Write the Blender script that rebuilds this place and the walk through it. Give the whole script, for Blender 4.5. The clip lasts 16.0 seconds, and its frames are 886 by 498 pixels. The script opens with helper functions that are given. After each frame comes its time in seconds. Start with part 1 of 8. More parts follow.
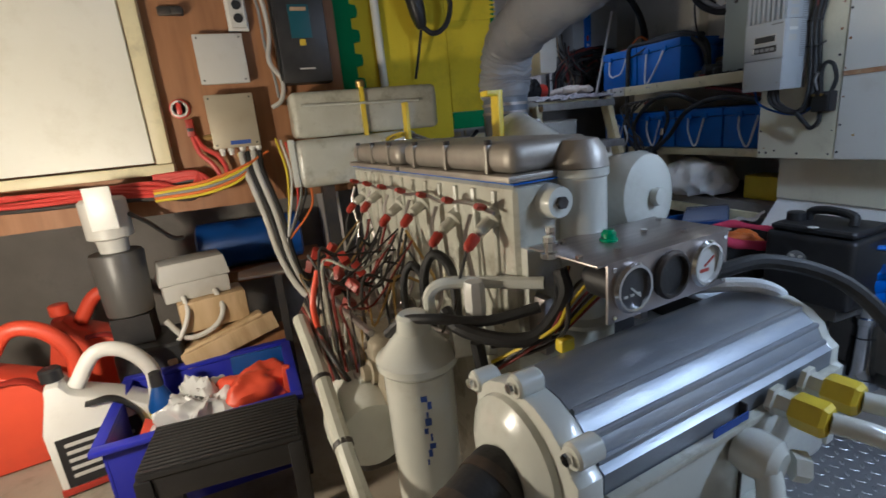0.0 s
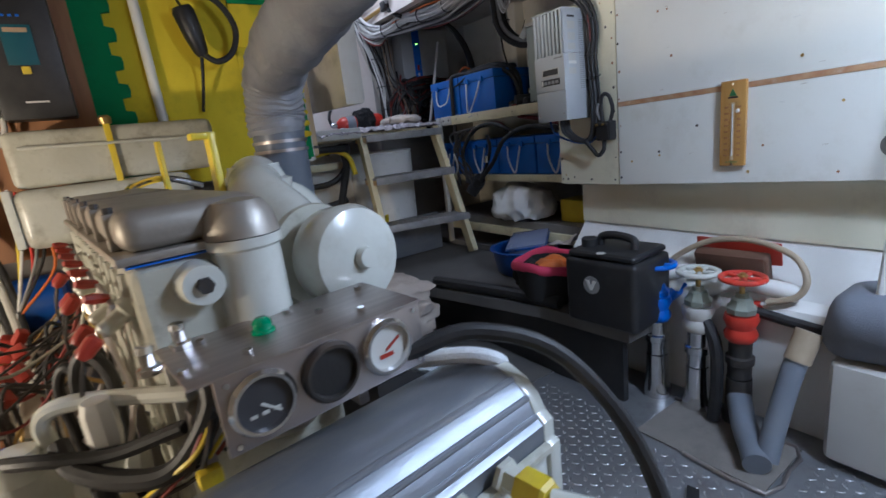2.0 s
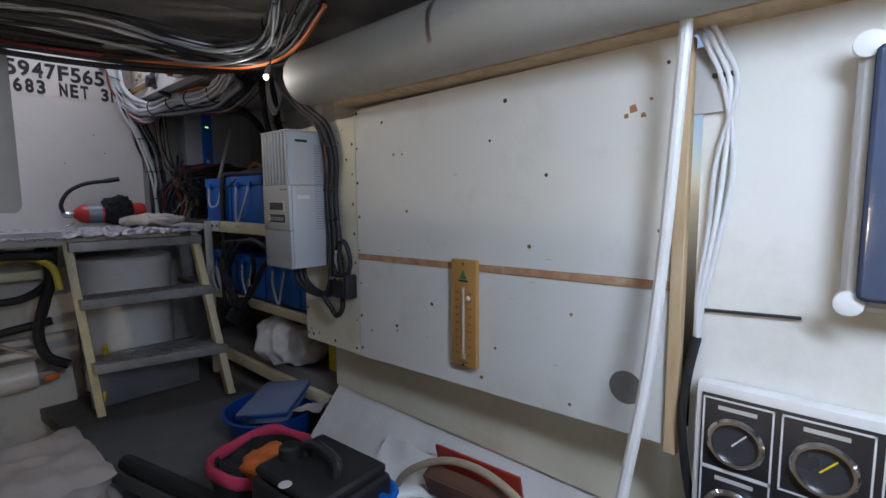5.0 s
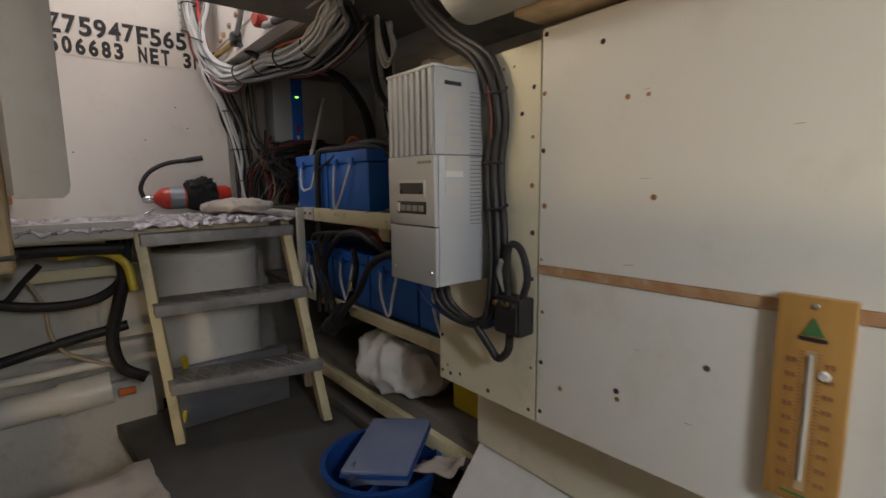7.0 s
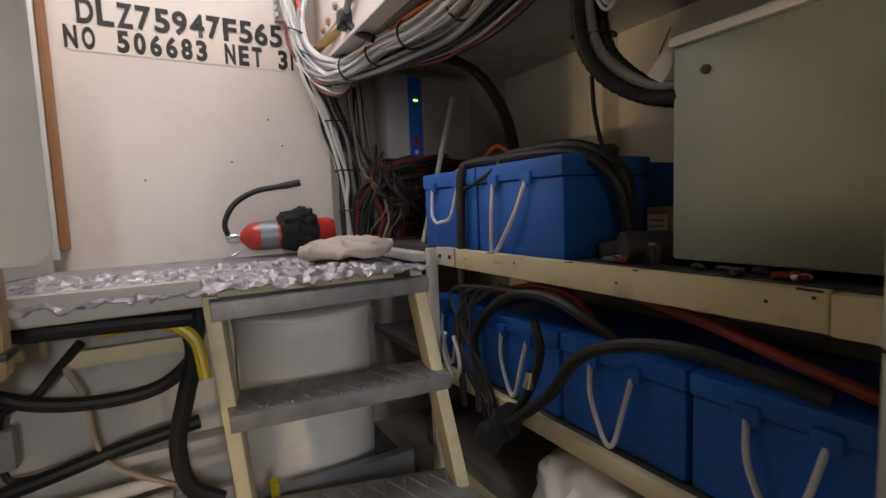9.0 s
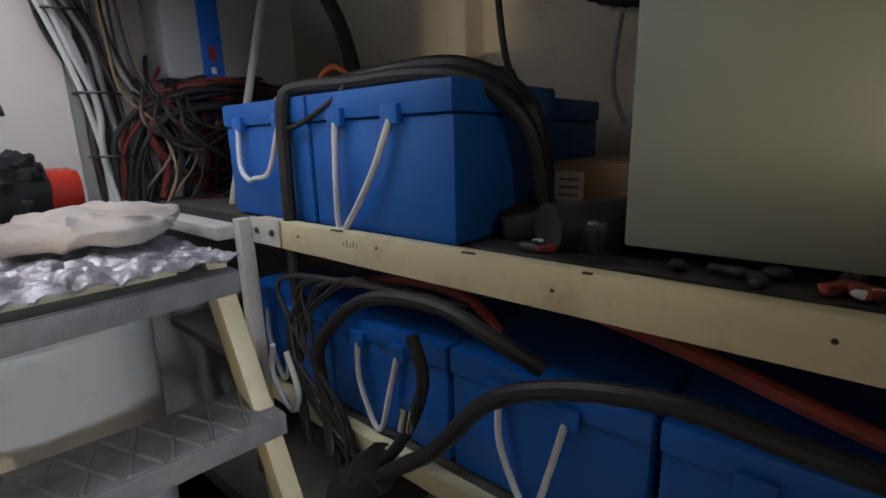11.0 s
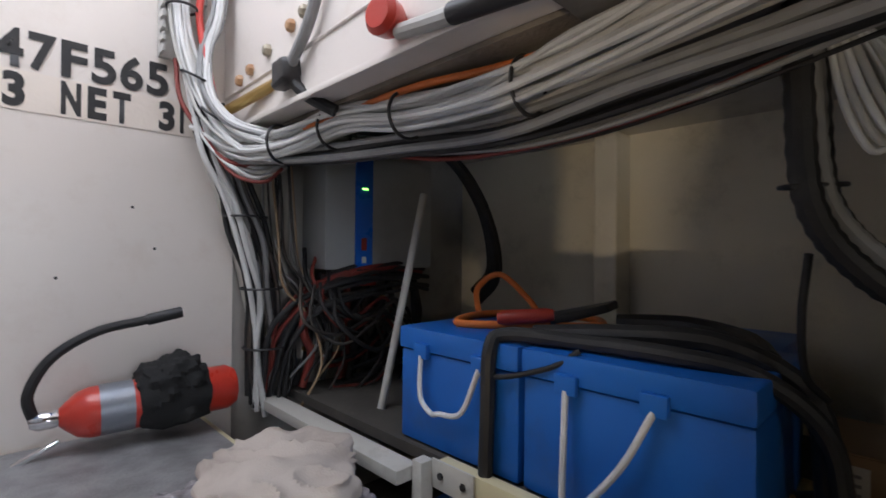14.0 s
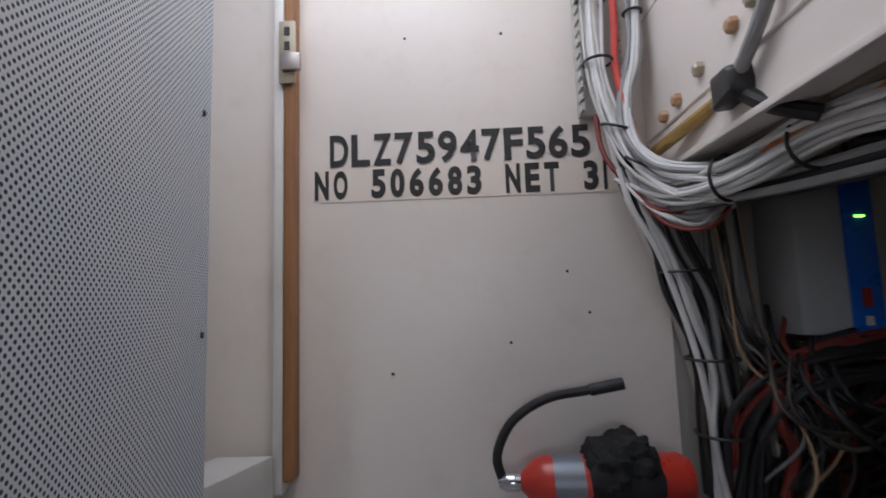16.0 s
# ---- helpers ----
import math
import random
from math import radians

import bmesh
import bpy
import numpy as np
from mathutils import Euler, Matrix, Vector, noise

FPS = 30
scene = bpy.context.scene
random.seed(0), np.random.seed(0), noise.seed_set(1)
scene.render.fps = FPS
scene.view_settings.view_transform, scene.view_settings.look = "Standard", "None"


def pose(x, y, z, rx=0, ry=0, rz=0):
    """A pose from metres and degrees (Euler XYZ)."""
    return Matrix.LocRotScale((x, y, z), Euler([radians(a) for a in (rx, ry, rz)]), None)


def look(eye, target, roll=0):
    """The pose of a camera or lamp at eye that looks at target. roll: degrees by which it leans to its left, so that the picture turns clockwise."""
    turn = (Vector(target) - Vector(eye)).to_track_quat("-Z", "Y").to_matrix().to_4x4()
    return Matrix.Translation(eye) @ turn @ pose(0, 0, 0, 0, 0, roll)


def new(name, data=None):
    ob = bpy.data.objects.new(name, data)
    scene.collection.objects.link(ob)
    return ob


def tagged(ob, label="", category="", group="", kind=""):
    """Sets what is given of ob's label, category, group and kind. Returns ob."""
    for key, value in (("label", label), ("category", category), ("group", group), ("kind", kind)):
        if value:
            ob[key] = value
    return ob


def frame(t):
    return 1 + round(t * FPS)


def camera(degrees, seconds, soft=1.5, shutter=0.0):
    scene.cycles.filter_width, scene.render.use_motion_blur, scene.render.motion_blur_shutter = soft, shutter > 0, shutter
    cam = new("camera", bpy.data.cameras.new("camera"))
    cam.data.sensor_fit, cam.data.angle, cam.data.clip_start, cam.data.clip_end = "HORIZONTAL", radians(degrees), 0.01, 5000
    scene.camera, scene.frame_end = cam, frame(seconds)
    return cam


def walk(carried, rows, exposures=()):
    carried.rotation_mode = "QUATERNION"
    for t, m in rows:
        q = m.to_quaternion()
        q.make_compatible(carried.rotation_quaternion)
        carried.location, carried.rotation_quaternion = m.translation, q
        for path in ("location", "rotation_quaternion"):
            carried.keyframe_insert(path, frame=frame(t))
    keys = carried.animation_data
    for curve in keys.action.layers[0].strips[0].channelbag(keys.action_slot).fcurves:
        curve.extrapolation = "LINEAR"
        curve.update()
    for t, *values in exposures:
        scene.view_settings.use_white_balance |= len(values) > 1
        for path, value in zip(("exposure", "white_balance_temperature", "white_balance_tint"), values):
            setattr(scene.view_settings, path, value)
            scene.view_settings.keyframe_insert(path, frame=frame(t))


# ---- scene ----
cam = camera(86.1, 16.0, shutter=0.3)
PATH = [
    (0, (-1.177, -0.178, 1.131), (-0.527, 1.642, 0.618), -5.4),
    (0.5, (-1.104, -0.178, 1.143), (-0.326, 1.592, 0.63), -7.3),
    (1, (-1.024, -0.185, 1.159), (-0.156, 1.54, 0.638), -8.5),
    (1.5, (-0.906, -0.166, 1.162), (0.078, 1.497, 0.646), -9.1),
    (2, (-0.763, -0.174, 1.138), (0.304, 1.452, 0.67), -6.7),
    (2.5, (-0.575, -0.156, 1.148), (0.43, 1.536, 0.792), -3.3),
    (3, (-0.331, -0.129, 1.159), (0.663, 1.586, 0.898), 0.1),
    (3.5, (-0.156, -0.113, 1.193), (1.02, 1.493, 1.001), 2.4),
    (4, (-0.002, -0.149, 1.274), (1.375, 1.291, 1.1), 1.8),
    (4.2, (0.057, -0.181, 1.3), (1.491, 1.203, 1.131), 0.8),
    (6.3, (0.153, 0.205, 1.401), (1.601, 1.557, 1.123), -1.6),
    (6.5, (0.189, 0.297, 1.382), (1.576, 1.713, 1.116), -1.2),
    (7, (0.31, 0.508, 1.358), (1.559, 2.044, 1.081), -0.6),
    (7.5, (0.399, 0.68, 1.354), (1.523, 2.314, 1.095), 0.6),
    (8, (0.455, 0.849, 1.372), (1.465, 2.556, 1.12), -0.3),
    (8.5, (0.446, 1.139, 1.377), (1.427, 2.87, 1.174), -1.7),
    (9, (0.476, 1.316, 1.383), (1.456, 3.049, 1.203), -2.2),
    (9.5, (0.564, 1.508, 1.384), (1.684, 3.152, 1.18), -2.6),
    (10, (0.656, 1.646, 1.377), (1.976, 3.097, 0.988), -2.6),
    (10.2, (0.746, 1.636, 1.385), (2.052, 3.067, 0.89), -2.0),
    (12.3, (0.629, 1.864, 1.48), (2.382, 2.776, 1.17), -1.6),
    (12.5, (0.626, 1.886, 1.515), (2.352, 2.857, 1.238), -1.2),
    (13, (0.63, 1.94, 1.592), (2.268, 3.066, 1.37), -0.2),
    (13.5, (0.597, 1.965, 1.656), (2.115, 3.263, 1.551), 0.3),
    (14, (0.574, 1.986, 1.659), (1.971, 3.417, 1.67), 0.5),
    (14.5, (0.566, 2.031, 1.683), (1.782, 3.616, 1.777), -1.6),
    (15, (0.536, 2.081, 1.683), (1.438, 3.862, 1.805), -2.8),
    (15.5, (0.542, 2.13, 1.674), (0.882, 4.095, 1.824), -2.2),
    (16, (0.587, 2.183, 1.706), (0.504, 4.17, 1.913), -1.8),
]
EXPOSURES = [(0, -0.03, 5250, 9), (1.5, 0.33, 5400, 11), (2.2, 0.33, 5400, 12), (3, 0.42, 5800, 14), (3.6, 0.3, 5900, 16), (4.2, -0.2, 5500, 15), (6.3, -0.48, 6700, 12), (7.0, -0.13, 7200, 13), (7.5, 0.17, 7200, 14), (8.5, 0.32, 7000, 16), (9, 0.5, 7100, 16), (10.2, 0.65, 6500, 11), (12.5, 0.98, 6100, 9), (14, 0.45, 6200, 11), (15, 0.22, 6200, 12), (15.5, 0.08, 6200, 12), (16, -0.33, 6200, 12)]
walk(cam, [(t, look(eye, target, roll)) for t, eye, target, roll in PATH], EXPOSURES)

# ---- light ----
world = bpy.data.worlds.new("sky")
scene.world = world
world.use_nodes = True
wn = world.node_tree.nodes
sky = wn.new("ShaderNodeTexSky")
sky.sky_type, sky.sun_disc = "NISHITA", False
sky.sun_elevation, sky.sun_rotation = radians(50), radians(40)
world.node_tree.links.new(sky.outputs[0], wn["Background"].inputs[0])
wn["Background"].inputs[1].default_value = 0.1


def lamp(name, kind, m, energy, color, size=0.1, size_y=None):
    data = bpy.data.lights.new(name, kind)
    data.energy, data.color = energy, color
    if kind == "AREA":
        data.size = size
        if size_y:
            data.shape, data.size_y = "RECTANGLE", size_y
    elif kind == "SUN":
        data.angle = radians(size)
    else:
        data.shadow_soft_size = size
    ob = new(name, data)
    ob.matrix_world = m
    return ob


lamp("sun", "SUN", look((2, -1, 6), (0, 2.2, 0)), 0.5, (1.0, 0.95, 0.88), 12)
lamp("hatch_daylight", "AREA", look((0.36, 2.82, 2.98), (0.8, 2.72, 1.2)), 12.5, (0.95, 0.96, 1.0), 1.0, 0.8)
lamp("strip_light", "AREA", look((0.45, -0.3, 1.84), (0.5, 0.6, 0.0)), 31, (0.8, 0.89, 1.0), 0.12, 0.9)
lamp("walkway_bulb", "POINT", pose(0.84, 1.33, 1.735), 1.1, (1.0, 0.9, 0.74), 0.03)
lamp("work_lamp", "POINT", pose(-2.14, 0.84, 0.9), 115, (1.0, 0.78, 0.5), 0.06)


# ---- materials ----
def rgb(c):
    return (c[0], c[1], c[2], 1.0)


def surface(name, base, rough=0.5, metal=0.0, alt=None, scale=8.0, amount=0.5, fine=90.0, bump=0.15, dirt=None, dirt_amount=0.0, dirt_scale=3.0, coat=0.0, stretch=(1, 1, 1), per_piece=0.0):
    """Two-scale procedural surface: broad variation, fine grain with relief, and patches of dirt."""
    m = bpy.data.materials.new(name)
    m.use_nodes = True
    n, l = m.node_tree.nodes, m.node_tree.links
    b = n["Principled BSDF"]
    b.inputs["Metallic"].default_value = metal
    b.inputs["Coat Weight"].default_value = coat
    tc, mp = n.new("ShaderNodeTexCoord"), n.new("ShaderNodeMapping")
    mp.inputs["Scale"].default_value = stretch
    l.new(tc.outputs["Object"], mp.inputs[0])
    n1, n2 = n.new("ShaderNodeTexNoise"), n.new("ShaderNodeTexNoise")
    for q, sc, dt in ((n1, scale, 5), (n2, fine, 3)):
        q.inputs["Scale"].default_value, q.inputs["Detail"].default_value = sc, dt
        l.new(mp.outputs[0], q.inputs["Vector"])
    alt = alt or tuple(v * 0.75 for v in base)
    mix = n.new("ShaderNodeMix")
    mix.data_type = "RGBA"
    mix.inputs["A"].default_value, mix.inputs["B"].default_value = rgb(base), rgb(alt)
    ramp = n.new("ShaderNodeMapRange")
    ramp.inputs["From Min"].default_value, ramp.inputs["From Max"].default_value = 0.35, 0.7
    ramp.inputs["To Max"].default_value = amount
    l.new(n1.outputs["Fac"], ramp.inputs["Value"])
    l.new(ramp.outputs[0], mix.inputs["Factor"])
    out = mix.outputs["Result"]
    if dirt:
        n3 = n.new("ShaderNodeTexNoise")
        n3.inputs["Scale"].default_value, n3.inputs["Detail"].default_value, n3.inputs["Roughness"].default_value = dirt_scale, 8, 0.7
        l.new(mp.outputs[0], n3.inputs["Vector"])
        r3 = n.new("ShaderNodeMapRange")
        r3.inputs["From Min"].default_value, r3.inputs["From Max"].default_value = 0.52, 0.72
        r3.inputs["To Max"].default_value = dirt_amount
        l.new(n3.outputs["Fac"], r3.inputs["Value"])
        m3 = n.new("ShaderNodeMix")
        m3.data_type = "RGBA"
        m3.inputs["B"].default_value = rgb(dirt)
        l.new(r3.outputs[0], m3.inputs["Factor"])
        l.new(out, m3.inputs["A"])
        out = m3.outputs["Result"]
    if per_piece:
        oi, hv, pr = n.new("ShaderNodeObjectInfo"), n.new("ShaderNodeHueSaturation"), n.new("ShaderNodeMapRange")
        pr.inputs["To Min"].default_value, pr.inputs["To Max"].default_value = 1 - per_piece, 1 + per_piece
        l.new(oi.outputs["Random"], pr.inputs["Value"])
        l.new(pr.outputs[0], hv.inputs["Value"])
        l.new(out, hv.inputs["Color"])
        out = hv.outputs[0]
    l.new(out, b.inputs["Base Color"])
    rr = n.new("ShaderNodeMapRange")
    rr.inputs["To Min"].default_value, rr.inputs["To Max"].default_value = max(0.03, rough - 0.12), min(1.0, rough + 0.12)
    l.new(n1.outputs["Fac"], rr.inputs["Value"])
    l.new(rr.outputs[0], b.inputs["Roughness"])
    bp = n.new("ShaderNodeBump")
    bp.inputs["Strength"].default_value, bp.inputs["Distance"].default_value = bump, 0.004
    l.new(n2.outputs["Fac"], bp.inputs["Height"])
    l.new(bp.outputs[0], b.inputs["Normal"])
    return m


def glow(name, color, strength):
    m = bpy.data.materials.new(name)
    m.use_nodes = True
    b = m.node_tree.nodes["Principled BSDF"]
    b.inputs["Emission Color"].default_value, b.inputs["Emission Strength"].default_value = rgb(color), strength
    return m


def glass(name, color=(1, 1, 1), rough=0.05):
    m = bpy.data.materials.new(name)
    m.use_nodes = True
    b = m.node_tree.nodes["Principled BSDF"]
    b.inputs["Base Color"].default_value, b.inputs["Roughness"].default_value = rgb(color), rough
    b.inputs["Transmission Weight"].default_value, b.inputs["IOR"].default_value = 1.0, 1.45
    return m


WHITE_PANEL = surface("white_panel_paint", (0.78, 0.77, 0.72), 0.38, alt=(0.70, 0.68, 0.58), scale=1.6, amount=0.7, fine=160, bump=0.05, dirt=(0.45, 0.40, 0.28), dirt_amount=0.25, dirt_scale=5)
CREAM_PANEL = surface("cream_panel_paint", (0.78, 0.745, 0.58), 0.45, alt=(0.70, 0.65, 0.47), scale=2.0, fine=120, bump=0.06, dirt=(0.3, 0.25, 0.15), dirt_amount=0.3, dirt_scale=4)
GEL = surface("gelcoat_wall", (0.80, 0.74, 0.69), 0.32, alt=(0.74, 0.68, 0.62), scale=1.3, amount=0.6, fine=60, bump=0.08, dirt=(0.5, 0.38, 0.28), dirt_amount=0.18, dirt_scale=7)
HULL = surface("hull_paint", (0.62, 0.60, 0.55), 0.5, alt=(0.48, 0.46, 0.42), scale=3, fine=50, bump=0.35, dirt=(0.2, 0.17, 0.13), dirt_amount=0.5, dirt_scale=5)
HULL_CREAM = surface("cream_hull_paint", (0.84, 0.79, 0.67), 0.45, alt=(0.64, 0.59, 0.48), scale=3, fine=50, bump=0.3, dirt=(0.25, 0.21, 0.15), dirt_amount=0.4, dirt_scale=4)
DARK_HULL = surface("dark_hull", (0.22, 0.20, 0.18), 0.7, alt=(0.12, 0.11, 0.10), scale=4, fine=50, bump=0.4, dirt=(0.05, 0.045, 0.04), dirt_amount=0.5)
PLY = surface("brown_plywood", (0.36, 0.17, 0.07), 0.55, alt=(0.25, 0.11, 0.045), scale=4, amount=0.8, fine=110, bump=0.15, stretch=(6, 6, 0.7), dirt=(0.08, 0.05, 0.03), dirt_amount=0.4, dirt_scale=3)
PINE = surface("pine_wood", (0.62, 0.46, 0.27), 0.55, alt=(0.46, 0.31, 0.15), scale=6, amount=0.8, fine=140, bump=0.2, stretch=(4, 4, 0.8), dirt=(0.25, 0.18, 0.1), dirt_amount=0.35)
CREAM_RAIL = surface("cream_painted_timber", (0.72, 0.65, 0.42), 0.45, alt=(0.62, 0.54, 0.32), scale=5, fine=90, bump=0.12, dirt=(0.2, 0.16, 0.1), dirt_amount=0.4, dirt_scale=9)
GREY_FLOOR = surface("plywood_floor", (0.36, 0.31, 0.25), 0.75, alt=(0.25, 0.21, 0.16), scale=3, amount=0.9, fine=70, bump=0.3, dirt=(0.1, 0.08, 0.06), dirt_amount=0.6, dirt_scale=6)
PLATE = surface("chequer_plate", (0.36, 0.37, 0.39), 0.42, 0.7, alt=(0.36, 0.37, 0.39), scale=5, amount=0.8, fine=120, bump=0.1, dirt=(0.16, 0.15, 0.14), dirt_amount=0.5, dirt_scale=7)
MAT = surface("rubber_mat", (0.13, 0.125, 0.12), 0.8, alt=(0.09, 0.088, 0.085), scale=5, fine=240, bump=0.4, dirt=(0.2, 0.18, 0.16), dirt_amount=0.35)
BLACK = surface("black_plastic", (0.018, 0.018, 0.02), 0.42, alt=(0.03, 0.03, 0.032), scale=12, fine=160, bump=0.12, dirt=(0.10, 0.09, 0.08), dirt_amount=0.2)
BLACK_HOSE = surface("black_rubber", (0.012, 0.012, 0.014), 0.55, alt=(0.026, 0.025, 0.024), scale=20, fine=200, bump=0.2, dirt=(0.09, 0.08, 0.07), dirt_amount=0.2, dirt_scale=15)
BLACK_CLOTH = surface("black_cloth", (0.014, 0.014, 0.015), 0.95, alt=(0.03, 0.03, 0.03), scale=20, fine=260, bump=0.5)
ENGINE = surface("engine_enamel", (0.54, 0.54, 0.47), 0.3, alt=(0.42, 0.41, 0.33), scale=9, amount=0.6, fine=80, bump=0.14, dirt=(0.16, 0.12, 0.07), dirt_amount=0.6, dirt_scale=11, coat=0.3)
ENGINE_WHITE = surface("engine_white_enamel", (0.62, 0.63, 0.58), 0.22, alt=(0.52, 0.53, 0.48), scale=7, amount=0.5, fine=70, bump=0.12, dirt=(0.3, 0.26, 0.18), dirt_amount=0.3, dirt_scale=10, coat=0.4)
COVER = surface("cast_silver_cover", (0.40, 0.37, 0.33), 0.46, 0.55, alt=(0.31, 0.28, 0.24), scale=8, amount=0.6, fine=140, bump=0.12, dirt=(0.2, 0.17, 0.13), dirt_amount=0.35, dirt_scale=9)
SILVER = surface("silver_paint", (0.32, 0.34, 0.38), 0.4, 0.65, alt=(0.22, 0.24, 0.28), scale=9, amount=0.8, fine=120, bump=0.12, dirt=(0.40, 0.39, 0.36), dirt_amount=0.45, dirt_scale=11, stretch=(0.5, 1.4, 1.4))
STEEL = surface("brushed_steel", (0.44, 0.40, 0.385), 0.36, 0.9, alt=(0.34, 0.31, 0.30), scale=9, fine=160, bump=0.06, stretch=(1, 12, 1))
CHROME = surface("chrome", (0.75, 0.75, 0.76), 0.15, 1.0, alt=(0.6, 0.6, 0.6), scale=20, fine=90, bump=0.04)
IRON = surface("black_iron", (0.05, 0.05, 0.052), 0.5, 0.5, alt=(0.10, 0.08, 0.06), scale=15, fine=90, bump=0.3, dirt=(0.22, 0.1, 0.04), dirt_amount=0.3)
BLUE_CASE = surface("blue_battery_plastic", (0.012, 0.13, 0.52), 0.4, alt=(0.01, 0.095, 0.40), scale=6, fine=150, bump=0.08, dirt=(0.05, 0.08, 0.16), dirt_amount=0.35, dirt_scale=8)
BLUE_CRATE = surface("blue_crate_plastic", (0.025, 0.03, 0.42), 0.4, alt=(0.02, 0.025, 0.32), scale=8, fine=100, bump=0.08, dirt=(0.1, 0.1, 0.2), dirt_amount=0.2)
BLUE_TUB = surface("blue_tub_plastic", (0.01, 0.07, 0.30), 0.35, alt=(0.01, 0.05, 0.2), scale=8, fine=100, bump=0.06)
BLUE_LID = surface("clear_blue_lid", (0.22, 0.27, 0.42), 0.2, alt=(0.17, 0.21, 0.36), scale=8, fine=100, bump=0.04, coat=0.4)
ROPE = surface("white_rope", (0.70, 0.72, 0.74), 0.8, alt=(0.55, 0.57, 0.6), scale=60, fine=300, bump=0.6)
RED = surface("red_plastic", (0.38, 0.036, 0.02), 0.42, alt=(0.26, 0.025, 0.015), scale=10, fine=100, bump=0.08, dirt=(0.2, 0.05, 0.03), dirt_amount=0.25)
RED_CAN = surface("red_fuel_can", (0.75, 0.09, 0.035), 0.4, alt=(0.62, 0.06, 0.03), scale=6, fine=90, bump=0.1, dirt=(0.35, 0.1, 0.06), dirt_amount=0.25)
RED_CABLE = surface("red_cable", (0.62, 0.06, 0.045), 0.42, alt=(0.45, 0.04, 0.03), scale=20, fine=150, bump=0.08)
ORANGE = surface("orange_cable", (0.75, 0.2, 0.04), 0.45, alt=(0.6, 0.14, 0.03), scale=20, fine=150, bump=0.08)
YELLOW = surface("yellow_paint", (0.80, 0.62, 0.03), 0.4, alt=(0.66, 0.48, 0.03), scale=12, fine=120, bump=0.1, dirt=(0.3, 0.22, 0.04), dirt_amount=0.3)
FOAM_Y = surface("yellow_foam", (0.78, 0.60, 0.015), 0.85, alt=(0.62, 0.46, 0.01), scale=4, fine=220, bump=0.3, dirt=(0.3, 0.22, 0.02), dirt_amount=0.35, dirt_scale=5)
FOAM_G = surface("green_foam", (0.01, 0.26, 0.08), 0.85, alt=(0.008, 0.18, 0.06), scale=4, fine=220, bump=0.3, dirt=(0.01, 0.08, 0.03), dirt_amount=0.4)
GREY_BOX = surface("grey_enclosure", (0.56, 0.55, 0.52), 0.45, alt=(0.48, 0.46, 0.42), scale=6, fine=120, bump=0.06, dirt=(0.3, 0.24, 0.16), dirt_amount=0.3)
TAN_BOX = surface("dirty_metal_enclosure", (0.42, 0.37, 0.28), 0.45, 0.3, alt=(0.33, 0.28, 0.2), scale=6, fine=120, bump=0.08, dirt=(0.15, 0.11, 0.07), dirt_amount=0.4)
CHARGER_GREY = surface("silver_grey_powder_coat", (0.52, 0.54, 0.56), 0.4, 0.2, alt=(0.47, 0.49, 0.51), scale=5, fine=260, bump=0.1)
GREEN_STEEL = surface("green_grey_steel", (0.30, 0.33, 0.28), 0.34, 0.3, alt=(0.25, 0.28, 0.24), scale=4, fine=150, bump=0.05, dirt=(0.16, 0.17, 0.14), dirt_amount=0.3)
WHITE_PLASTIC = surface("white_plastic", (0.76, 0.75, 0.72), 0.35, alt=(0.66, 0.64, 0.6), scale=7, fine=110, bump=0.06, dirt=(0.4, 0.36, 0.3), dirt_amount=0.3)
WHITE_CABLE = surface("white_cable", (0.72, 0.72, 0.71), 0.45, alt=(0.58, 0.58, 0.57), scale=25, fine=130, bump=0.06, dirt=(0.3, 0.29, 0.27), dirt_amount=0.3, per_piece=0.12)
GREY_CABLE = surface("grey_cable", (0.30, 0.30, 0.30), 0.5, alt=(0.2, 0.2, 0.2), scale=25, fine=130, bump=0.08)
WRAP = surface("exhaust_wrap", (0.26, 0.27, 0.30), 0.42, alt=(0.18, 0.18, 0.20), scale=7, amount=0.8, fine=70, bump=0.5, dirt=(0.36, 0.33, 0.3), dirt_amount=0.4, dirt_scale=6)
RAG = surface("dirty_canvas", (0.60, 0.53, 0.47), 0.95, alt=(0.45, 0.38, 0.33), scale=7, fine=320, bump=0.5, dirt=(0.3, 0.23, 0.18), dirt_amount=0.4, dirt_scale=6)
FOIL = surface("dull_grey_mat", (0.36, 0.36, 0.37), 0.5, 0.3, alt=(0.2, 0.2, 0.2), scale=14, amount=0.8, fine=160, bump=0.5, dirt=(0.12, 0.11, 0.1), dirt_amount=0.4)
FOIL_BRIGHT = surface("crumpled_foil", (0.50, 0.47, 0.50), 0.45, 0.45, alt=(0.24, 0.22, 0.23), scale=30, amount=0.9, fine=140, bump=0.5, dirt=(0.12, 0.1, 0.09), dirt_amount=0.5, dirt_scale=9)
DRUM = surface("white_drum", (0.88, 0.87, 0.83), 0.3, alt=(0.7, 0.69, 0.66), scale=4, fine=90, bump=0.05, dirt=(0.4, 0.38, 0.34), dirt_amount=0.2)
BROWN_BAG = surface("brown_leather", (0.13, 0.065, 0.04), 0.6, alt=(0.09, 0.045, 0.028), scale=12, fine=160, bump=0.3)
BEIGE_HOSE = surface("beige_hose", (0.42, 0.34, 0.24), 0.5, alt=(0.32, 0.25, 0.17), scale=20, fine=160, bump=0.15)
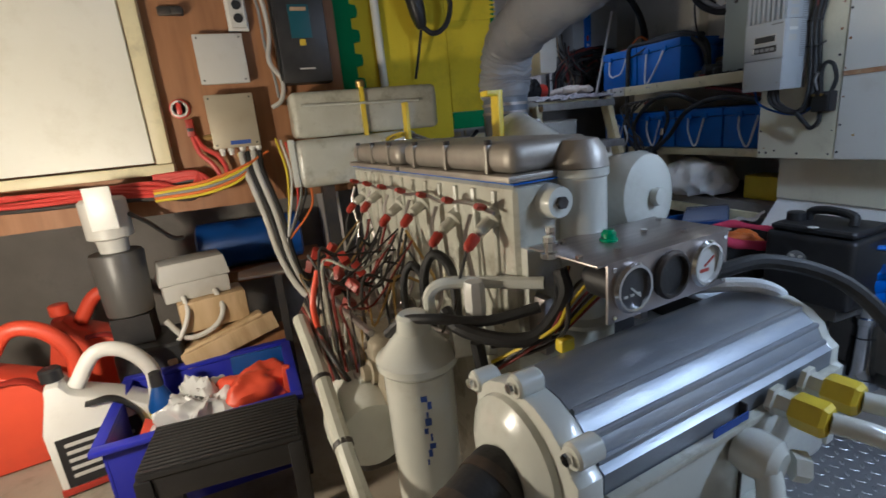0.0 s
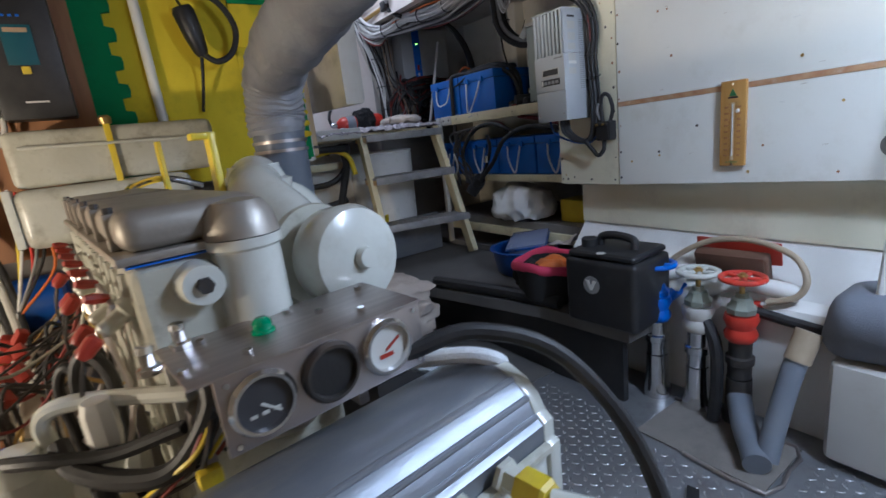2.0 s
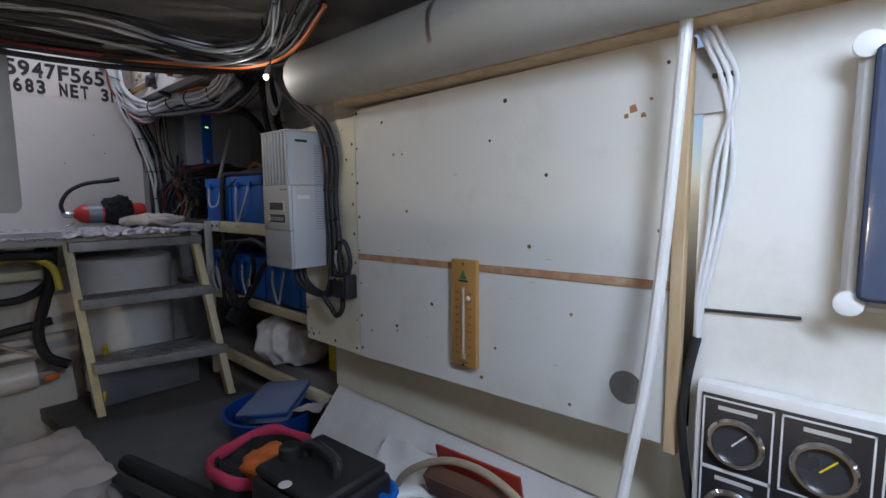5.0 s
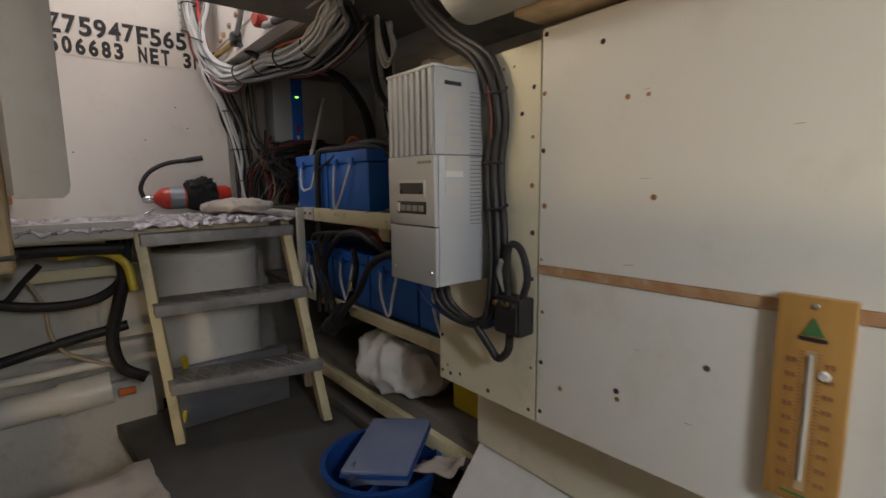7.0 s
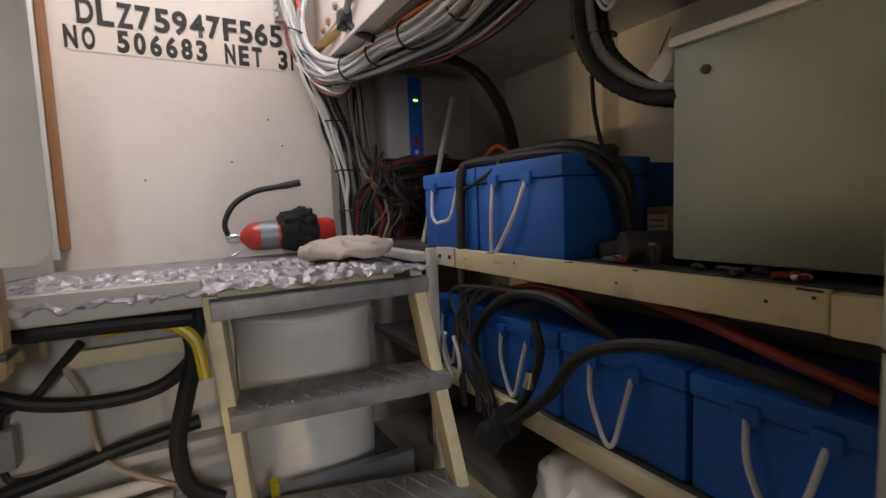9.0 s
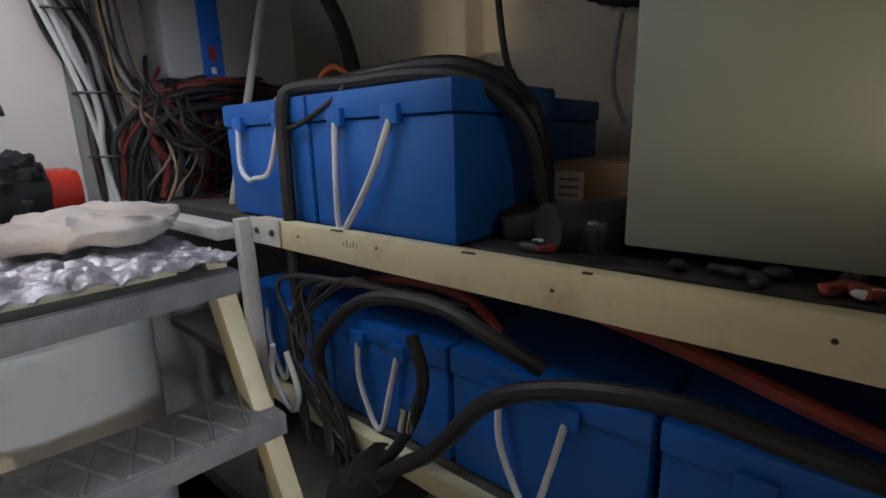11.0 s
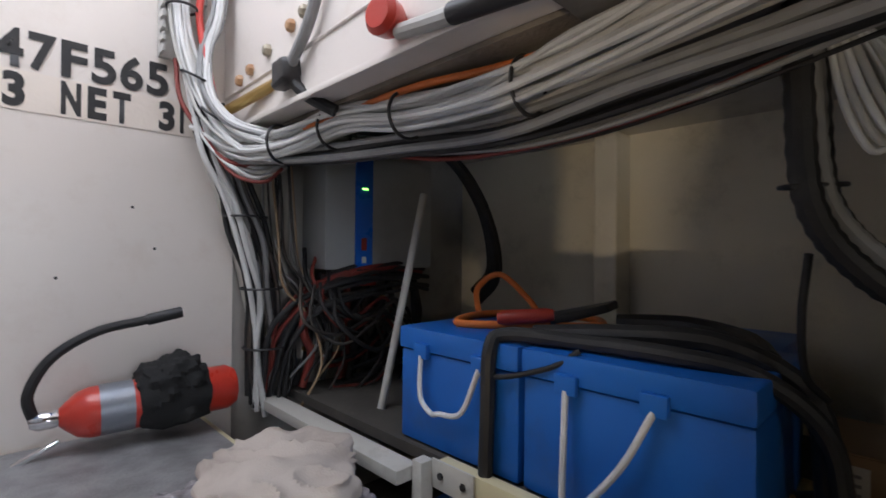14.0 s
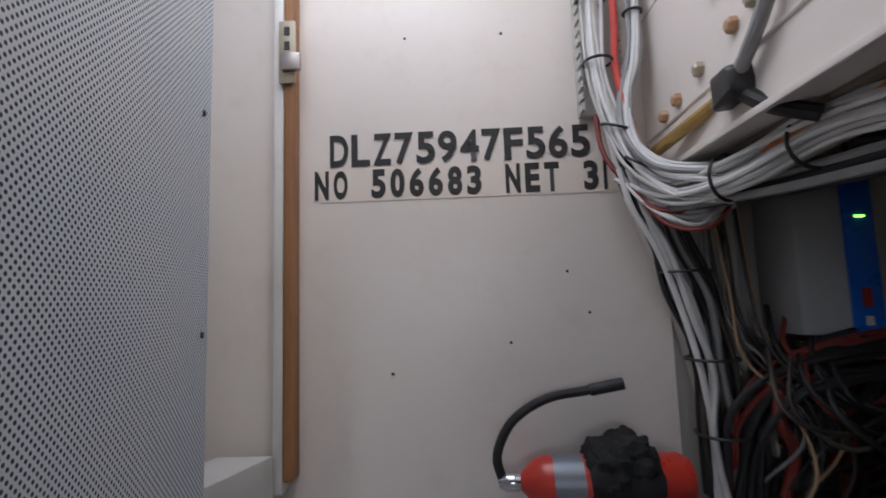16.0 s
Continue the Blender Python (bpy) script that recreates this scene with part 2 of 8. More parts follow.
PVC_GREY = surface("grey_pvc", (0.16, 0.18, 0.22), 0.4, alt=(0.2, 0.22, 0.26), scale=10, fine=120, bump=0.06, dirt=(0.2, 0.17, 0.13), dirt_amount=0.4)
PINK = surface("pink_cloth", (0.62, 0.05, 0.12), 0.8, alt=(0.45, 0.03, 0.08), scale=20, fine=300, bump=0.4)
BARE = surface("bare_red_wood", (0.40, 0.20, 0.10), 0.6, alt=(0.55, 0.36, 0.2), scale=30, amount=0.9, fine=160, bump=0.3, dirt=(0.7, 0.66, 0.58), dirt_amount=0.5, dirt_scale=25)
VARNISH = surface("varnished_board", (0.52, 0.29, 0.085), 0.3, alt=(0.42, 0.21, 0.055), scale=8, amount=0.8, fine=140, bump=0.1, stretch=(6, 6, 0.7), coat=0.4)
INK = surface("black_ink", (0.02, 0.02, 0.022), 0.6, alt=(0.035, 0.033, 0.03), scale=40, fine=200, bump=0.05)
BRASS = surface("brass", (0.55, 0.38, 0.14), 0.35, 0.9, alt=(0.4, 0.27, 0.1), scale=20, fine=90, bump=0.1)
PURPLE_INK = surface("blue_marker", (0.03, 0.08, 0.35), 0.6)
GREEN_PAINT = surface("green_enamel", (0.0, 0.28, 0.12), 0.2, coat=0.5)
BLUE_PAINT = surface("blue_enamel", (0.012, 0.14, 0.62), 0.3, alt=(0.01, 0.10, 0.48), scale=15, fine=90, bump=0.12, coat=0.3)
RED_PAINT = surface("red_enamel", (0.62, 0.05, 0.03), 0.3, alt=(0.42, 0.03, 0.02), scale=15, fine=90, bump=0.12, coat=0.3)
DIAL = surface("dial_face", (0.05, 0.05, 0.055), 0.3)
DIAL_W = surface("white_dial_face", (0.6, 0.6, 0.57), 0.3)
GAUGE_GLASS = glass("gauge_glass")
CLEAR = glass("clear_plastic", (0.95, 0.96, 0.97), 0.12)
CARDBOARD = surface("cardboard", (0.40, 0.28, 0.17), 0.8, alt=(0.32, 0.21, 0.12), scale=8, fine=150, bump=0.15)
LED_GREEN = glow("green_led", (0.3, 1.0, 0.1), 4.0)
TUBE_GLOW = glow("lit_diffuser", (0.9, 0.95, 1.0), 6.0)
BULB_GLOW = glow("lit_bulb", (1.0, 0.72, 0.42), 4.0)
FADED_GREEN = surface("faded_green_print", (0.05, 0.17, 0.06), 0.5, alt=(0.10, 0.18, 0.06), scale=40)
RED_DULL = surface("dusty_red_cable", (0.24, 0.035, 0.025), 0.55, alt=(0.14, 0.022, 0.018), scale=18, fine=150, bump=0.12, dirt=(0.12, 0.08, 0.06), dirt_amount=0.4, dirt_scale=12)
# Near-black board colour with lighter brown dirt patches.
DARK_BOARD = surface("dark_shelf_board", (0.075, 0.068, 0.06), 0.75, alt=(0.045, 0.04, 0.036), scale=6, fine=90, bump=0.4, dirt=(0.14, 0.12, 0.1), dirt_amount=0.4, dirt_scale=8)
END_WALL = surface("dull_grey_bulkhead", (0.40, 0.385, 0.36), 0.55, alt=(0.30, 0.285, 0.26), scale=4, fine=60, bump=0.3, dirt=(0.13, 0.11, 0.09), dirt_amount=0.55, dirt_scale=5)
INVERTER_GREY = surface("inverter_casing", (0.42, 0.43, 0.43), 0.4, alt=(0.35, 0.36, 0.36), scale=5, fine=160, bump=0.06, dirt=(0.2, 0.18, 0.16), dirt_amount=0.3)
CLEAR_BAG = surface("thin_clear_bag", (0.70, 0.70, 0.70), 0.18, alt=(0.58, 0.58, 0.60), scale=14, fine=60, bump=0.3, coat=0.5)


# ---- mesh helpers ----
def mesh_of(bm, name, material, smooth=True, angle=35):
    bmesh.ops.recalc_face_normals(bm, faces=bm.faces)
    me = bpy.data.meshes.new(name)
    bm.to_mesh(me)
    bm.free()
    me.materials.append(material)
    if smooth:
        for p in me.polygons:
            p.use_smooth = True
        me.set_sharp_from_angle(angle=radians(angle))
    return me


def part(name, bm, material, parent=None, label="", smooth=True):
    ob = new(name, mesh_of(bm, name, material, smooth))
    ob.parent = parent
    if label:
        ob["label"] = label
    return ob


def thing(name, label, category, m=None, group="", kind=""):
    ob = new(name)
    ob.empty_display_size = 0.05
    if m is not None:
        ob.matrix_basis = m
    return tagged(ob, label, category, group, kind)


def solo(name, bm, material, label, category, m=None, group="", kind="", smooth=True):
    ob = part(name, bm, material, None, "", smooth)
    if m is not None:
        ob.matrix_basis = m
    return tagged(ob, label, category, group, kind)


def box(lo, hi, bevel=0.0, bm=None, seg=2, m=None):
    b2 = bmesh.new()
    bmesh.ops.create_cube(b2, size=1)
    lo, hi = Vector(lo), Vector(hi)
    for v in b2.verts:
        v.co = Vector([lo[i] + (v.co[i] + 0.5) * (hi[i] - lo[i]) for i in range(3)])
    if bevel:
        bmesh.ops.bevel(b2, geom=list(b2.edges), offset=bevel, segments=seg, profile=0.6, affect="EDGES")
    if m is not None:
        b2.transform(m)
    return join(bm, b2)


def join(bm, other):
    if bm is None:
        return other
    me = bpy.data.meshes.new("tmp")
    other.to_mesh(me)
    other.free()
    bm.from_mesh(me)
    bpy.data.meshes.remove(me)
    return bm


def frame_of(axis):
    a = Vector(axis).normalized()
    up = Vector((0, 0, 1)) if abs(a.z) < 0.95 else Vector((1, 0, 0))
    s = a.cross(up).normalized()
    return s, s.cross(a), a


def lathe(p0, axis, profile, bm=None, seg=24):
    """Turn (distance along axis, radius) pairs about the axis through p0."""
    bm = bm or bmesh.new()
    s, u, a = frame_of(axis)
    p0 = Vector(p0)
    rings = []
    for d, r in profile:
        if r <= 1e-6:
            rings.append([bm.verts.new(p0 + a * d)])
        else:
            rings.append([bm.verts.new(p0 + a * d + (s * math.cos(2 * math.pi * k / seg) + u * math.sin(2 * math.pi * k / seg)) * r) for k in range(seg)])
    for q, w in zip(rings, rings[1:]):
        for k in range(seg):
            j = (k + 1) % seg
            if len(q) == 1 and len(w) > 1:
                bm.faces.new((q[0], w[k], w[j]))
            elif len(w) == 1 and len(q) > 1:
                bm.faces.new((q[k], q[j], w[0]))
            elif len(q) > 1:
                bm.faces.new((q[k], q[j], w[j], w[k]))
    for ring in (rings[0], rings[-1]):
        if len(ring) > 2:
            bm.faces.new(ring)
    return bm


def bolt(p, axis, r=0.008, h=0.007, bm=None):
    return lathe(p, axis, [(0, r), (h, r), (h, r * 0.2), (h, 0)], bm, 6)


def rod(p0, p1, r, r1=None, bm=None, seg=16, bevel=0.0):
    p0, p1 = Vector(p0), Vector(p1)
    d = (p1 - p0).length
    r1 = r if r1 is None else r1
    prof = [(0, r), (d, r1)] if not bevel else [(0, r - bevel), (bevel, r), (d - bevel, r1), (d, r1 - bevel)]
    return lathe(p0, p1 - p0, prof, bm, seg)


def smooth_line(points, steps=6, closed=False):
    p = [Vector(q) for q in points]
    if len(p) < 3:
        return p
    ends = [p[-1]] + p + [p[0], p[1]] if closed else [2 * p[0] - p[1]] + p + [2 * p[-1] - p[-2]]
    out = []
    for i in range(1, len(ends) - 2):
        a, b, c, d = ends[i - 1:i + 3]
        for k in range(steps):
            t = k / steps
            out.append(0.5 * ((2 * b) + (c - a) * t + (2 * a - 5 * b + 4 * c - d) * t * t + (3 * b - a - 3 * c + d) * t ** 3))
    if not closed:
        out.append(p[-1])
    return out


def tube(points, r, bm=None, seg=10, steps=6, closed=False, ribs=0.0, flat=1.0):
    """A hose, cable or bent pipe through the points."""
    line = smooth_line(points, steps, closed)
    bm = bm or bmesh.new()
    n = len(line)
    rings, ref = [], None
    for i, p in enumerate(line):
        if closed:
            t = (line[(i + 1) % n] - line[i - 1]).normalized()
        else:
            t = (line[min(i + 1, n - 1)] - line[max(i - 1, 0)]).normalized()
        if ref is None:
            s, _, _ = frame_of(t)
        else:
            s = (ref - t * ref.dot(t)).normalized()
        ref, u = s, t.cross(s)
        rr = r * (1 + (ribs if i % 2 else -ribs))
        rings.append([bm.verts.new(p + (s * math.cos(2 * math.pi * k / seg) + u * flat * math.sin(2 * math.pi * k / seg)) * rr) for k in range(seg)])
    for i in range(n if closed else n - 1):
        q, w = rings[i], rings[(i + 1) % n]
        for k in range(seg):
            j = (k + 1) % seg
            bm.faces.new((q[k], q[j], w[j], w[k]))
    if not closed:
        bm.faces.new(rings[0])
        bm.faces.new(rings[-1])
    return bm


def prism(outline, z0, z1, bm=None, bevel=0.0, m=None):
    """An outline of (x, y) pairs drawn up from z0 to z1."""
    b2 = bmesh.new()
    lo, hi = [b2.verts.new((x, y, z0)) for x, y in outline], [b2.verts.new((x, y, z1)) for x, y in outline]
    b2.faces.new(lo)
    b2.faces.new(hi)
    for i in range(len(lo)):
        j = (i + 1) % len(lo)
        b2.faces.new((lo[i], lo[j], hi[j], hi[i]))
    bmesh.ops.recalc_face_normals(b2, faces=b2.faces)
    if bevel:
        sharp = [e for e in b2.edges if len(e.link_faces) == 2 and e.calc_face_angle(0) > 0.6]
        bmesh.ops.bevel(b2, geom=sharp, offset=bevel, segments=2, profile=0.6, affect="EDGES")
    if m is not None:
        b2.transform(m)
    return join(bm, b2)


def lumpy(bm, amount, scale, seed=0.0):
    for v in bm.verts:
        p = v.co * scale + Vector((seed, seed * 1.7, -seed))
        v.co += noise.noise_vector(p) * amount
    return bm


def soft(lo, hi, cuts=9, power=4.0, amount=0.02, scale=8.0, seed=0.0, crease=0.0):
    """A stuffed, rounded lump between two corners, with dents and sharper creases."""
    bm = bmesh.new()
    bmesh.ops.create_cube(bm, size=2)
    bmesh.ops.subdivide_edges(bm, edges=list(bm.edges), cuts=cuts, use_grid_fill=True)
    lo, hi = Vector(lo), Vector(hi)
    c, h = (lo + hi) / 2, (hi - lo) / 2
    for v in bm.verts:
        n = sum(abs(q) ** power for q in v.co) ** (1 / power)
        d = v.co / n
        p = Vector((d.x * h.x, d.y * h.y, d.z * h.z))
        q = p * scale + Vector((seed, seed * 1.7, -seed))
        f = amount * (noise.noise(q) + 0.5 * noise.noise(q * 2.1)) + crease * (1 - abs(noise.noise(q * 1.6))) ** 6
        v.co = c + p + d.normalized() * f
        v.co.z = max(v.co.z, lo.z)
    return bm


def cloth(nx, ny, sx, sy, fold, scale, seed, drop=0.0):
    """A rumpled sheet about the origin, with thickness."""
    bm = bmesh.new()
    bmesh.ops.create_grid(bm, x_segments=nx, y_segments=ny, size=0.5)
    for v in bm.verts:
        x, y = v.co.x * sx, v.co.y * sy
        p = Vector((x * scale, y * scale, seed))
        edge = max(abs(v.co.x), abs(v.co.y)) * 2
        v.co = Vector((x + 0.3 * fold * noise.noise(p * 1.3), y + 0.3 * fold * noise.noise(p * 1.1 + Vector((9, 0, 0))), fold * (noise.noise(p) + 0.5 * noise.noise(p * 2.3) + 0.6 * abs(noise.noise(p * 0.8))) - drop * max(0, edge - 0.75) * 4))
    bmesh.ops.solidify(bm, geom=list(bm.faces), thickness=0.004)
    return bm


ID = Matrix.Identity(4)


# ---- structure ----
def structure(name, bm, material, label, smooth=False):
    return solo(name, bm, material, label, name.split("_")[0], kind="structure", smooth=smooth)


structure("floor", box((-3.0, -2.2, -0.06), (0.0, 2.9, -0.004)), GREY_FLOOR, "worn dirty plywood floor of the engine room")
plate = structure("floor_plate", box((0.0, -2.2, -0.06), (1.4, 3.3, -0.004)), PLATE, "grey aluminium chequer plate floor, scuffed")
structure("wall_south", box((-3.0, -2.3, 0.0), (1.5, -2.2, 2.1)), HULL, "plain painted bulkhead behind the engine room")
structure("wall_west", box((-3.1, -2.3, 0.0), (-3.0, 2.9, 2.1)), DARK_HULL, "dark hull side of the engine room")
structure("wall_plywood", box((-3.0, 2.14, 0.86), (-0.76, 2.2, 2.0)), PLY, "brown stained plywood bulkhead with fittings")
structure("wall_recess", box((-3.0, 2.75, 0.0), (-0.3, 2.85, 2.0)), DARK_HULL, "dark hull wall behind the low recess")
structure("wall_foam_backing", box((-0.76, 2.33, 1.08), (0.14, 2.4, 2.0)), HULL, "painted bulkhead behind the foam mats")
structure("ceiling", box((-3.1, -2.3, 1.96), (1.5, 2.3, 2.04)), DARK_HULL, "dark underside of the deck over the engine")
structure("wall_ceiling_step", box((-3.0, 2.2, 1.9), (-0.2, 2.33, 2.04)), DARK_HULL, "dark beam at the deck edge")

# right-hand lining: painted plywood sheets over the hull
wall = structure("wall_east", box((1.104, -2.2, 0.84), (1.14, 0.11, 1.98)), WHITE_PANEL, "white painted lining board of the hull side")
def sheet(name, corners, x0, x1, material, label):
    """A board on the side wall: (y, z) corners, from x0 to x1."""
    m = Matrix(((0, 0, 1, 0), (1, 0, 0, 0), (0, 1, 0, 0), (0, 0, 0, 1)))
    return structure(name, prism(corners, x0, x1, None, 0.0015, m), material, label)


sheet("panel_upper", [(0.152, 1.2005), (1.147, 1.1845), (1.147, 1.656), (0.152, 1.67)], 1.09, 1.106, WHITE_PANEL, "white painted plywood panel with screw holes")
sheet("panel_lower", [(0.152, 0.862), (1.147, 0.829), (1.147, 1.165), (0.152, 1.181)], 1.09, 1.106, WHITE_PANEL, "white painted plywood panel with a round hole")
sheet("panel_small", [(1.152, 0.829), (1.487, 0.826), (1.487, 1.63), (1.152, 1.64)], 1.092, 1.11, CREAM_PANEL, "cream painted plywood panel behind the solar controller")
sheet("trim_seam", [(0.152, 1.1815), (1.147, 1.1655), (1.147, 1.184), (0.152, 1.2)], 1.0875, 1.104, BARE, "bare wood strip with chipped paint between panels")
structure("trim_panel_end", box((1.08, 0.126, 0.85), (1.106, 0.15, 1.66), 0.003), PINE, "bare pine edge strip of the panel")
structure("wall_low_panel", box((1.19, -2.2, 0.62), (1.21, 1.44, 0.86)), CREAM_PANEL, "cream painted low lining panel under the boards")
structure("hull_side", prism([(1.21, 0.63), (1.19, 0.6), (1.06, 0.45), (1.0, 0.43), (0.985, 0.4), (0.985, 0.0), (1.21, 0.0)], -1.44, 2.2, None, 0.0, Matrix(((1, 0, 0, 0), (0, 0, -1, 0), (0, 1, 0, 0), (0, 0, 0, 1)))), WHITE_PLASTIC, "white painted hull flare below the lining")

# recess with the batteries
structure("wall_hull", box((2.08, 1.0, 0.2), (2.16, 3.5, 2.12)), HULL_CREAM, "painted hull side deep inside the battery recess")
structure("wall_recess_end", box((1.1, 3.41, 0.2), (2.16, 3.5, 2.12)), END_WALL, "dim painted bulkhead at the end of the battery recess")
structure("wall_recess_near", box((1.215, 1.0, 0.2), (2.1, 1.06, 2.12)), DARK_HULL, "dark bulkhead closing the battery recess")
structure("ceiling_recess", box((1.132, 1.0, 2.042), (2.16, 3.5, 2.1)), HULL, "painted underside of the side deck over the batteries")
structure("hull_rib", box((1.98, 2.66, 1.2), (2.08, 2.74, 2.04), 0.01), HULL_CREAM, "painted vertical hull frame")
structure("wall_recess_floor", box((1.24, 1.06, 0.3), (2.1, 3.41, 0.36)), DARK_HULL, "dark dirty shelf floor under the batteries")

# text bulkhead, doorway and hatch shaft
structure("wall_north", box((-0.9, 3.4, 0.2), (1.1, 3.48, 3.0)), GEL, "pinkish white gelcoat bulkhead with stencilled numbers")
structure("wall_shaft_west", box((-0.9, 2.4, 0.2), (-0.82, 3.4, 3.0)), GEL, "white wall of the companionway")
structure("wall_shaft_south", box((-0.82, 2.36, 2.042), (1.068, 2.4, 3.0)), GEL, "white front wall of the hatch shaft")
structure("wall_shaft_east", box((1.07, 2.4, 2.402), (1.13, 3.398, 3.0)), GEL, "white side wall of the hatch shaft")
structure("wall_bilge_side", box((-0.82, 3.0, 0.0), (0.62, 3.05, 1.16)), HULL, "grubby white lining below the landing")

# raised rubber-covered platform at the ladder
structure("platform", prism([(0.52, 2.0), (0.69, 1.3), (0.72, 0.86), (1.19, 0.86), (1.24, 2.95), (0.42, 2.95)], 0.272, 0.33, bevel=0.004), MAT, "raised walkway covered with a dark rubber mat")
structure("platform_riser", prism([(0.72, 2.6), (0.73, 1.95), (0.722, 1.35), (0.735, 0.9), (0.765, 0.9), (0.752, 1.35), (0.76, 1.95), (0.75, 2.6)], -0.004, 0.272), BLACK, "black steel riser of the raised walkway")
structure("landing", box((-0.82, 2.57, 1.165), (1.02, 3.4, 1.2), 0.004), CREAM_RAIL, "painted landing at the top of the ladder")
structure("floor_mat", box((0.02, 1.27, -0.003), (0.73, 1.985, 0.003), 0.001), MAT, "flat grey floor sheet beyond the chequer plate")
structure("landing_mat", box((-0.3, 2.9, 1.202), (1.0, 3.39, 1.209), 0.002), FOIL, "grey worn sheet on the landing")

# jamb strip on the bulkhead
jamb = structure("door_jamb", box((0.138, 3.345, 1.28), (0.162, 3.4, 2.75), 0.006), PLY, "brown varnished timber door jamb")
part("track", box((0.11, 3.35, 1.25), (0.136, 3.4, 2.75), 0.004), WHITE_PLASTIC, jamb, "white plastic door track")
lt = part("latch", box((0.128, 3.335, 2.27), (0.172, 3.3445, 2.44), 0.003), TAN_BOX, jamb, "worn metal latch keeper")
part("keeper_tongue", box((0.14, 3.32, 2.3), (0.188, 3.3345, 2.345), 0.003), STEEL, lt)
for z in (2.36, 2.4):
    part("latch_slot", box((0.143, 3.333, z), (0.157, 3.3348, z + 0.022)), BLACK, lt)


# ---- ladder and landing ----
def ladder():
    t = thing("ladder", "cream painted wooden ladder with grey anti-slip treads leaning on the landing", "ladder")
    for a, b in (((0.612, 2.56, 0.345), (0.545, 2.60, 1.19)), ((1.135, 2.34, 0.345), (1.09, 2.60, 1.19))):
        a, b = Vector(a), Vector(b)
        d = (b - a).normalized()
        s = Vector((1, -0.2, 0)).normalized()
        n = d.cross(s).normalized()
        bm = bmesh.new()
        box((-0.018, -0.045, 0), (0.018, 0.045, (b - a).length), 0.005, bm)
        bm.transform(Matrix((s.to_4d(), n.to_4d(), d.to_4d(), (0, 0, 0, 1))).transposed())
        bm.transform(Matrix.Translation(a))
        part("side_rail", bm, CREAM_RAIL, t)
    for k, z in enumerate((0.6, 0.905, 1.17)):
        f = (z - 0.345) / 0.845
        xl, yl = 0.612 - 0.067 * f, 2.56 + 0.04 * f
        xr, yr = 1.135 - 0.045 * f, 2.34 + 0.26 * f
        bm = bmesh.new()
        o = 0.07
        prism([(xl - 0.01, yl - o - 0.02), (xr + 0.01, yr - o), (xr + 0.01, yr + o), (xl - 0.01, yl + o)], z - 0.03, z, bm, 0.004)
        tread = part("tread", bm, PINE, t)
        g, pat = bmesh.new(), bmesh.new()
        prism([(xl - 0.012, yl - o - 0.025), (xr + 0.012, yr - o - 0.006), (xr + 0.012, yr + o), (xl - 0.012, yl + o)], z + 0.001, z + 0.014, g, 0.004)
        prism([(xl - 0.012, yl - o - 0.032), (xr + 0.012, yr - o - 0.012), (xr + 0.012, yr - o - 0.003), (xl - 0.012, yl - o - 0.023)], z - 0.03, z + 0.012, g, 0.003)
        for i in range(9 if k < 2 else 0):
            a = (i + 0.2) / 9.2
            c = (i + 1.0) / 9.2
            p0 = (xl + (xr - xl) * a, yl + (yr - yl) * a - o - 0.015, z + 0.015)
            p1 = (xl + (xr - xl) * c, yl + (yr - yl) * c + o - 0.02, z + 0.015)
            rod(p0, p1, 0.004, None, pat, 6)
            q0 = (xl + (xr - xl) * c, yl + (yr - yl) * c - o - 0.015, z + 0.015)
            q1 = (xl + (xr - xl) * a, yl + (yr - yl) * a + o - 0.02, z + 0.015)
            rod(q0, q1, 0.004, None, pat, 6)
        part("tread_mat", g, FOIL, tread, "grey diamond-pattern anti-slip mat")
        if k < 2:
            part("tread_pattern", pat, GREY_CABLE, tread, "dark diamond ribs")
    return t


ladder()


def drum():
    t = thing("drum", "white plastic drum standing behind the ladder", "drum", pose(0.85, 2.98, 0.33))
    part("body", lathe((0, 0, 0), (0, 0, 1), [(0, 0.2), (0.015, 0.215), (0.3, 0.222), (0.68, 0.228), (0.7, 0.234), (0.72, 0.228)], None, 40), DRUM, t)
    part("lid", lathe((0, 0, 0.7205), (0, 0, 1), [(0, 0.23), (0.012, 0.235), (0.02, 0.22), (0.02, 0.0)], None, 40), DRUM, t)
    return t


drum()

# crumpled covering on the landing
bm = lumpy(lumpy(cloth(190, 86, 1.08, 0.46, 0.012, 26, 3.0, 0.02), 0.007, 50), 0.003, 110)
ob = solo("landing_cover", bm, FOIL_BRIGHT, "crumpled silvery foil covering on the landing", "foil", pose(0.56, 2.74, 1.226))
bm = soft((-0.17, -0.13, 0), (0.17, 0.13, 0.04), 36, 2.8, 0.018, 9, 8.0, 0.019)
solo("cloth_rag", bm, RAG, "grubby white rag lying on the landing", "rag", pose(0.96, 2.79, 1.24, 0, 0, 60))


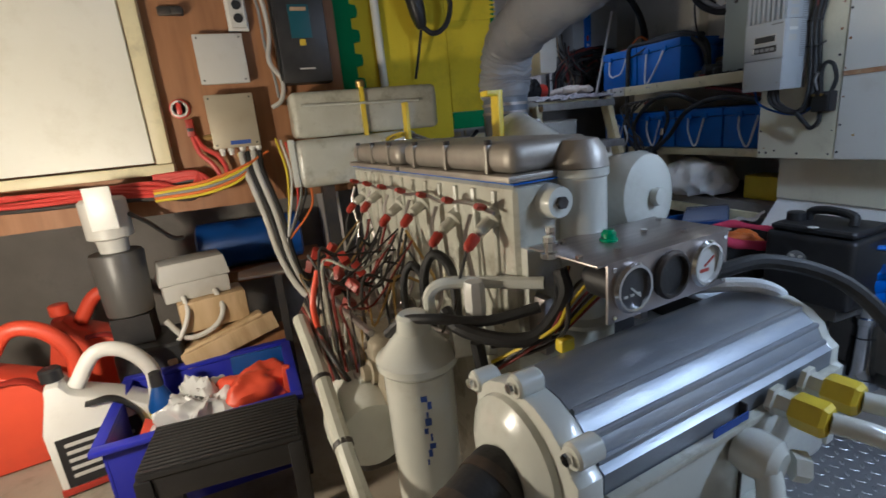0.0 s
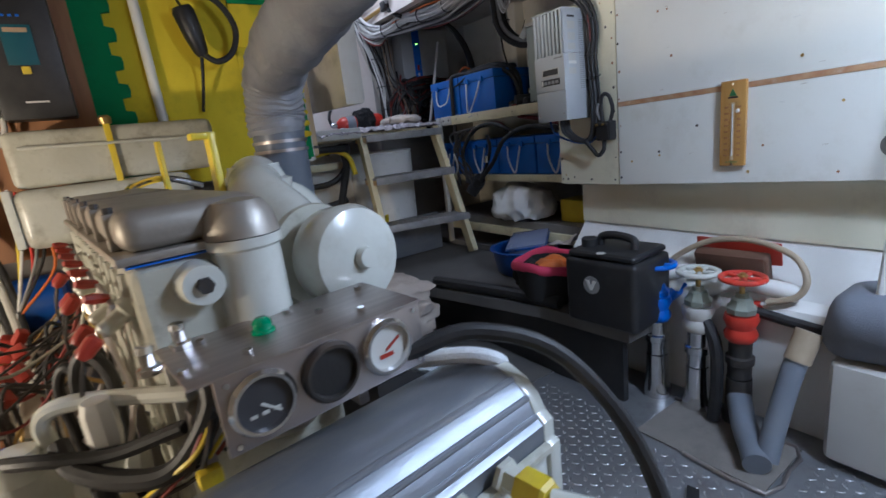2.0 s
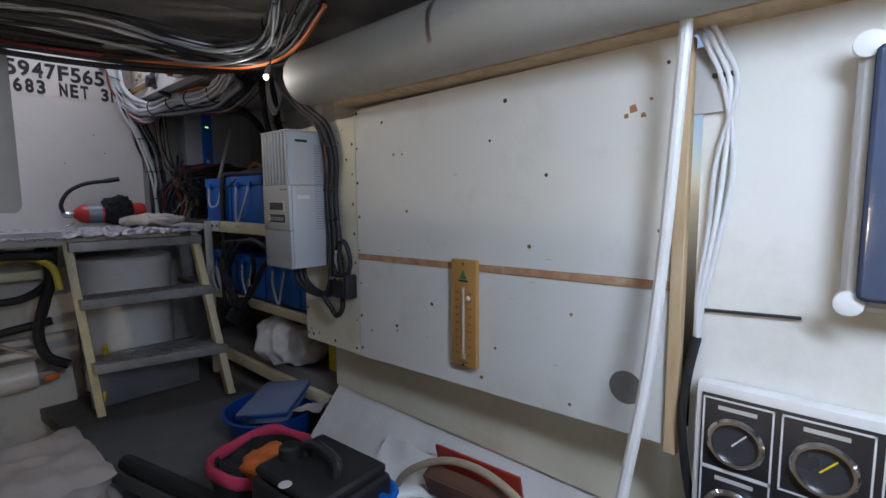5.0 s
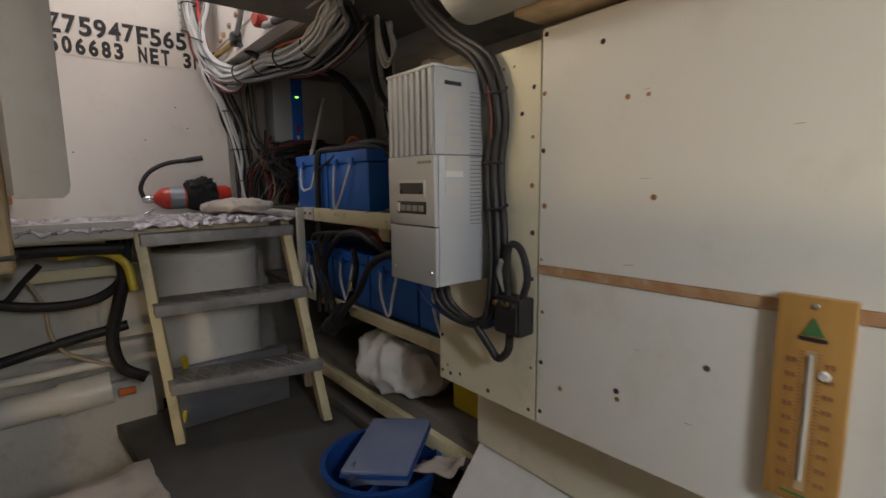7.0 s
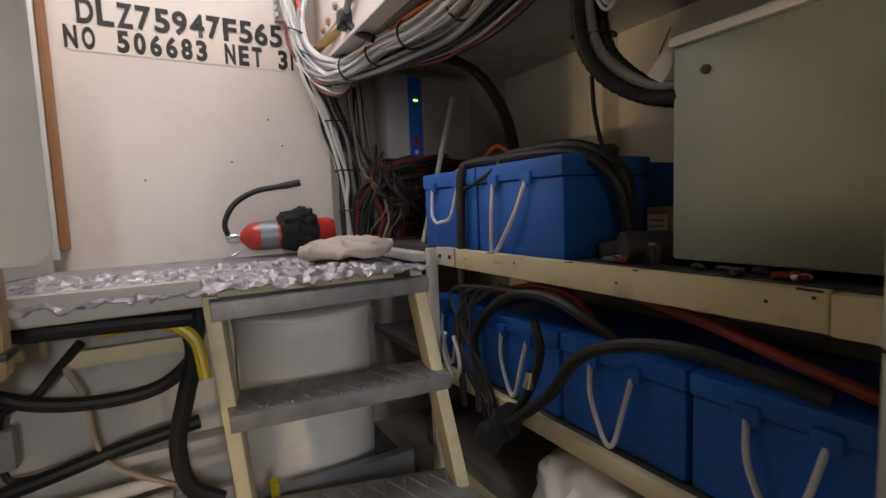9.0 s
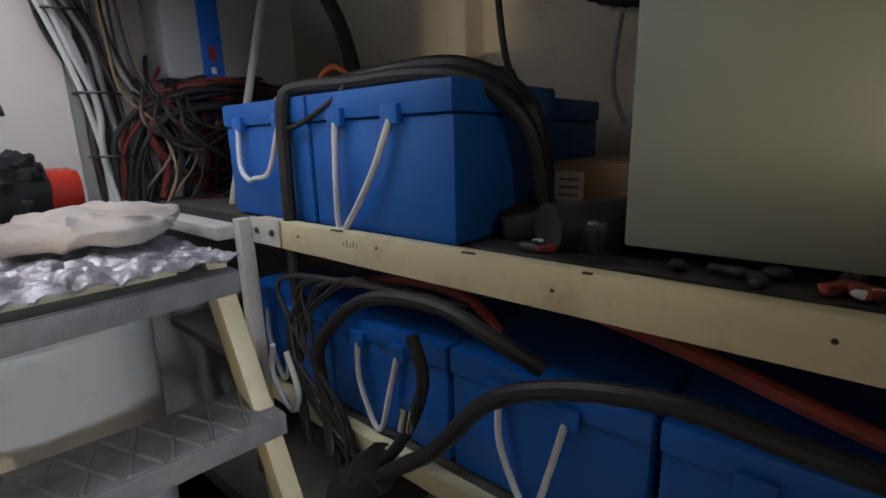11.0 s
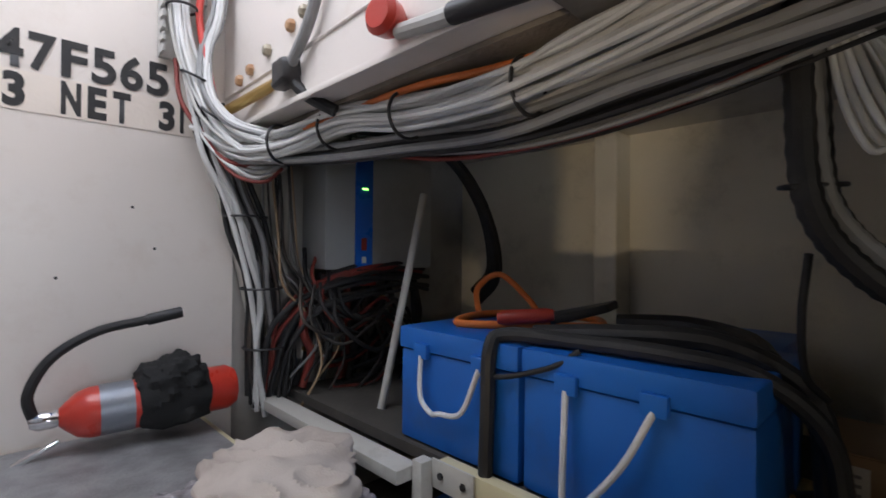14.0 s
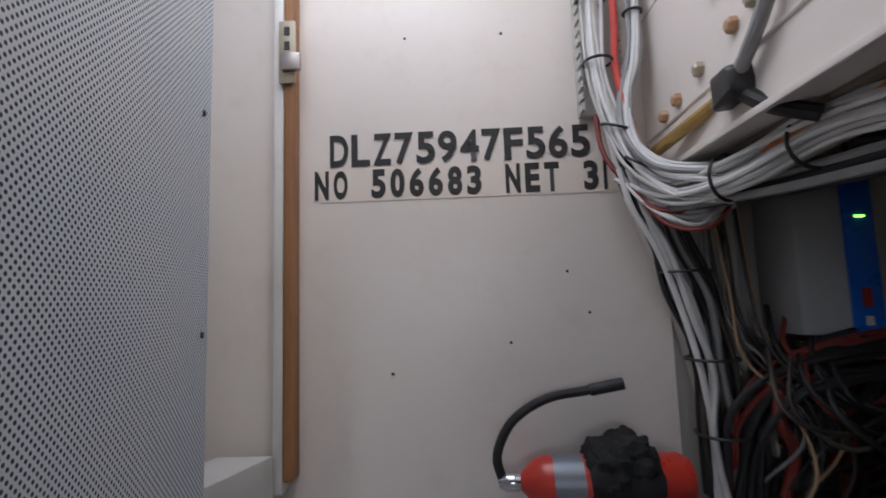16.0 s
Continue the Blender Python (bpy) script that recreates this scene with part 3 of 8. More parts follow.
def extinguisher():
    t = thing("fire_extinguisher", "red fire extinguisher with a black sleeve lying on the landing", "fire extinguisher", pose(0.71, 3.3, 1.292, 0, -1.5, -4))
    part("cylinder", lathe((0, 0, 0), (1, 0, 0), [(-0.01, 0.02), (0, 0.03), (0.02, 0.048), (0.045, 0.056), (0.33, 0.056), (0.35, 0.045), (0.355, 0.0)], None, 28), RED_PAINT, t)
    part("label", lathe((0.06, 0, 0), (1, 0, 0), [(0, 0.0568), (0.065, 0.0568)], None, 28), SILVER, t, "silver printed label band")
    part("cloth_flap", soft((0.14, -0.075, -0.045), (0.275, 0.06, 0.095), 16, 3.0, 0.02, 22, 2.0, 0.01), BLACK_CLOTH, t)
    part("sleeve", lumpy(lathe((0.135, 0, 0.006), (1, 0, 0), [(0, 0.06), (0.01, 0.07), (0.05, 0.078), (0.1, 0.076), (0.145, 0.064)], None, 28), 0.012, 30), BLACK_CLOTH, t, "black cloth sleeve")
    part("valve", lathe((-0.06, 0, 0), (1, 0, 0), [(0, 0.012), (0.015, 0.02), (0.04, 0.02), (0.06, 0.014)], None, 14), CHROME, t)
    part("lever", box((-0.12, -0.008, -0.045), (-0.03, 0.008, -0.035), 0.003, m=pose(0, 0, 0, 0, -25, 0)), CHROME, t)
    part("hose", tube([(-0.05, 0, 0.0), (-0.06, 0.0, 0.06), (-0.02, 0.01, 0.13), (0.06, 0.02, 0.175), (0.15, 0.02, 0.19), (0.22, 0.02, 0.2)], 0.011), BLACK_HOSE, t)
    part("nozzle", rod((0.16, 0.02, 0.191), (0.235, 0.02, 0.203), 0.014), BLACK, t)
    return t


extinguisher()


# ---- battery shelves ----
rail = thing("shelf_rail", "cream painted timber front rail of the upper battery shelf", "shelf rail", group="battery shelf rails")
part("long_board", box((1.222, 1.604, 1.192), (1.25, 2.66, 1.25), 0.004), CREAM_RAIL, rail)
part("short_board", box((1.2205, 1.1, 1.19), (1.25, 1.601, 1.249), 0.004), CREAM_RAIL, rail)
for y, z in ((2.5, 1.225), (2.27, 1.232), (1.95, 1.22), (1.68, 1.226), (1.4, 1.222), (1.62, 1.24)):
    part("nail", bolt((1.222 if y > 1.6 else 1.2205, y, z), (-1, 0, 0), 0.003, 0.0012), IRON, rail)
for k in range(5):
    part("pencil_mark", box((1.2212, 2.32 + 0.009 * k, 1.224), (1.2218, 2.3215 + 0.009 * k, 1.232 + 0.004 * (k % 2))), PURPLE_INK, rail)
for k in range(6):
    y = 1.15 + 0.23 * k + 0.06 * (k % 2)
    part("paint_chip", lumpy(box((1.2195 if y < 1.6 else 1.2212, y, 1.2488), (1.226, y + 0.012 + 0.01 * (k % 3), 1.2512)), 0.002, 60), IRON, rail)
solo("shelf_rail", box((1.222, 1.1, 0.81), (1.25, 2.7, 0.85), 0.004), CREAM_RAIL, "cream painted timber front rail of the lower battery shelf", "shelf rail", group="battery shelf rails")
solo("shelf_rail", box((1.222, 1.1, 0.46), (1.25, 2.7, 0.515), 0.004), CREAM_RAIL, "cream painted timber rail near the walkway", "shelf rail", group="battery shelf rails")
solo("shelf_board", box((1.25, 1.1, 1.215), (1.95, 3.36, 1.24)), DARK_BOARD, "dark dirty board of the upper battery shelf", "shelf")
solo("shelf_board", box((1.25, 1.1, 0.82), (1.95, 3.36, 0.845)), DARK_BOARD, "dark dirty board of the lower battery shelf", "shelf")
t = thing("shelf_post", "grey painted steel corner post of the battery shelves", "post")
part("upright", box((1.19, 2.672, 0.36), (1.222, 2.7, 1.248), 0.003), HULL, t)
part("end_plate", box((1.2165, 2.56, 1.195), (1.2215, 2.671, 1.252), 0.0015), HULL, t, "scuffed grey end plate")
for y in (2.585, 2.645):
    part("bolt", bolt((1.2163, y, 1.224), (-1, 0, 0), 0.007, 0.004), IRON, t)


def battery(x, y0, y1, z0, z1, handle, label):
    t = thing("battery", label, "battery", pose(x, (y0 + y1) / 2, z0), group="blue batteries")
    h, w = z1 - z0, (y1 - y0) / 2 - 0.003
    part("case", box((0, -w, 0.002), (0.3, w, h * 0.8), 0.008), BLUE_CASE, t)
    part("cap", box((-0.006, -w - 0.002, h * 0.8 + 0.001), (0.306, w + 0.002, h), 0.008), BLUE_CASE, t)
    if handle:
        a, b, low, tip = handle
        for yy in (a, b):
            part("handle_boss", box((-0.016, yy - 0.02, h * 0.8 - 0.012), (-0.002, yy + 0.02, h * 0.8 + 0.02), 0.004), BLUE_CASE, t)
        part("rope_handle", tube([(-0.012, a, h * 0.78), (-0.02, a + (tip - a) * 0.15, h * 0.45), (-0.022, tip - 0.012 * (1 if b > a else -1), low), (-0.022, tip + 0.012 * (1 if b > a else -1), low + 0.004), (-0.02, b + (tip - b) * 0.35, h * 0.42), (-0.012, b, h * 0.78)], 0.0055), ROPE, t, "white rope carrying handle")
    return t


battery(1.262, 2.492, 2.825, 1.242, 1.492, (0.085, -0.08, 0.085, 0.03), "blue plastic battery with a white rope handle on the upper shelf")
battery(1.262, 2.13, 2.488, 1.242, 1.492, (0.085, -0.055, 0.012, 0.07), "blue plastic battery with long rope handle on the upper shelf")
battery(1.578, 2.175, 2.5, 1.242, 1.483, None, "blue plastic battery set back behind the front ones")
t = thing("cardboard_box", "small brown cardboard box with a white label among the leads", "box", pose(1.515, 1.955, 1.2425))
part("carton", box((0, 0, 0), (0.2, 0.15, 0.115), 0.002), CARDBOARD, t)
part("flap", box((0.002, 0.002, 0.1155), (0.198, 0.074, 0.118)), CARDBOARD, t)
part("flap", box((0.002, 0.076, 0.1155), (0.198, 0.148, 0.118)), CARDBOARD, t)
part("label", box((-0.001, 0.09, 0.04), (0.0, 0.145, 0.1)), WHITE_PANEL, t, "white paper label")
for i in range(3):
    part("label_bar", box((-0.0018, 0.1, 0.055 + 0.014 * i), (-0.001, 0.138, 0.06 + 0.014 * i)), GREY_CABLE, t)
part("print", box((-0.001, 0.03, 0.02), (0.0, 0.07, 0.035)), IRON, t)
for i, y in enumerate((2.49, 2.16, 1.83, 1.50)):
    battery(1.268, y, y + 0.325, 0.848, 1.07, (0.06, -0.05, 0.02, 0.0), "blue plastic battery with a white rope handle on the lower shelf")

# green-grey steel cabinet on the upper shelf
t = thing("inverter_cabinet", "green-grey steel inverter cabinet standing on the battery shelf", "inverter")
part("body", box((1.33, 1.12, 1.262), (1.75, 1.905, 1.665), 0.006), GREEN_STEEL, t)
part("lid_edge", box((1.322, 1.115, 1.666), (1.76, 1.91, 1.684), 0.003), WHITE_PANEL, t, "pale lid edge")
part("bolt", lathe((1.33, 1.84, 1.61), (-1, 0, 0), [(0, 0.009), (0.006, 0.008), (0.006, 0)], None, 8), IRON, t)


# ---- solar controller ----
def controller():
    t = thing("solar_controller", "silver-grey wall-mounted solar charge controller with cooling fins and a small display", "controller", pose(0.918, 1.368, 1.136))
    x1, w, h = 0.158, 0.086, 0.456
    part("body", box((0.012, -w, 0), (x1, w, 0.28), 0.005), CHARGER_GREY, t)
    # Dark iron here puts the shade of the fin gaps into the colour.
    part("heat_sink", box((0.05, -w + 0.004, 0.2805), (x1, w - 0.004, h - 0.004)), IRON, t, "recessed heat sink, dark for the shade between the fins")
    for y0, y1 in ((-w, -w + 0.0035), (w - 0.0035, w)):
        part("side_plate", box((0.004, y0, 0.2805), (x1, y1, h - 0.0035), 0.0012), CHARGER_GREY, t)
    part("front_cover", box((0.0, -w, 0.13), (0.0115, w, 0.2795), 0.003), CHARGER_GREY, t)
    part("wiring_cover", box((0.002, -w, 0.0), (0.0115, w, 0.1275), 0.003), CHARGER_GREY, t)
    for i in range(8):
        y = -w + 0.012 + i * (2 * w - 0.024) / 7
        part("cooling_fin", prism([(0.0, y - 0.0055), (0.0, y + 0.0055), (0.05, y + 0.007), (0.05, y - 0.007)], 0.2805, h - 0.004), CHARGER_GREY, t)
    part("top_cap", box((0.0, -w - 0.001, h - 0.003), (x1, w + 0.001, h + 0.004), 0.003), CHARGER_GREY, t)
    d = part("display_bezel", box((-0.0016, -0.055, 0.193), (0.0, 0.042, 0.227), 0.0007), GREY_BOX, t)
    part("display", box((-0.0026, -0.05, 0.198), (-0.0016, 0.037, 0.222)), DIAL, d, "dark green display window")
    k = part("keypad", box((-0.0016, -0.058, 0.155), (0.0, 0.05, 0.182), 0.0007), IRON, t)
    part("keypad_cover", box((-0.0022, 0.038, 0.158), (-0.0016, 0.048, 0.179)), WHITE_PLASTIC, k)
    for i in range(4):
        part("button", box((-0.004, -0.05 + i * 0.022, 0.161), (-0.0018, -0.034 + i * 0.022, 0.174), 0.0008), GREY_CABLE, k)
    part("badge", box((-0.0012, -0.078, 0.262), (0.0, -0.03, 0.268)), GREY_CABLE, t)
    for y in (-0.07, 0.07):
        part("screw", lathe((0.002, y, 0.03), (-1, 0, 0), [(0, 0.004), (0.002, 0.003), (0.002, 0)], None, 8), STEEL, t)
    # printing and vents on the side
    for i, (z, hh) in enumerate(((0.425, 0.008), (0.39, 0.03), (0.345, 0.03), (0.305, 0.026), (0.262, 0.03), (0.205, 0.025))):
        part("printed_label", box((0.03, -w - 0.0012, z - hh / 2), (0.075, -w, z + hh / 2)), GREY_BOX if i else INK, t)
    part("white_label", box((0.03, -w - 0.0016, 0.234), (0.078, -w, 0.246)), WHITE_PLASTIC, t)
    for i in range(34):
        part("vent_slot", box((0.1, -w - 0.0008, 0.13 + i * 0.0085), (0.132, -w + 0.001, 0.1325 + i * 0.0085)), GREY_CABLE, t)
    return t


controller()

# power lead loop and small black junction box under the controller
t = thing("cable_bundle", "thick black cable bundle rising beside the solar controller", "cable")
for k, (dy, dx, rr) in enumerate(((0.0, 0.0, 0.011), (0.018, 0.006, 0.009), (-0.014, 0.008, 0.008), (0.008, -0.014, 0.006))):
    part("cable", tube([(1.0 + dx, 1.37 + dy, 1.155), (1.005 + dx, 1.36 + dy, 1.08), (1.035 + dx, 1.3 + dy, 1.035), (1.055 + dx, 1.25 + dy, 1.06), (1.062 + dx, 1.24 + dy, 1.2), (1.066 + dx, 1.256 + dy, 1.385), (1.063 + dx, 1.242 + dy, 1.5), (1.05 + dx, 1.275 + dy * 1.5, 1.615), (1.03 + dx, 1.37 + dy * 1.5, 1.69), (1.01 + dx, 1.46 + dy, 1.79), (0.99 + dx, 1.53 + dy, 1.95)], rr), BLACK_HOSE, t)
part("cable", tube([(0.985, 1.44, 1.135), (0.99, 1.42, 1.08), (1.02, 1.34, 1.035), (1.05, 1.275, 1.025), (1.055, 1.235, 1.05)], 0.005), BLUE_TUB, t, "thin blue cable")
part("cable", tube([(1.04, 1.24, 1.45), (1.035, 1.235, 1.5), (1.04, 1.25, 1.56)], 0.0018), RED_DULL, t, "thin red cable")
for z, y in ((1.4, 1.256), (1.545, 1.25), (1.3, 1.25)):
    part("cable_tie", tube([(1.04, y, z), (1.063, y + 0.03, z), (1.086, y, z), (1.063, y - 0.026, z)], 0.003, closed=True), BLACK, t)
part("tie_tail", rod((1.05, 1.222, 1.3), (1.05, 1.2, 1.31), 0.0035, seg=6), BLACK, t)
t = thing("junction_block", "small black surge protector box hanging on leads", "junction box")
part("body", box((1.04, 1.155, 1.03), (1.088, 1.228, 1.112), 0.006), BLACK, t)
part("lid", box((1.034, 1.16, 1.036), (1.0395, 1.223, 1.106), 0.003), BLACK, t)
for i in range(4):
    part("terminal", rod((1.036, 1.167 + 0.016 * i, 1.1), (1.026, 1.167 + 0.016 * i, 1.1), 0.005, seg=8), BRASS if i % 2 else IRON, t)
part("lead", tube([(1.06, 1.205, 1.112), (1.058, 1.21, 1.18), (1.055, 1.195, 1.225), (1.055, 1.165, 1.215), (1.06, 1.152, 1.16), (1.06, 1.165, 1.11)], 0.008), BLACK_HOSE, t)
part("lead", tube([(1.06, 1.2, 1.03), (1.055, 1.2, 0.99), (1.05, 1.225, 0.965), (1.045, 1.25, 0.99), (1.035, 1.28, 1.03)], 0.009), BLACK_HOSE, t)
part("lead", tube([(1.06, 1.215, 1.12), (1.055, 1.228, 1.16), (1.05, 1.215, 1.19)], 0.007), GREY_CABLE, t)


# ---- thermometer, panel screws ----
t = thing("thermometer", "varnished wooden wall thermometer with faded scale on the white panel", "thermometer")
part("board", box((1.072, 0.626, 0.908), (1.0875, 0.712, 1.204), 0.004), VARNISH, t)
part("tube_groove", box((1.0712, 0.663, 0.93), (1.0722, 0.675, 1.13)), PINE, t, "pale printed scale strip")
part("tube", rod((1.0705, 0.669, 0.945), (1.0705, 0.669, 1.125), 0.0022, seg=8), DIAL_W, t, "thin glass tube")
part("emblem", prism([(0.004, 0.0), (0.030, 0.0), (0.017, 0.024)], 0.0, 0.002, m=Matrix(((0, 0, 1, 1.0695), (1, 0, 0, 0.652), (0, 1, 0, 1.152), (0, 0, 0, 1)))), FADED_GREEN, t, "small green triangle emblem")
part("emblem_base", box((1.0705, 0.653, 1.144), (1.0718, 0.685, 1.149)), INK, t)
for i in range(9):
    z = 0.946 + i * 0.021
    for y, w in ((0.642, 0.011), (0.685, 0.011)):
        part("scale_numeral", box((1.0708, y, z - 0.0035), (1.072, y + w * 0.42, z + 0.0035)), PLY, t)
        part("scale_numeral", box((1.0708, y + w * 0.58, z - 0.0035), (1.072, y + w, z + 0.0035)), PLY, t)
    for k in range(4):
        for y in (0.656, 0.6775):
            part("scale_tick", box((1.0708, y, z + k * 0.005 - 0.0006), (1.072, y + 0.005, z + k * 0.005 + 0.0006)), PLY, t)
part("caption", box((1.0708, 0.65, 0.921), (1.072, 0.69, 0.924)), FADED_GREEN, t)
for z in (0.914, 1.192):
    part("screw", lathe((1.072, 0.669, z), (-1, 0, 0), [(0, 0.005), (0.002, 0.004), (0.002, 0)], None, 8), CHROME, t)
part("bulb", lathe((1.072, 0.653, 1.1), (-1, 0, 0), [(0, 0.0075), (0.004, 0.005), (0.004, 0)], None, 10), WHITE_PLASTIC, t)


def insulated_pipe():
    t = thing("exhaust_pipe", "fat grey insulated pipe running under the deck along the wall", "pipe")
    part("pipe", lathe((0.985, 1.27, 1.755), (0, -1, -0.005), [(0, 0.0), (0.0, 0.06), (0.012, 0.082), (0.6, 0.086), (1.3, 0.084), (3.3, 0.085)], None, 30), surface("grubby_pipe_lagging", (0.46, 0.45, 0.40), 0.55, alt=(0.36, 0.34, 0.28), scale=5, fine=60, bump=0.3, dirt=(0.22, 0.17, 0.1), dirt_amount=0.4, dirt_scale=6), t)
    for y in (0.62, -0.1):
        part("band", lathe((0.985, y, 1.754), (0, 1, 0), [(0, 0.0868), (0.012, 0.0868)], None, 30), STEEL, t)
    return t


insulated_pipe()
solo("pipe_batten", box((1.02, -2.2, 1.668), (1.11, 1.16, 1.69), 0.003), PINE, "dark timber batten above the white panels", "batten")

t = thing("walkway_lamp", "small lit bulb hanging at the end of the lagged pipe", "lamp")
part("bulb", lathe((0.885, 1.325, 1.765), (-0.3, 0.2, -1), [(0, 0.005), (0.004, 0.008), (0.012, 0.008), (0.017, 0.005), (0.019, 0)], None, 14), BULB_GLOW, t, "glowing bulb")
part("holder", lathe((0.885, 1.325, 1.766), (0.3, -0.2, 1), [(0, 0.009), (0.03, 0.009), (0.034, 0.005)], None, 12), BLACK, t)
part("flex", tube([(0.894, 1.319, 1.797), (0.905, 1.33, 1.85), (0.9, 1.36, 1.9), (0.905, 1.38, 1.958)], 0.003, seg=6), BLACK_HOSE, t)

# strip light above
t = thing("strip_light_fitting", "white ceiling strip light above the walkway", "lamp")
part("housing", box((0.37, -0.8, 1.9), (0.53, 0.2, 1.958), 0.006), WHITE_PLASTIC, t)
part("diffuser", box((0.385, -0.78, 1.87), (0.515, 0.18, 1.899), 0.01), TUBE_GLOW, t, "glowing frosted diffuser")


# ---- engine ----
def rocker_cover(eng, v0, v1, w0):
    bm = bmesh.new()
    box((0.012, v0 + 0.006, w0 + 0.012), (0.206, v1 - 0.006, w0 + 0.07), 0.028, bm, 4)
    c = part("rocker_cover", bm, COVER, eng, "cast silver rocker cover")
    part("flange", box((0.0, v0, w0), (0.217, v1, w0 + 0.0125), 0.004), COVER, c)
    n = max(2, round((v1 - v0) / 0.15))
    for i in range(n):
        v = v0 + (i + 0.5) * (v1 - v0) / n
        part("rib", box((0.006, v - 0.006, w0 + 0.012), (0.03, v + 0.006, w0 + 0.066), 0.005), COVER, c)
        part("bolt", bolt((0.016, v, w0 + 0.066), (0, 0, 1), 0.007, 0.008), IRON, c)
    return c


def engine():
    e = thing("engine", "light grey marine diesel engine with silver rocker covers and gauge panel", "engine", pose(-0.788, 0.563, 0, 0, 0, 7))
    part("sump", box((0.05, 0.05, 0.0), (0.26, 0.85, 0.26), 0.02), ENGINE, e)
    part("block", box((0.02, 0.01, 0.25), (0.285, 0.9, 0.715), 0.012), ENGINE, e)
    hd = part("cylinder_head", box((0.012, -0.012, 0.71), (0.205, 0.905, 1.014), 0.02, None, 3), ENGINE, e)
    for i in range(12):
        v = 0.05 + i * 0.073
        part("rib", rod((0.012, v, 0.73), (0.012, v, 1.0), 0.008, 0.008, None, 8), ENGINE, hd)
    part("front_column", lathe((0.163, -0.012, 0.72), (0, 0, 1), [(0, 0.06), (0.01, 0.064), (0.02, 0.05), (0.29, 0.05), (0.294, 0.054), (0.308, 0.054)], None, 24), ENGINE_WHITE, e)
    part("column_cap", lathe((0.163, -0.012, 1.0295), (0, 0, 1), [(0, 0.054), (0.01, 0.052), (0.03, 0.048), (0.05, 0.034), (0.055, 0)], None, 24), COVER, e)
    part("gasket", box((0.0105, -0.0135, 1.0142), (0.2065, 0.9065, 1.0165)), BLUE_PAINT, e, "thin blue gasket line")
    rocker_cover(e, -0.014, 0.475, 1.018)
    rocker_cover(e, 0.497, 0.905, 1.018)
    # front boss with a plug
    b = part("boss", lathe((0.09, -0.012, 0.975), (0, -1, 0), [(0, 0.034), (0.02, 0.03), (0.03, 0.028), (0.03, 0.0)], None, 20), ENGINE_WHITE, e)
    part("plug", lathe((0.09, -0.042, 0.975), (0, -1, 0), [(0, 0.012), (0.008, 0.012), (0.008, 0)], None, 6), IRON, b)
    part("front_rib", prism([(0.0, 0.0), (0.06, 0.0), (0.0, -0.12)], -0.03, -0.011, None, 0.003, Matrix(((1, 0, 0, 0.02), (0, 0, 1, -0.0), (0, 1, 0, 0.9), (0, 0, 0, 1)))), ENGINE_WHITE, e)
    # injectors along the side with red caps and their leads
    for i in range(6):
        v = 0.055 + i * 0.15
        inj = part("injector", lathe((0.02, v, 0.955 - 0.02 * (i % 2)), (-1, -0.1, -0.55), [(0, 0.02), (0.02, 0.02), (0.024, 0.013), (0.055, 0.012), (0.06, 0.008)], None, 12), ENGINE, e)
        p = Vector((-0.036, v - 0.006, 0.923 - 0.02 * (i % 2)))
        part("cap", lathe(p, (-0.8, -0.15, -0.7), [(0, 0.009), (0.004, 0.012), (0.026, 0.011), (0.034, 0.006)], None, 10), RED, inj, "dull red rubber cap")
        part("lead", tube([p + Vector((-0.02, 0, -0.02)), p + Vector((-0.035, 0.012, -0.08)), p + Vector((-0.03, 0.05, -0.15)), p + Vector((-0.05, 0.08, -0.21))], 0.003, seg=6), IRON, inj)
        part("fuel_pipe", tube([(-0.005, v + 0.06, 0.95), (-0.02, v + 0.062, 0.9), (-0.014, v + 0.05, 0.8), (-0.05, v + 0.02, 0.72), (-0.09, 0.3 + 0.05 * i, 0.68)], 0.0045, seg=6), STEEL, e)
    part("leak_off_pipe", tube([(-0.012, 0.02 + 0.1 * k, 0.965 + 0.01 * (k % 2)) for k in range(9)], 0.004, seg=6), STEEL, e)
    for k in range(7):
        part("terminal", lathe((-0.012, 0.05 + 0.125 * k, 0.972), (-0.6, -0.3, 0.2), [(0, 0.006), (0.02, 0.008), (0.032, 0.005)], None, 8), RED, e)
    # injection pump
    pump = part("injection_pump", lumpy(box((-0.19, 0.28, 0.5), (-0.05, 0.72, 0.66), 0.03, None, 3), 0.006, 14), TAN_BOX, e, "oily brown injection pump")
    for i in range(6):
        part("delivery_valve", lathe((-0.1, 0.33 + 0.065 * i, 0.655), (0, 0, 1), [(0, 0.014), (0.02, 0.014), (0.024, 0.009), (0.05, 0.008)], None, 6), STEEL, pump)
    part("governor", lathe((-0.12, 0.27, 0.56), (0, -1, 0), [(0, 0.075), (0.05, 0.08), (0.08, 0.06), (0.085, 0.0)], None, 20), TAN_BOX, pump)
    rnd = random.Random(4)
    for i in range(26):
        p = Vector((-0.26 + 0.16 * rnd.random(), 0.3 + 0.5 * rnd.random(), 0.62 + 0.1 * rnd.random()))
        q = p + Vector((0.05 * (rnd.random() - 0.5), 0.08 * (rnd.random() - 0.5), 0.06 + 0.09 * rnd.random()))
        part("wire", tube([p - Vector((0, 0.03, 0.16)), p, q, q + Vector((0.09 * rnd.random(), 0.1 * (rnd.random() - 0.5), -0.03)), (-0.03, q.y + 0.05, 0.78 + 0.1 * rnd.random())], 0.0025 + 0.002 * rnd.random(), seg=6), (RED_DULL, IRON, BRASS, IRON, BLACK_HOSE, IRON, ENGINE)[i % 7], e)
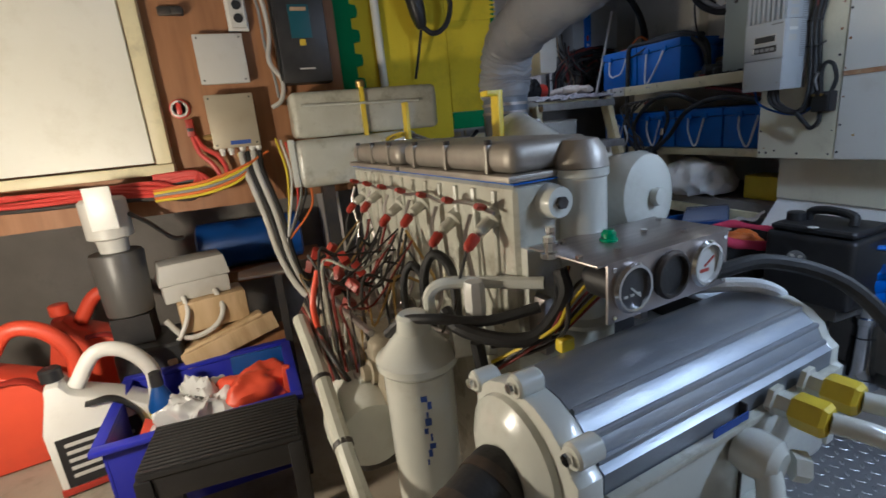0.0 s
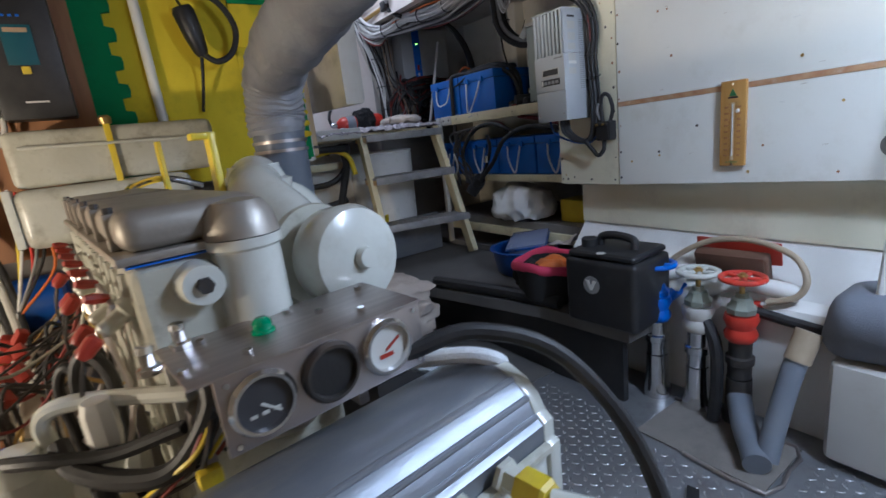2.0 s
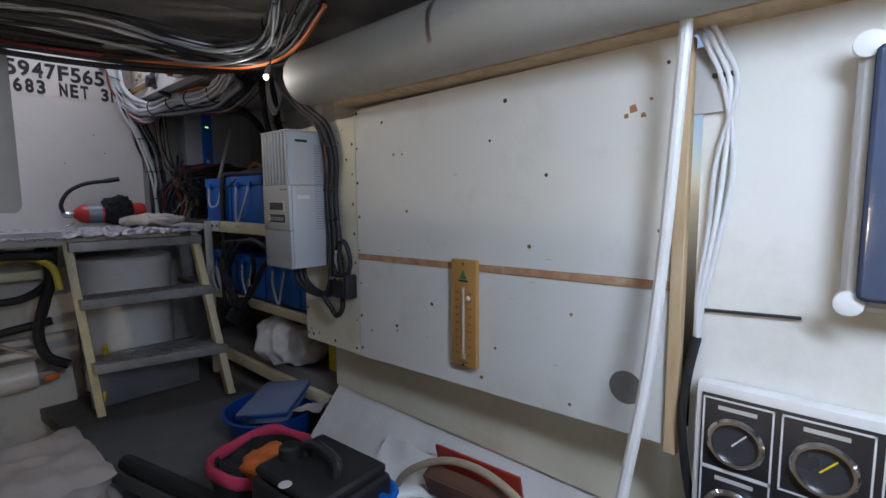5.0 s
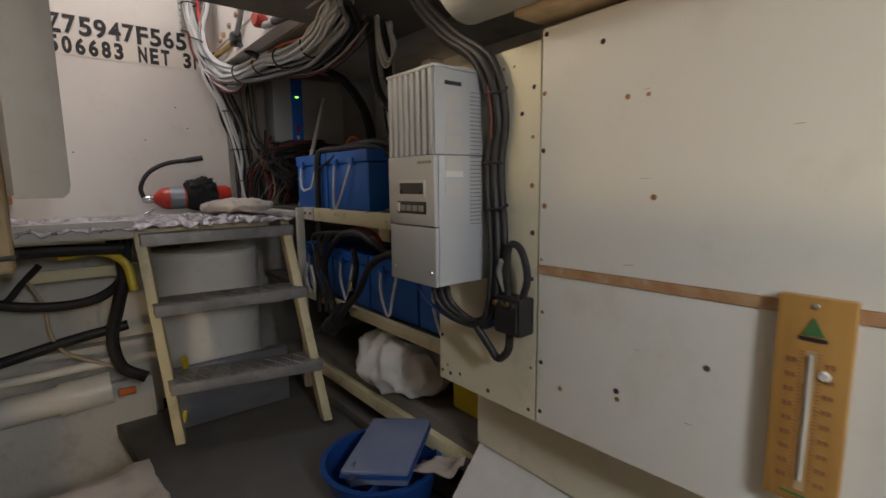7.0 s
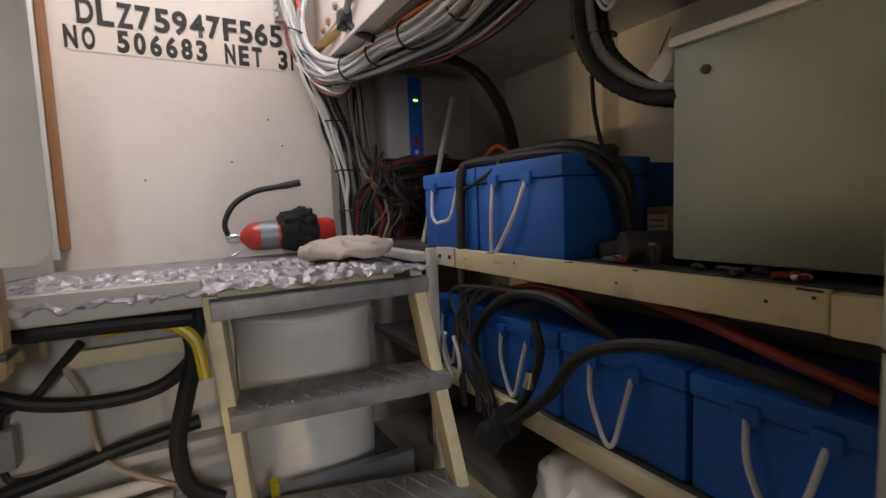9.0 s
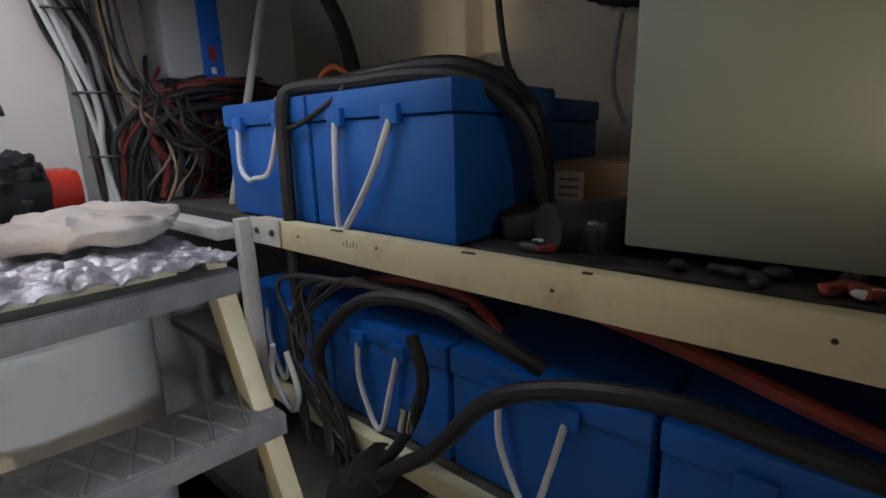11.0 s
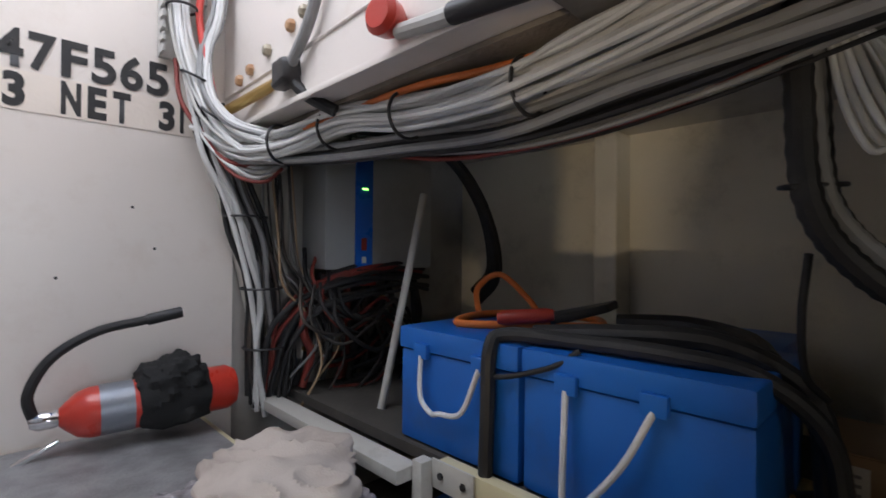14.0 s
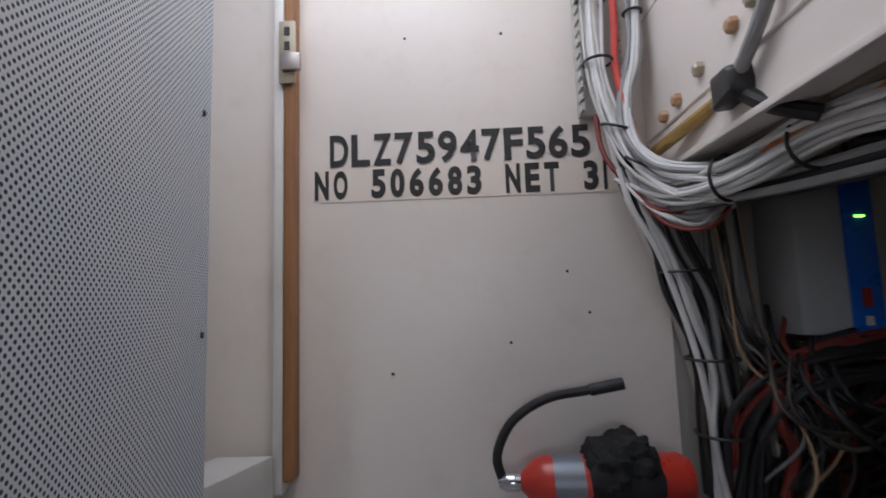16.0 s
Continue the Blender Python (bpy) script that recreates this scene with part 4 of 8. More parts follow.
    for i in range(11):
        part("connector", box((-0.012, -0.02, -0.011), (0.012, 0.02, 0.011), 0.004, m=pose(-0.21 + 0.03 * (i % 3), 0.36 + 0.045 * i, 0.74 + 0.025 * (i % 3), 30 * i, 20, 35 * i)), RED if i % 3 else RED_DULL, e)
    part("stop_lever", tube([(-0.26, 0.48, 0.58), (-0.27, 0.5, 0.7), (-0.24, 0.52, 0.79)], 0.008, seg=10), RED_CAN, e, "orange stop lever")
    for k in range(5):
        v = 0.3 + 0.1 * k
        part("pump_flange", lathe((-0.19, v, 0.58), (-1, 0, 0.1), [(0, 0.03), (0.012, 0.03), (0.014, 0.02), (0.03, 0.018)], None, 12), (TAN_BOX, STEEL)[k % 2], pump)
        part("pump_bolt", bolt((-0.185, v + 0.04, 0.63), (-1, 0, 0.2), 0.009, 0.01), STEEL, pump)
    part("fuel_rail", tube([(-0.2, 0.25, 0.7), (-0.21, 0.45, 0.705), (-0.2, 0.7, 0.71), (-0.14, 0.85, 0.72)], 0.008, seg=8), STEEL, e)
    part("side_bracket", lumpy(box((-0.26, 0.3, 0.3), (-0.02, 0.8, 0.48), 0.03, None, 3), 0.012, 12), IRON, e, "dark oily bracket under the pump")
    for k in range(9):
        part("harness_wire", tube([(-0.23 - 0.006 * k, 0.66, 0.72 - 0.01 * k), (-0.27, 0.5 - 0.02 * k, 0.62), (-0.29 + 0.008 * k, 0.38, 0.47), (-0.27, 0.3 + 0.02 * k, 0.2)], 0.004 + 0.001 * (k % 3), seg=6), (IRON, BLACK_HOSE, TAN_BOX, RED_DULL)[k % 4], e)
    for k in range(6):
        v = 0.08 + 0.15 * k
        part("core_plug", lathe((0.02, v, 0.62), (-1, 0, 0), [(0, 0.026), (0.006, 0.025), (0.006, 0.018), (0.002, 0.016), (0.002, 0)], None, 16), ENGINE, e)
        part("head_bolt", bolt((0.014, v + 0.04, 0.74), (-1, 0, 0), 0.009, 0.012), ENGINE, hd)
    # looped black hoses beside the head
    part("hose", tube([(-0.06, 0.24, 0.66), (-0.075, 0.22, 0.8), (-0.055, 0.2, 0.86), (-0.03, 0.17, 0.82), (-0.03, 0.16, 0.68)], 0.011), BLACK_HOSE, e)
    part("hose", tube([(-0.09, 0.3, 0.62), (-0.1, 0.28, 0.78), (-0.08, 0.26, 0.83), (-0.06, 0.24, 0.77), (-0.06, 0.22, 0.64)], 0.009), BLACK_HOSE, e)
    # filter canister
    f = part("oil_filter", lathe((-0.16, 0.1, 0.3), (0, 0, 1), [(0, 0.052), (0.012, 0.066), (0.375, 0.069), (0.38, 0.06)], None, 30), ENGINE_WHITE, e)
    part("filter_head", lathe((-0.16, 0.1, 0.681), (0, 0, 1), [(0, 0.075), (0.006, 0.08), (0.02, 0.08), (0.026, 0.07), (0.05, 0.052), (0.07, 0.034), (0.1, 0.032), (0.106, 0.026), (0.106, 0)], None, 30), ENGINE_WHITE, f)
    part("filter_port", lathe((-0.1, 0.06, 0.72), (1, -0.35, 0), [(0, 0.03), (0.06, 0.028), (0.065, 0.034), (0.08, 0.034)], None, 16), ENGINE_WHITE, f)
    for k in range(9):
        part("marker_line", box((-0.002, -0.0702, 0), (0.002 + 0.004 * (k % 3), -0.069, 0.011 + 0.004 * (k % 2)), 0, m=pose(-0.16, 0.1, 0.5 + k * 0.017, 0, 0, -22 + 3 * (k % 4))), PURPLE_INK, f)
    part("elbow", tube([(-0.12, 0.1, 0.77), (-0.122, 0.095, 0.815), (-0.1, 0.08, 0.835), (-0.05, 0.05, 0.835), (0.04, -0.05, 0.838)], 0.012), ENGINE_WHITE, e)
    part("tee", lathe((-0.06, 0.03, 0.77), (0, 0, 1), [(0, 0.018), (0.02, 0.021), (0.06, 0.021), (0.075, 0.017)], None, 8), WHITE_PLASTIC, e)
    part("hose", tube([(-0.11, 0.06, 0.79), (-0.1, 0.02, 0.765), (-0.05, -0.04, 0.75), (0.0, -0.08, 0.76), (0.05, -0.09, 0.82), (0.06, -0.07, 0.86)], 0.014), BLACK_HOSE, e)
    part("hose", tube([(-0.2, 0.14, 0.74), (-0.18, 0.1, 0.775), (-0.14, 0.05, 0.785), (-0.06, 0.0, 0.775), (0.02, -0.06, 0.8)], 0.01), BLACK_HOSE, e)
    part("hose", tube([(-0.08, 0.0, 0.74), (-0.07, -0.01, 0.6), (-0.09, -0.02, 0.4), (-0.1, 0.0, 0.2)], 0.013), BLACK_HOSE, e)
    for i in range(7):
        a = rnd.random
        part("wire", tube([(0.06 + 0.03 * a(), -0.06, 0.86), (0.03, -0.09 - 0.03 * a(), 0.78 + 0.03 * a()), (-0.02 + 0.05 * a(), -0.08, 0.72 + 0.04 * a()), (-0.05, 0.0, 0.66 + 0.08 * a())], 0.0035, seg=6), (YELLOW, IRON, RED_DULL, IRON, BLACK_HOSE, IRON, BLACK_HOSE)[i], e)
    part("drain_tap", box((0.012, -0.125, 0.735), (0.042, -0.105, 0.76), 0.006), YELLOW, e, "yellow plastic tap")
    # alternator and long pipe
    alt = part("alternator", lathe((-0.235, 0.22, 0.47), (0.1, 1, 0), [(0, 0.03), (0.005, 0.075), (0.03, 0.092), (0.1, 0.097), (0.105, 0.09), (0.16, 0.09), (0.17, 0.07), (0.2, 0.03)], None, 30), ENGINE_WHITE, e)
    for k in range(5):
        part("lug", box((-0.012, -0.03, -0.008), (0.012, 0.03, 0.012), 0.004, m=pose(-0.225 + 0.09 * math.cos(k * 1.1 + 1.5), 0.32, 0.47 + 0.09 * math.sin(k * 1.1 + 1.5), 0, -math.degrees(k * 1.1 + 1.5) + 90, 0)), ENGINE_WHITE, alt)
    lp = part("coolant_pipe", tube([(-0.3, 0.55, 0.66), (-0.305, 0.35, 0.59), (-0.315, 0.15, 0.5), (-0.315, 0.0, 0.4), (-0.3, -0.05, 0.2)], 0.019), ENGINE, e)
    for p in ((-0.306, 0.33, 0.58), (-0.314, 0.17, 0.508), (-0.316, 0.05, 0.44)):
        part("clamp", lathe(p, (0.05, 1, 0.45), [(0, 0.0215), (0.012, 0.0215)], None, 16), IRON, lp)
    # gauge box
    g = part("gauge_plate", box((0.038, -0.2, 0.808), (0.328, -0.195, 0.905), 0.002), STEEL, e, "brushed steel gauge plate")
    part("side_plate", box((0.322, -0.194, 0.82), (0.327, -0.06, 0.905), 0.002), STEEL, g)
    for u in (0.085, 0.175, 0.262):
        part("gauge_body", lathe((u, -0.194, 0.86), (0, 1, 0), [(0, 0.031), (0.06, 0.031), (0.064, 0.02), (0.08, 0.018), (0.08, 0)], None, 20), BLACK, g)
    for k in range(6):
        part("gauge_wire", tube([(0.085 + 0.035 * k, -0.115, 0.86), (0.08 + 0.03 * k, -0.085, 0.83), (0.06 + 0.02 * k, -0.07, 0.79), (0.03 + 0.01 * k, -0.06, 0.74)], 0.003, seg=6), (IRON, YELLOW, RED_DULL)[k % 3], g)
    for u, w in ((0.05, 0.895), (0.316, 0.895), (0.05, 0.818), (0.316, 0.818)):
        part("corner_screw", bolt((u, -0.2, w), (0, -1, 0), 0.004, 0.003), CHROME, g)
    part("top_plate", box((0.012, -0.205, 0.906), (0.328, -0.045, 0.9095), 0.001), STEEL, g)
    for i, u in enumerate((0.085, 0.175, 0.262)):
        ring = bmesh.new()
        lathe((u, -0.2005, 0.86), (0, -1, 0), [(0, 0.032), (0, 0.04), (0.007, 0.041), (0.012, 0.037), (0.012, 0.033), (0.002, 0.032)], ring, 32)
        part("bezel", ring, (CHROME, IRON, CHROME)[i], g)
        part("dial", lathe((u, -0.2032, 0.86), (0, -1, 0), [(0, 0.0325), (0.001, 0.0325), (0.001, 0)], None, 32), (DIAL, BLACK, DIAL_W)[i], g, ("dark gauge dial", "empty black gauge hole", "white gauge dial")[i])
        if i == 0:
            for k in range(3):
                part("tick", box((u - 0.018 + k * 0.014, -0.2056, 0.845), (u - 0.01 + k * 0.014, -0.2043, 0.849)), DIAL_W, g)
        if i == 2:
            part("needle", box((-0.002, -0.2059, -0.004), (0.0015, -0.2044, 0.024), m=pose(u, 0, 0.857, 0, 60, 0)), RED, g)
            part("mark", box((u - 0.014, -0.2056, 0.845), (u + 0.008, -0.2043, 0.851)), RED, g)
        elif i == 0:
            part("needle", box((-0.0015, -0.2059, -0.004), (0.0015, -0.2044, 0.024), m=pose(u, 0, 0.857, 0, 130, 0)), DIAL_W, g)
    gb = lathe((0.13, -0.115, 0.91), (0, 0, 1), [(0, 0.016), (0.004, 0.016), (0.006, 0.013), (0.014, 0.013), (0.02, 0.008), (0.021, 0)], None, 18)
    part("button", gb, GREEN_PAINT, g, "shiny green push button")
    for p in ((0.02, -0.16), (0.09, -0.17), (0.21, -0.12), (0.25, -0.17), (0.3, -0.08), (0.18, -0.075), (0.06, -0.08)):
        part("screw", bolt((p[0], p[1], 0.91), (0, 0, 1), 0.006, 0.006), CHROME, g)
    for p in ((-0.005, -0.12), (0.04, -0.07)):
        part("stud", lathe((p[0], p[1], 0.91), (0, 0, 1), [(0, 0.014), (0.008, 0.014), (0.01, 0.008), (0.024, 0.008), (0.026, 0.01), (0.034, 0.009)], None, 8), CHROME, g)
    part("bracket", box((0.03, -0.06, 0.7), (0.05, -0.012, 0.81), 0.003), STEEL, e)
    part("bracket", box((0.28, -0.06, 0.7), (0.3, 0.02, 0.81), 0.003), STEEL, e)
    # heat exchanger across the front
    prof = [(-0.335, 0.50), (-0.335, 0.655), (-0.325, 0.66), (-0.325, 0.69), (-0.312, 0.7)]
    for k in range(9):
        a = math.radians(172 - k * 20)
        prof.append((-0.205 + 0.107 * math.cos(a), 0.69 + 0.074 * math.sin(a)))
    prof += [(-0.09, 0.64), (-0.09, 0.50)]
    turn = Matrix(((0, 0, 1, 0), (1, 0, 0, 0), (0, 1, 0, 0), (0, 0, 0, 1)))
    hx = part("heat_exchanger", prism(prof[2:-1], -0.1, 0.44, None, 0.0, turn), SILVER, e, "silver heat exchanger cover")
    part("tank_body", box((-0.1, -0.332, 0.49), (0.44, -0.092, 0.655), 0.012), ENGINE_WHITE, hx)
    for v, w in ((-0.312, 0.7), (-0.298, 0.727), (-0.27, 0.75)):
        part("cover_rib", rod((-0.1, v, w), (0.44, v, w), 0.005, seg=8), SILVER, hx)
    part("lip", box((-0.1, -0.342, 0.652), (0.44, -0.326, 0.663), 0.003), ENGINE, hx)
    part("end_cap", prism([(v, w) for v, w in prof], 0.442, 0.468, None, 0.004, turn), ENGINE_WHITE, hx)
    fl = part("end_flange", prism([(-0.205 + (v + 0.205) * 1.02, 0.64 + (w - 0.64) * 1.02) for v, w in prof], -0.145, -0.102, None, 0.006, turn), ENGINE_WHITE, hx)
    for v, w in ((-0.32, 0.735), (-0.21, 0.775), (-0.335, 0.56), (-0.1, 0.73)):
        ear = part("ear", lathe((-0.15, v, w), (1, 0, 0), [(0, 0.015), (0.004, 0.018), (0.04, 0.018), (0.044, 0.014)], None, 14), ENGINE_WHITE, fl)
        part("bolt", bolt((-0.151, v, w), (-1, 0, 0), 0.008, 0.008), CHROME, ear)
    part("dome", lathe((-0.146, -0.2, 0.65), (-1, 0, 0), [(0, 0.1), (0.01, 0.098), (0.022, 0.08), (0.03, 0.062)], None, 30), ENGINE_WHITE, hx)
    ax = Vector((-1, -0.35, -0.22)).normalized()
    p0 = Vector((-0.17, -0.205, 0.645))
    hs = part("rubber_hose", lathe(p0, ax, [(0, 0.048), (0.01, 0.05), (0.12, 0.05), (0.125, 0.046)], None, 26), BLACK_HOSE, hx)
    for d in (0.025, 0.085):
        part("hose_clamp", lathe(p0 + ax * d, ax, [(0, 0.0515), (0.016, 0.0515)], None, 26), IRON, hs)
    q = p0 + ax * 0.12
    part("pipe_elbow", tube([q, q + ax * 0.05, q + ax * 0.1 + Vector((0, -0.01, -0.03)), q + ax * 0.12 + Vector((0, -0.01, -0.1)), q + ax * 0.12 + Vector((0, 0, -0.2))], 0.053, seg=22), ENGINE_WHITE, hx)
    part("name_plate", box((0.09, -0.3432, 0.672), (0.17, -0.341, 0.684)), PURPLE_INK, hx, "small blue name plate")
    part("joint", box((0.175, -0.3365, 0.5), (0.178, -0.32, 0.69)), IRON, hx)
    for u, v in ((0.245, -0.335), (0.335, -0.335)):
        ft = part("pipe_fitting", lathe((u, v, 0.672), (0.05, -1, 0.0), [(0, 0.026), (0.008, 0.026), (0.01, 0.02), (0.03, 0.019)], None, 6), ENGINE_WHITE, hx)
        part("union_nut", lathe((u + 0.0015, v - 0.03, 0.672), (0.05, -1, 0.0), [(0, 0.024), (0.004, 0.027), (0.04, 0.027), (0.046, 0.022)], None, 6), YELLOW, ft, "yellow painted union nut")
        part("pipe", tube([(u + 0.004, v - 0.075, 0.672), (u + 0.03, v - 0.12, 0.665), (u + 0.09, v - 0.17, 0.625), (u + 0.16, v - 0.2, 0.55), (u + 0.2, v - 0.2, 0.4)], 0.0155, seg=14), ENGINE_WHITE, ft)
    part("water_outlet", tube([(-0.05, -0.33, 0.58), (-0.05, -0.37, 0.575), (-0.045, -0.385, 0.54), (-0.04, -0.385, 0.4)], 0.034, seg=18), ENGINE_WHITE, hx)
    part("outlet_nut", lathe((-0.035, -0.41, 0.57), (0.4, -1, -0.1), [(0, 0.024), (0.02, 0.024), (0.024, 0.018), (0.024, 0)], None, 6), CHROME, hx)
    part("stay_pipe", tube([(0.17, -0.35, 0.63), (0.15, -0.39, 0.6), (0.09, -0.42, 0.5), (0.02, -0.42, 0.4)], 0.018, seg=14), ENGINE_WHITE, hx)
    part("stay_elbow", lathe((0.165, -0.335, 0.625), (0.1, -1, -0.05), [(0, 0.03), (0.02, 0.036), (0.05, 0.034), (0.06, 0.02), (0.06, 0)], None, 18), ENGINE_WHITE, hx)
    part("stay_nut", bolt((0.2, -0.39, 0.61), (0.7, -0.7, -0.1), 0.022, 0.02), ENGINE_WHITE, hx)
    part("raw_water_pump", lathe((0.2, -0.33, 0.42), (0.05, -1, 0.35), [(0, 0.07), (0.03, 0.09), (0.1, 0.088), (0.14, 0.06), (0.15, 0.0)], None, 28), ENGINE_WHITE, e)
    part("pump_arm", box((0.16, -0.5, 0.3), (0.42, -0.36, 0.38), 0.03, None, 3), ENGINE_WHITE, e)
    # turbocharger
    tb = part("turbo_housing", lathe((0.34, 0.09, 0.94), (0.12, -1, 0.05), [(0, 0.05), (0.01, 0.075), (0.03, 0.09), (0.085, 0.094), (0.105, 0.086), (0.115, 0.06), (0.118, 0.02), (0.118, 0.0)], None, 40), ENGINE_WHITE, e)
    part("nub", lathe((0.352, -0.03, 0.945), (0.12, -1, 0.05), [(0, 0.02), (0.012, 0.017), (0.014, 0)], None, 16), ENGINE_WHITE, tb)
    part("backplate", lathe((0.33, 0.12, 0.94), (0.12, -1, 0.05), [(0, 0.097), (0.012, 0.1), (0.02, 0.097)], None, 40), ENGINE, tb)
    part("volute", tube([(0.34, 0.15, 0.95), (0.33, 0.22, 1.0), (0.32, 0.32, 1.05), (0.37, 0.46, 1.08)], 0.062, seg=22), ENGINE_WHITE, tb)
    part("inlet_flange", lathe((0.36, 0.43, 1.05), (0, 0, 1), [(0, 0.08), (0.03, 0.085), (0.036, 0.07), (0.06, 0.06), (0.068, 0.06)], None, 26), ENGINE_WHITE, tb)
    part("exhaust_elbow", tube([(0.38, 0.42, 1.04), (0.45, 0.42, 1.01), (0.49, 0.42, 0.92), (0.49, 0.43, 0.75), (0.44, 0.44, 0.62)], 0.045, seg=20), ENGINE_WHITE, tb)
    part("manifold", box((0.29, 0.1, 0.75), (0.4, 0.85, 0.9), 0.03, None, 3), ENGINE, e)
    # dipsticks
    for u, v, h in ((0.3, 1.07, 1.22), (0.265, 0.395, 1.2)):
        part("lifting_eye", box((u - 0.008, v - 0.018, 0.7), (u + 0.008, v + 0.018, h), 0.004), YELLOW, e, "yellow painted lifting bracket")
    part("lifting_eye_hook", box((0.225, 0.378, 1.185), (0.275, 0.412, 1.2), 0.004), YELLOW, e)
    part("breather", tube([(0.15, 0.9, 1.03), (0.18, 1.02, 1.08), (0.3, 1.1, 1.1), (0.42, 1.12, 1.06)], 0.012), CHROME, e)
    part("gearbox", box((0.05, 0.9, 0.2), (0.26, 1.25, 0.62), 0.05, None, 3), ENGINE, e)
    part("hose", tube([(0.3, -0.19, 0.83), (0.4, -0.24, 0.84), (0.5, -0.33, 0.78), (0.56, -0.43, 0.6), (0.57, -0.5, 0.3), (0.57, -0.5, 0.02)], 0.014), BLACK_HOSE, e)
    part("rope", tube([(0.36, -0.12, 0.77), (0.42, -0.2, 0.78), (0.47, -0.22, 0.75), (0.46, -0.15, 0.73), (0.4, -0.1, 0.74)], 0.014, closed=True), ROPE, e, "white and black braided rope")
    return e


engine()

# header tank behind the engine
t = thing("header_tank", "pale grey two-lobed coolant tank strapped behind the engine", "tank")
part("upper_lobe", box((-1.03, 1.86, 1.118), (-0.41, 2.05, 1.3), 0.03, None, 4), ENGINE, t)
part("lower_lobe", box((-1.045, 1.83, 0.92), (-0.52, 2.03, 1.115), 0.045, None, 4), ENGINE, t)
part("end_bracket", box((-1.065, 1.835, 0.93), (-1.04, 1.9, 1.12), 0.006), ENGINE_WHITE, t)
part("strap", box((-0.752, 1.848, 1.0), (-0.732, 1.859, 1.31), 0.002), YELLOW, t, "yellow webbing strap")
part("strap_hook", lathe((-0.742, 1.86, 1.303), (0, 0, 1), [(0, 0.018), (0.02, 0.02), (0.028, 0.012), (0.028, 0)], None, 12), BRASS, t)
part("rod", rod((-0.99, 1.85, 1.245), (-0.5, 1.85, 1.235), 0.006, seg=8), ENGINE_WHITE, t)
part("stand", box((-0.95, 1.9, 0.0), (-0.9, 1.98, 0.93)), IRON, t)
part("stand", box((-0.62, 1.9, 0.0), (-0.57, 1.98, 0.93)), IRON, t)

# lagged exhaust riser
t = thing("exhaust_riser", "grey tape-wrapped exhaust riser bending up to the deck", "pipe")
bm = tube([(-0.275, 1.49, 0.3), (-0.275, 1.49, 0.7), (-0.275, 1.49, 1.0), (-0.275, 1.49, 1.24)], 0.084, seg=28, steps=4)
part("lower_pipe", bm, surface("grey_pipe_lagging", (0.14, 0.16, 0.20), 0.35, alt=(0.1, 0.115, 0.15), scale=6, fine=60, bump=0.25), t)
bm = tube([(-0.275, 1.49, 1.2), (-0.275, 1.488, 1.29), (-0.273, 1.43, 1.385), (-0.27, 1.26, 1.44), (-0.268, 1.05, 1.475), (-0.265, 0.8, 1.51), (-0.26, 0.4, 1.57), (-0.26, -0.1, 1.66), (-0.26, -0.5, 1.76), (-0.26, -0.75, 1.86), (-0.26, -0.85, 1.956)], 0.092, seg=28, steps=8, ribs=0.03)
part("wrapped_bend", lumpy(bm, 0.012, 16), WRAP, t, "crinkled grey tape wrapping")
for z in (1.14, 1.17):
    part("clamp", lathe((-0.275, 1.49, z), (0, 0, 1), [(0, 0.089), (0.01, 0.089)], None, 28), STEEL, t)


# ---- plywood bulkhead and its fittings ----
t = structure("cupboard_door", box((-2.9, 2.088, 1.078), (-1.583, 2.112, 1.95), 0.004), WHITE_PANEL, "cream painted cupboard door with a small lock")
part("frame_bottom", box((-2.9, 2.08, 1.03), (-1.515, 2.14, 1.07), 0.004), CREAM_RAIL, t)
part("frame_side", box((-1.575, 2.082, 1.072), (-1.517, 2.14, 1.95), 0.004), CREAM_RAIL, t)
part("lock", lathe((-2.07, 2.088, 1.4), (0, -1, 0), [(0, 0.016), (0.006, 0.015), (0.008, 0.008), (0.014, 0.008), (0.014, 0)], None, 16), CHROME, t)


def enclosure(name, label, lo, hi, material):
    t = thing(name, label, "junction box")
    part("body", box(lo, (hi[0], hi[1], hi[2]), 0.008), material, t)
    part("lid", box((lo[0] - 0.003, lo[1] - 0.012, lo[2] - 0.003), (hi[0] + 0.003, lo[1] - 0.001, hi[2] + 0.003), 0.005), material, t)
    for x in (lo[0] + 0.012, hi[0] - 0.012):
        for z in (lo[2] + 0.012, hi[2] - 0.012):
            part("screw", bolt((x, lo[1] - 0.012, z), (0, -1, 0), 0.004, 0.002), IRON, t)
    return t


enclosure("junction_box", "pale grey plastic junction box on the plywood bulkhead", (-1.345, 2.1, 1.372), (-1.162, 2.14, 1.56), GREY_BOX)
b2 = enclosure("control_box", "stained metal control box with cable glands below", (-1.345, 2.06, 1.112), (-1.165, 2.14, 1.322), TAN_BOX)
part("label_strip", box((-1.28, 2.0455, 1.122), (-1.2, 2.048, 1.138)), PURPLE_INK, b2, "blue label strip")
for i, x in enumerate((-1.32, -1.285, -1.24, -1.2, -1.175)):
    part("cable_gland", lathe((x, 2.09, 1.109), (0, 0, -1), [(0, 0.013), (0.012, 0.013), (0.014, 0.01), (0.03, 0.009)], None, 8), WHITE_PLASTIC, b2)
part("side_gland", lathe((-1.347, 2.08, 1.16), (-1, 0, 0), [(0, 0.012), (0.02, 0.012), (0.035, 0.007)], None, 8), BRASS, b2)

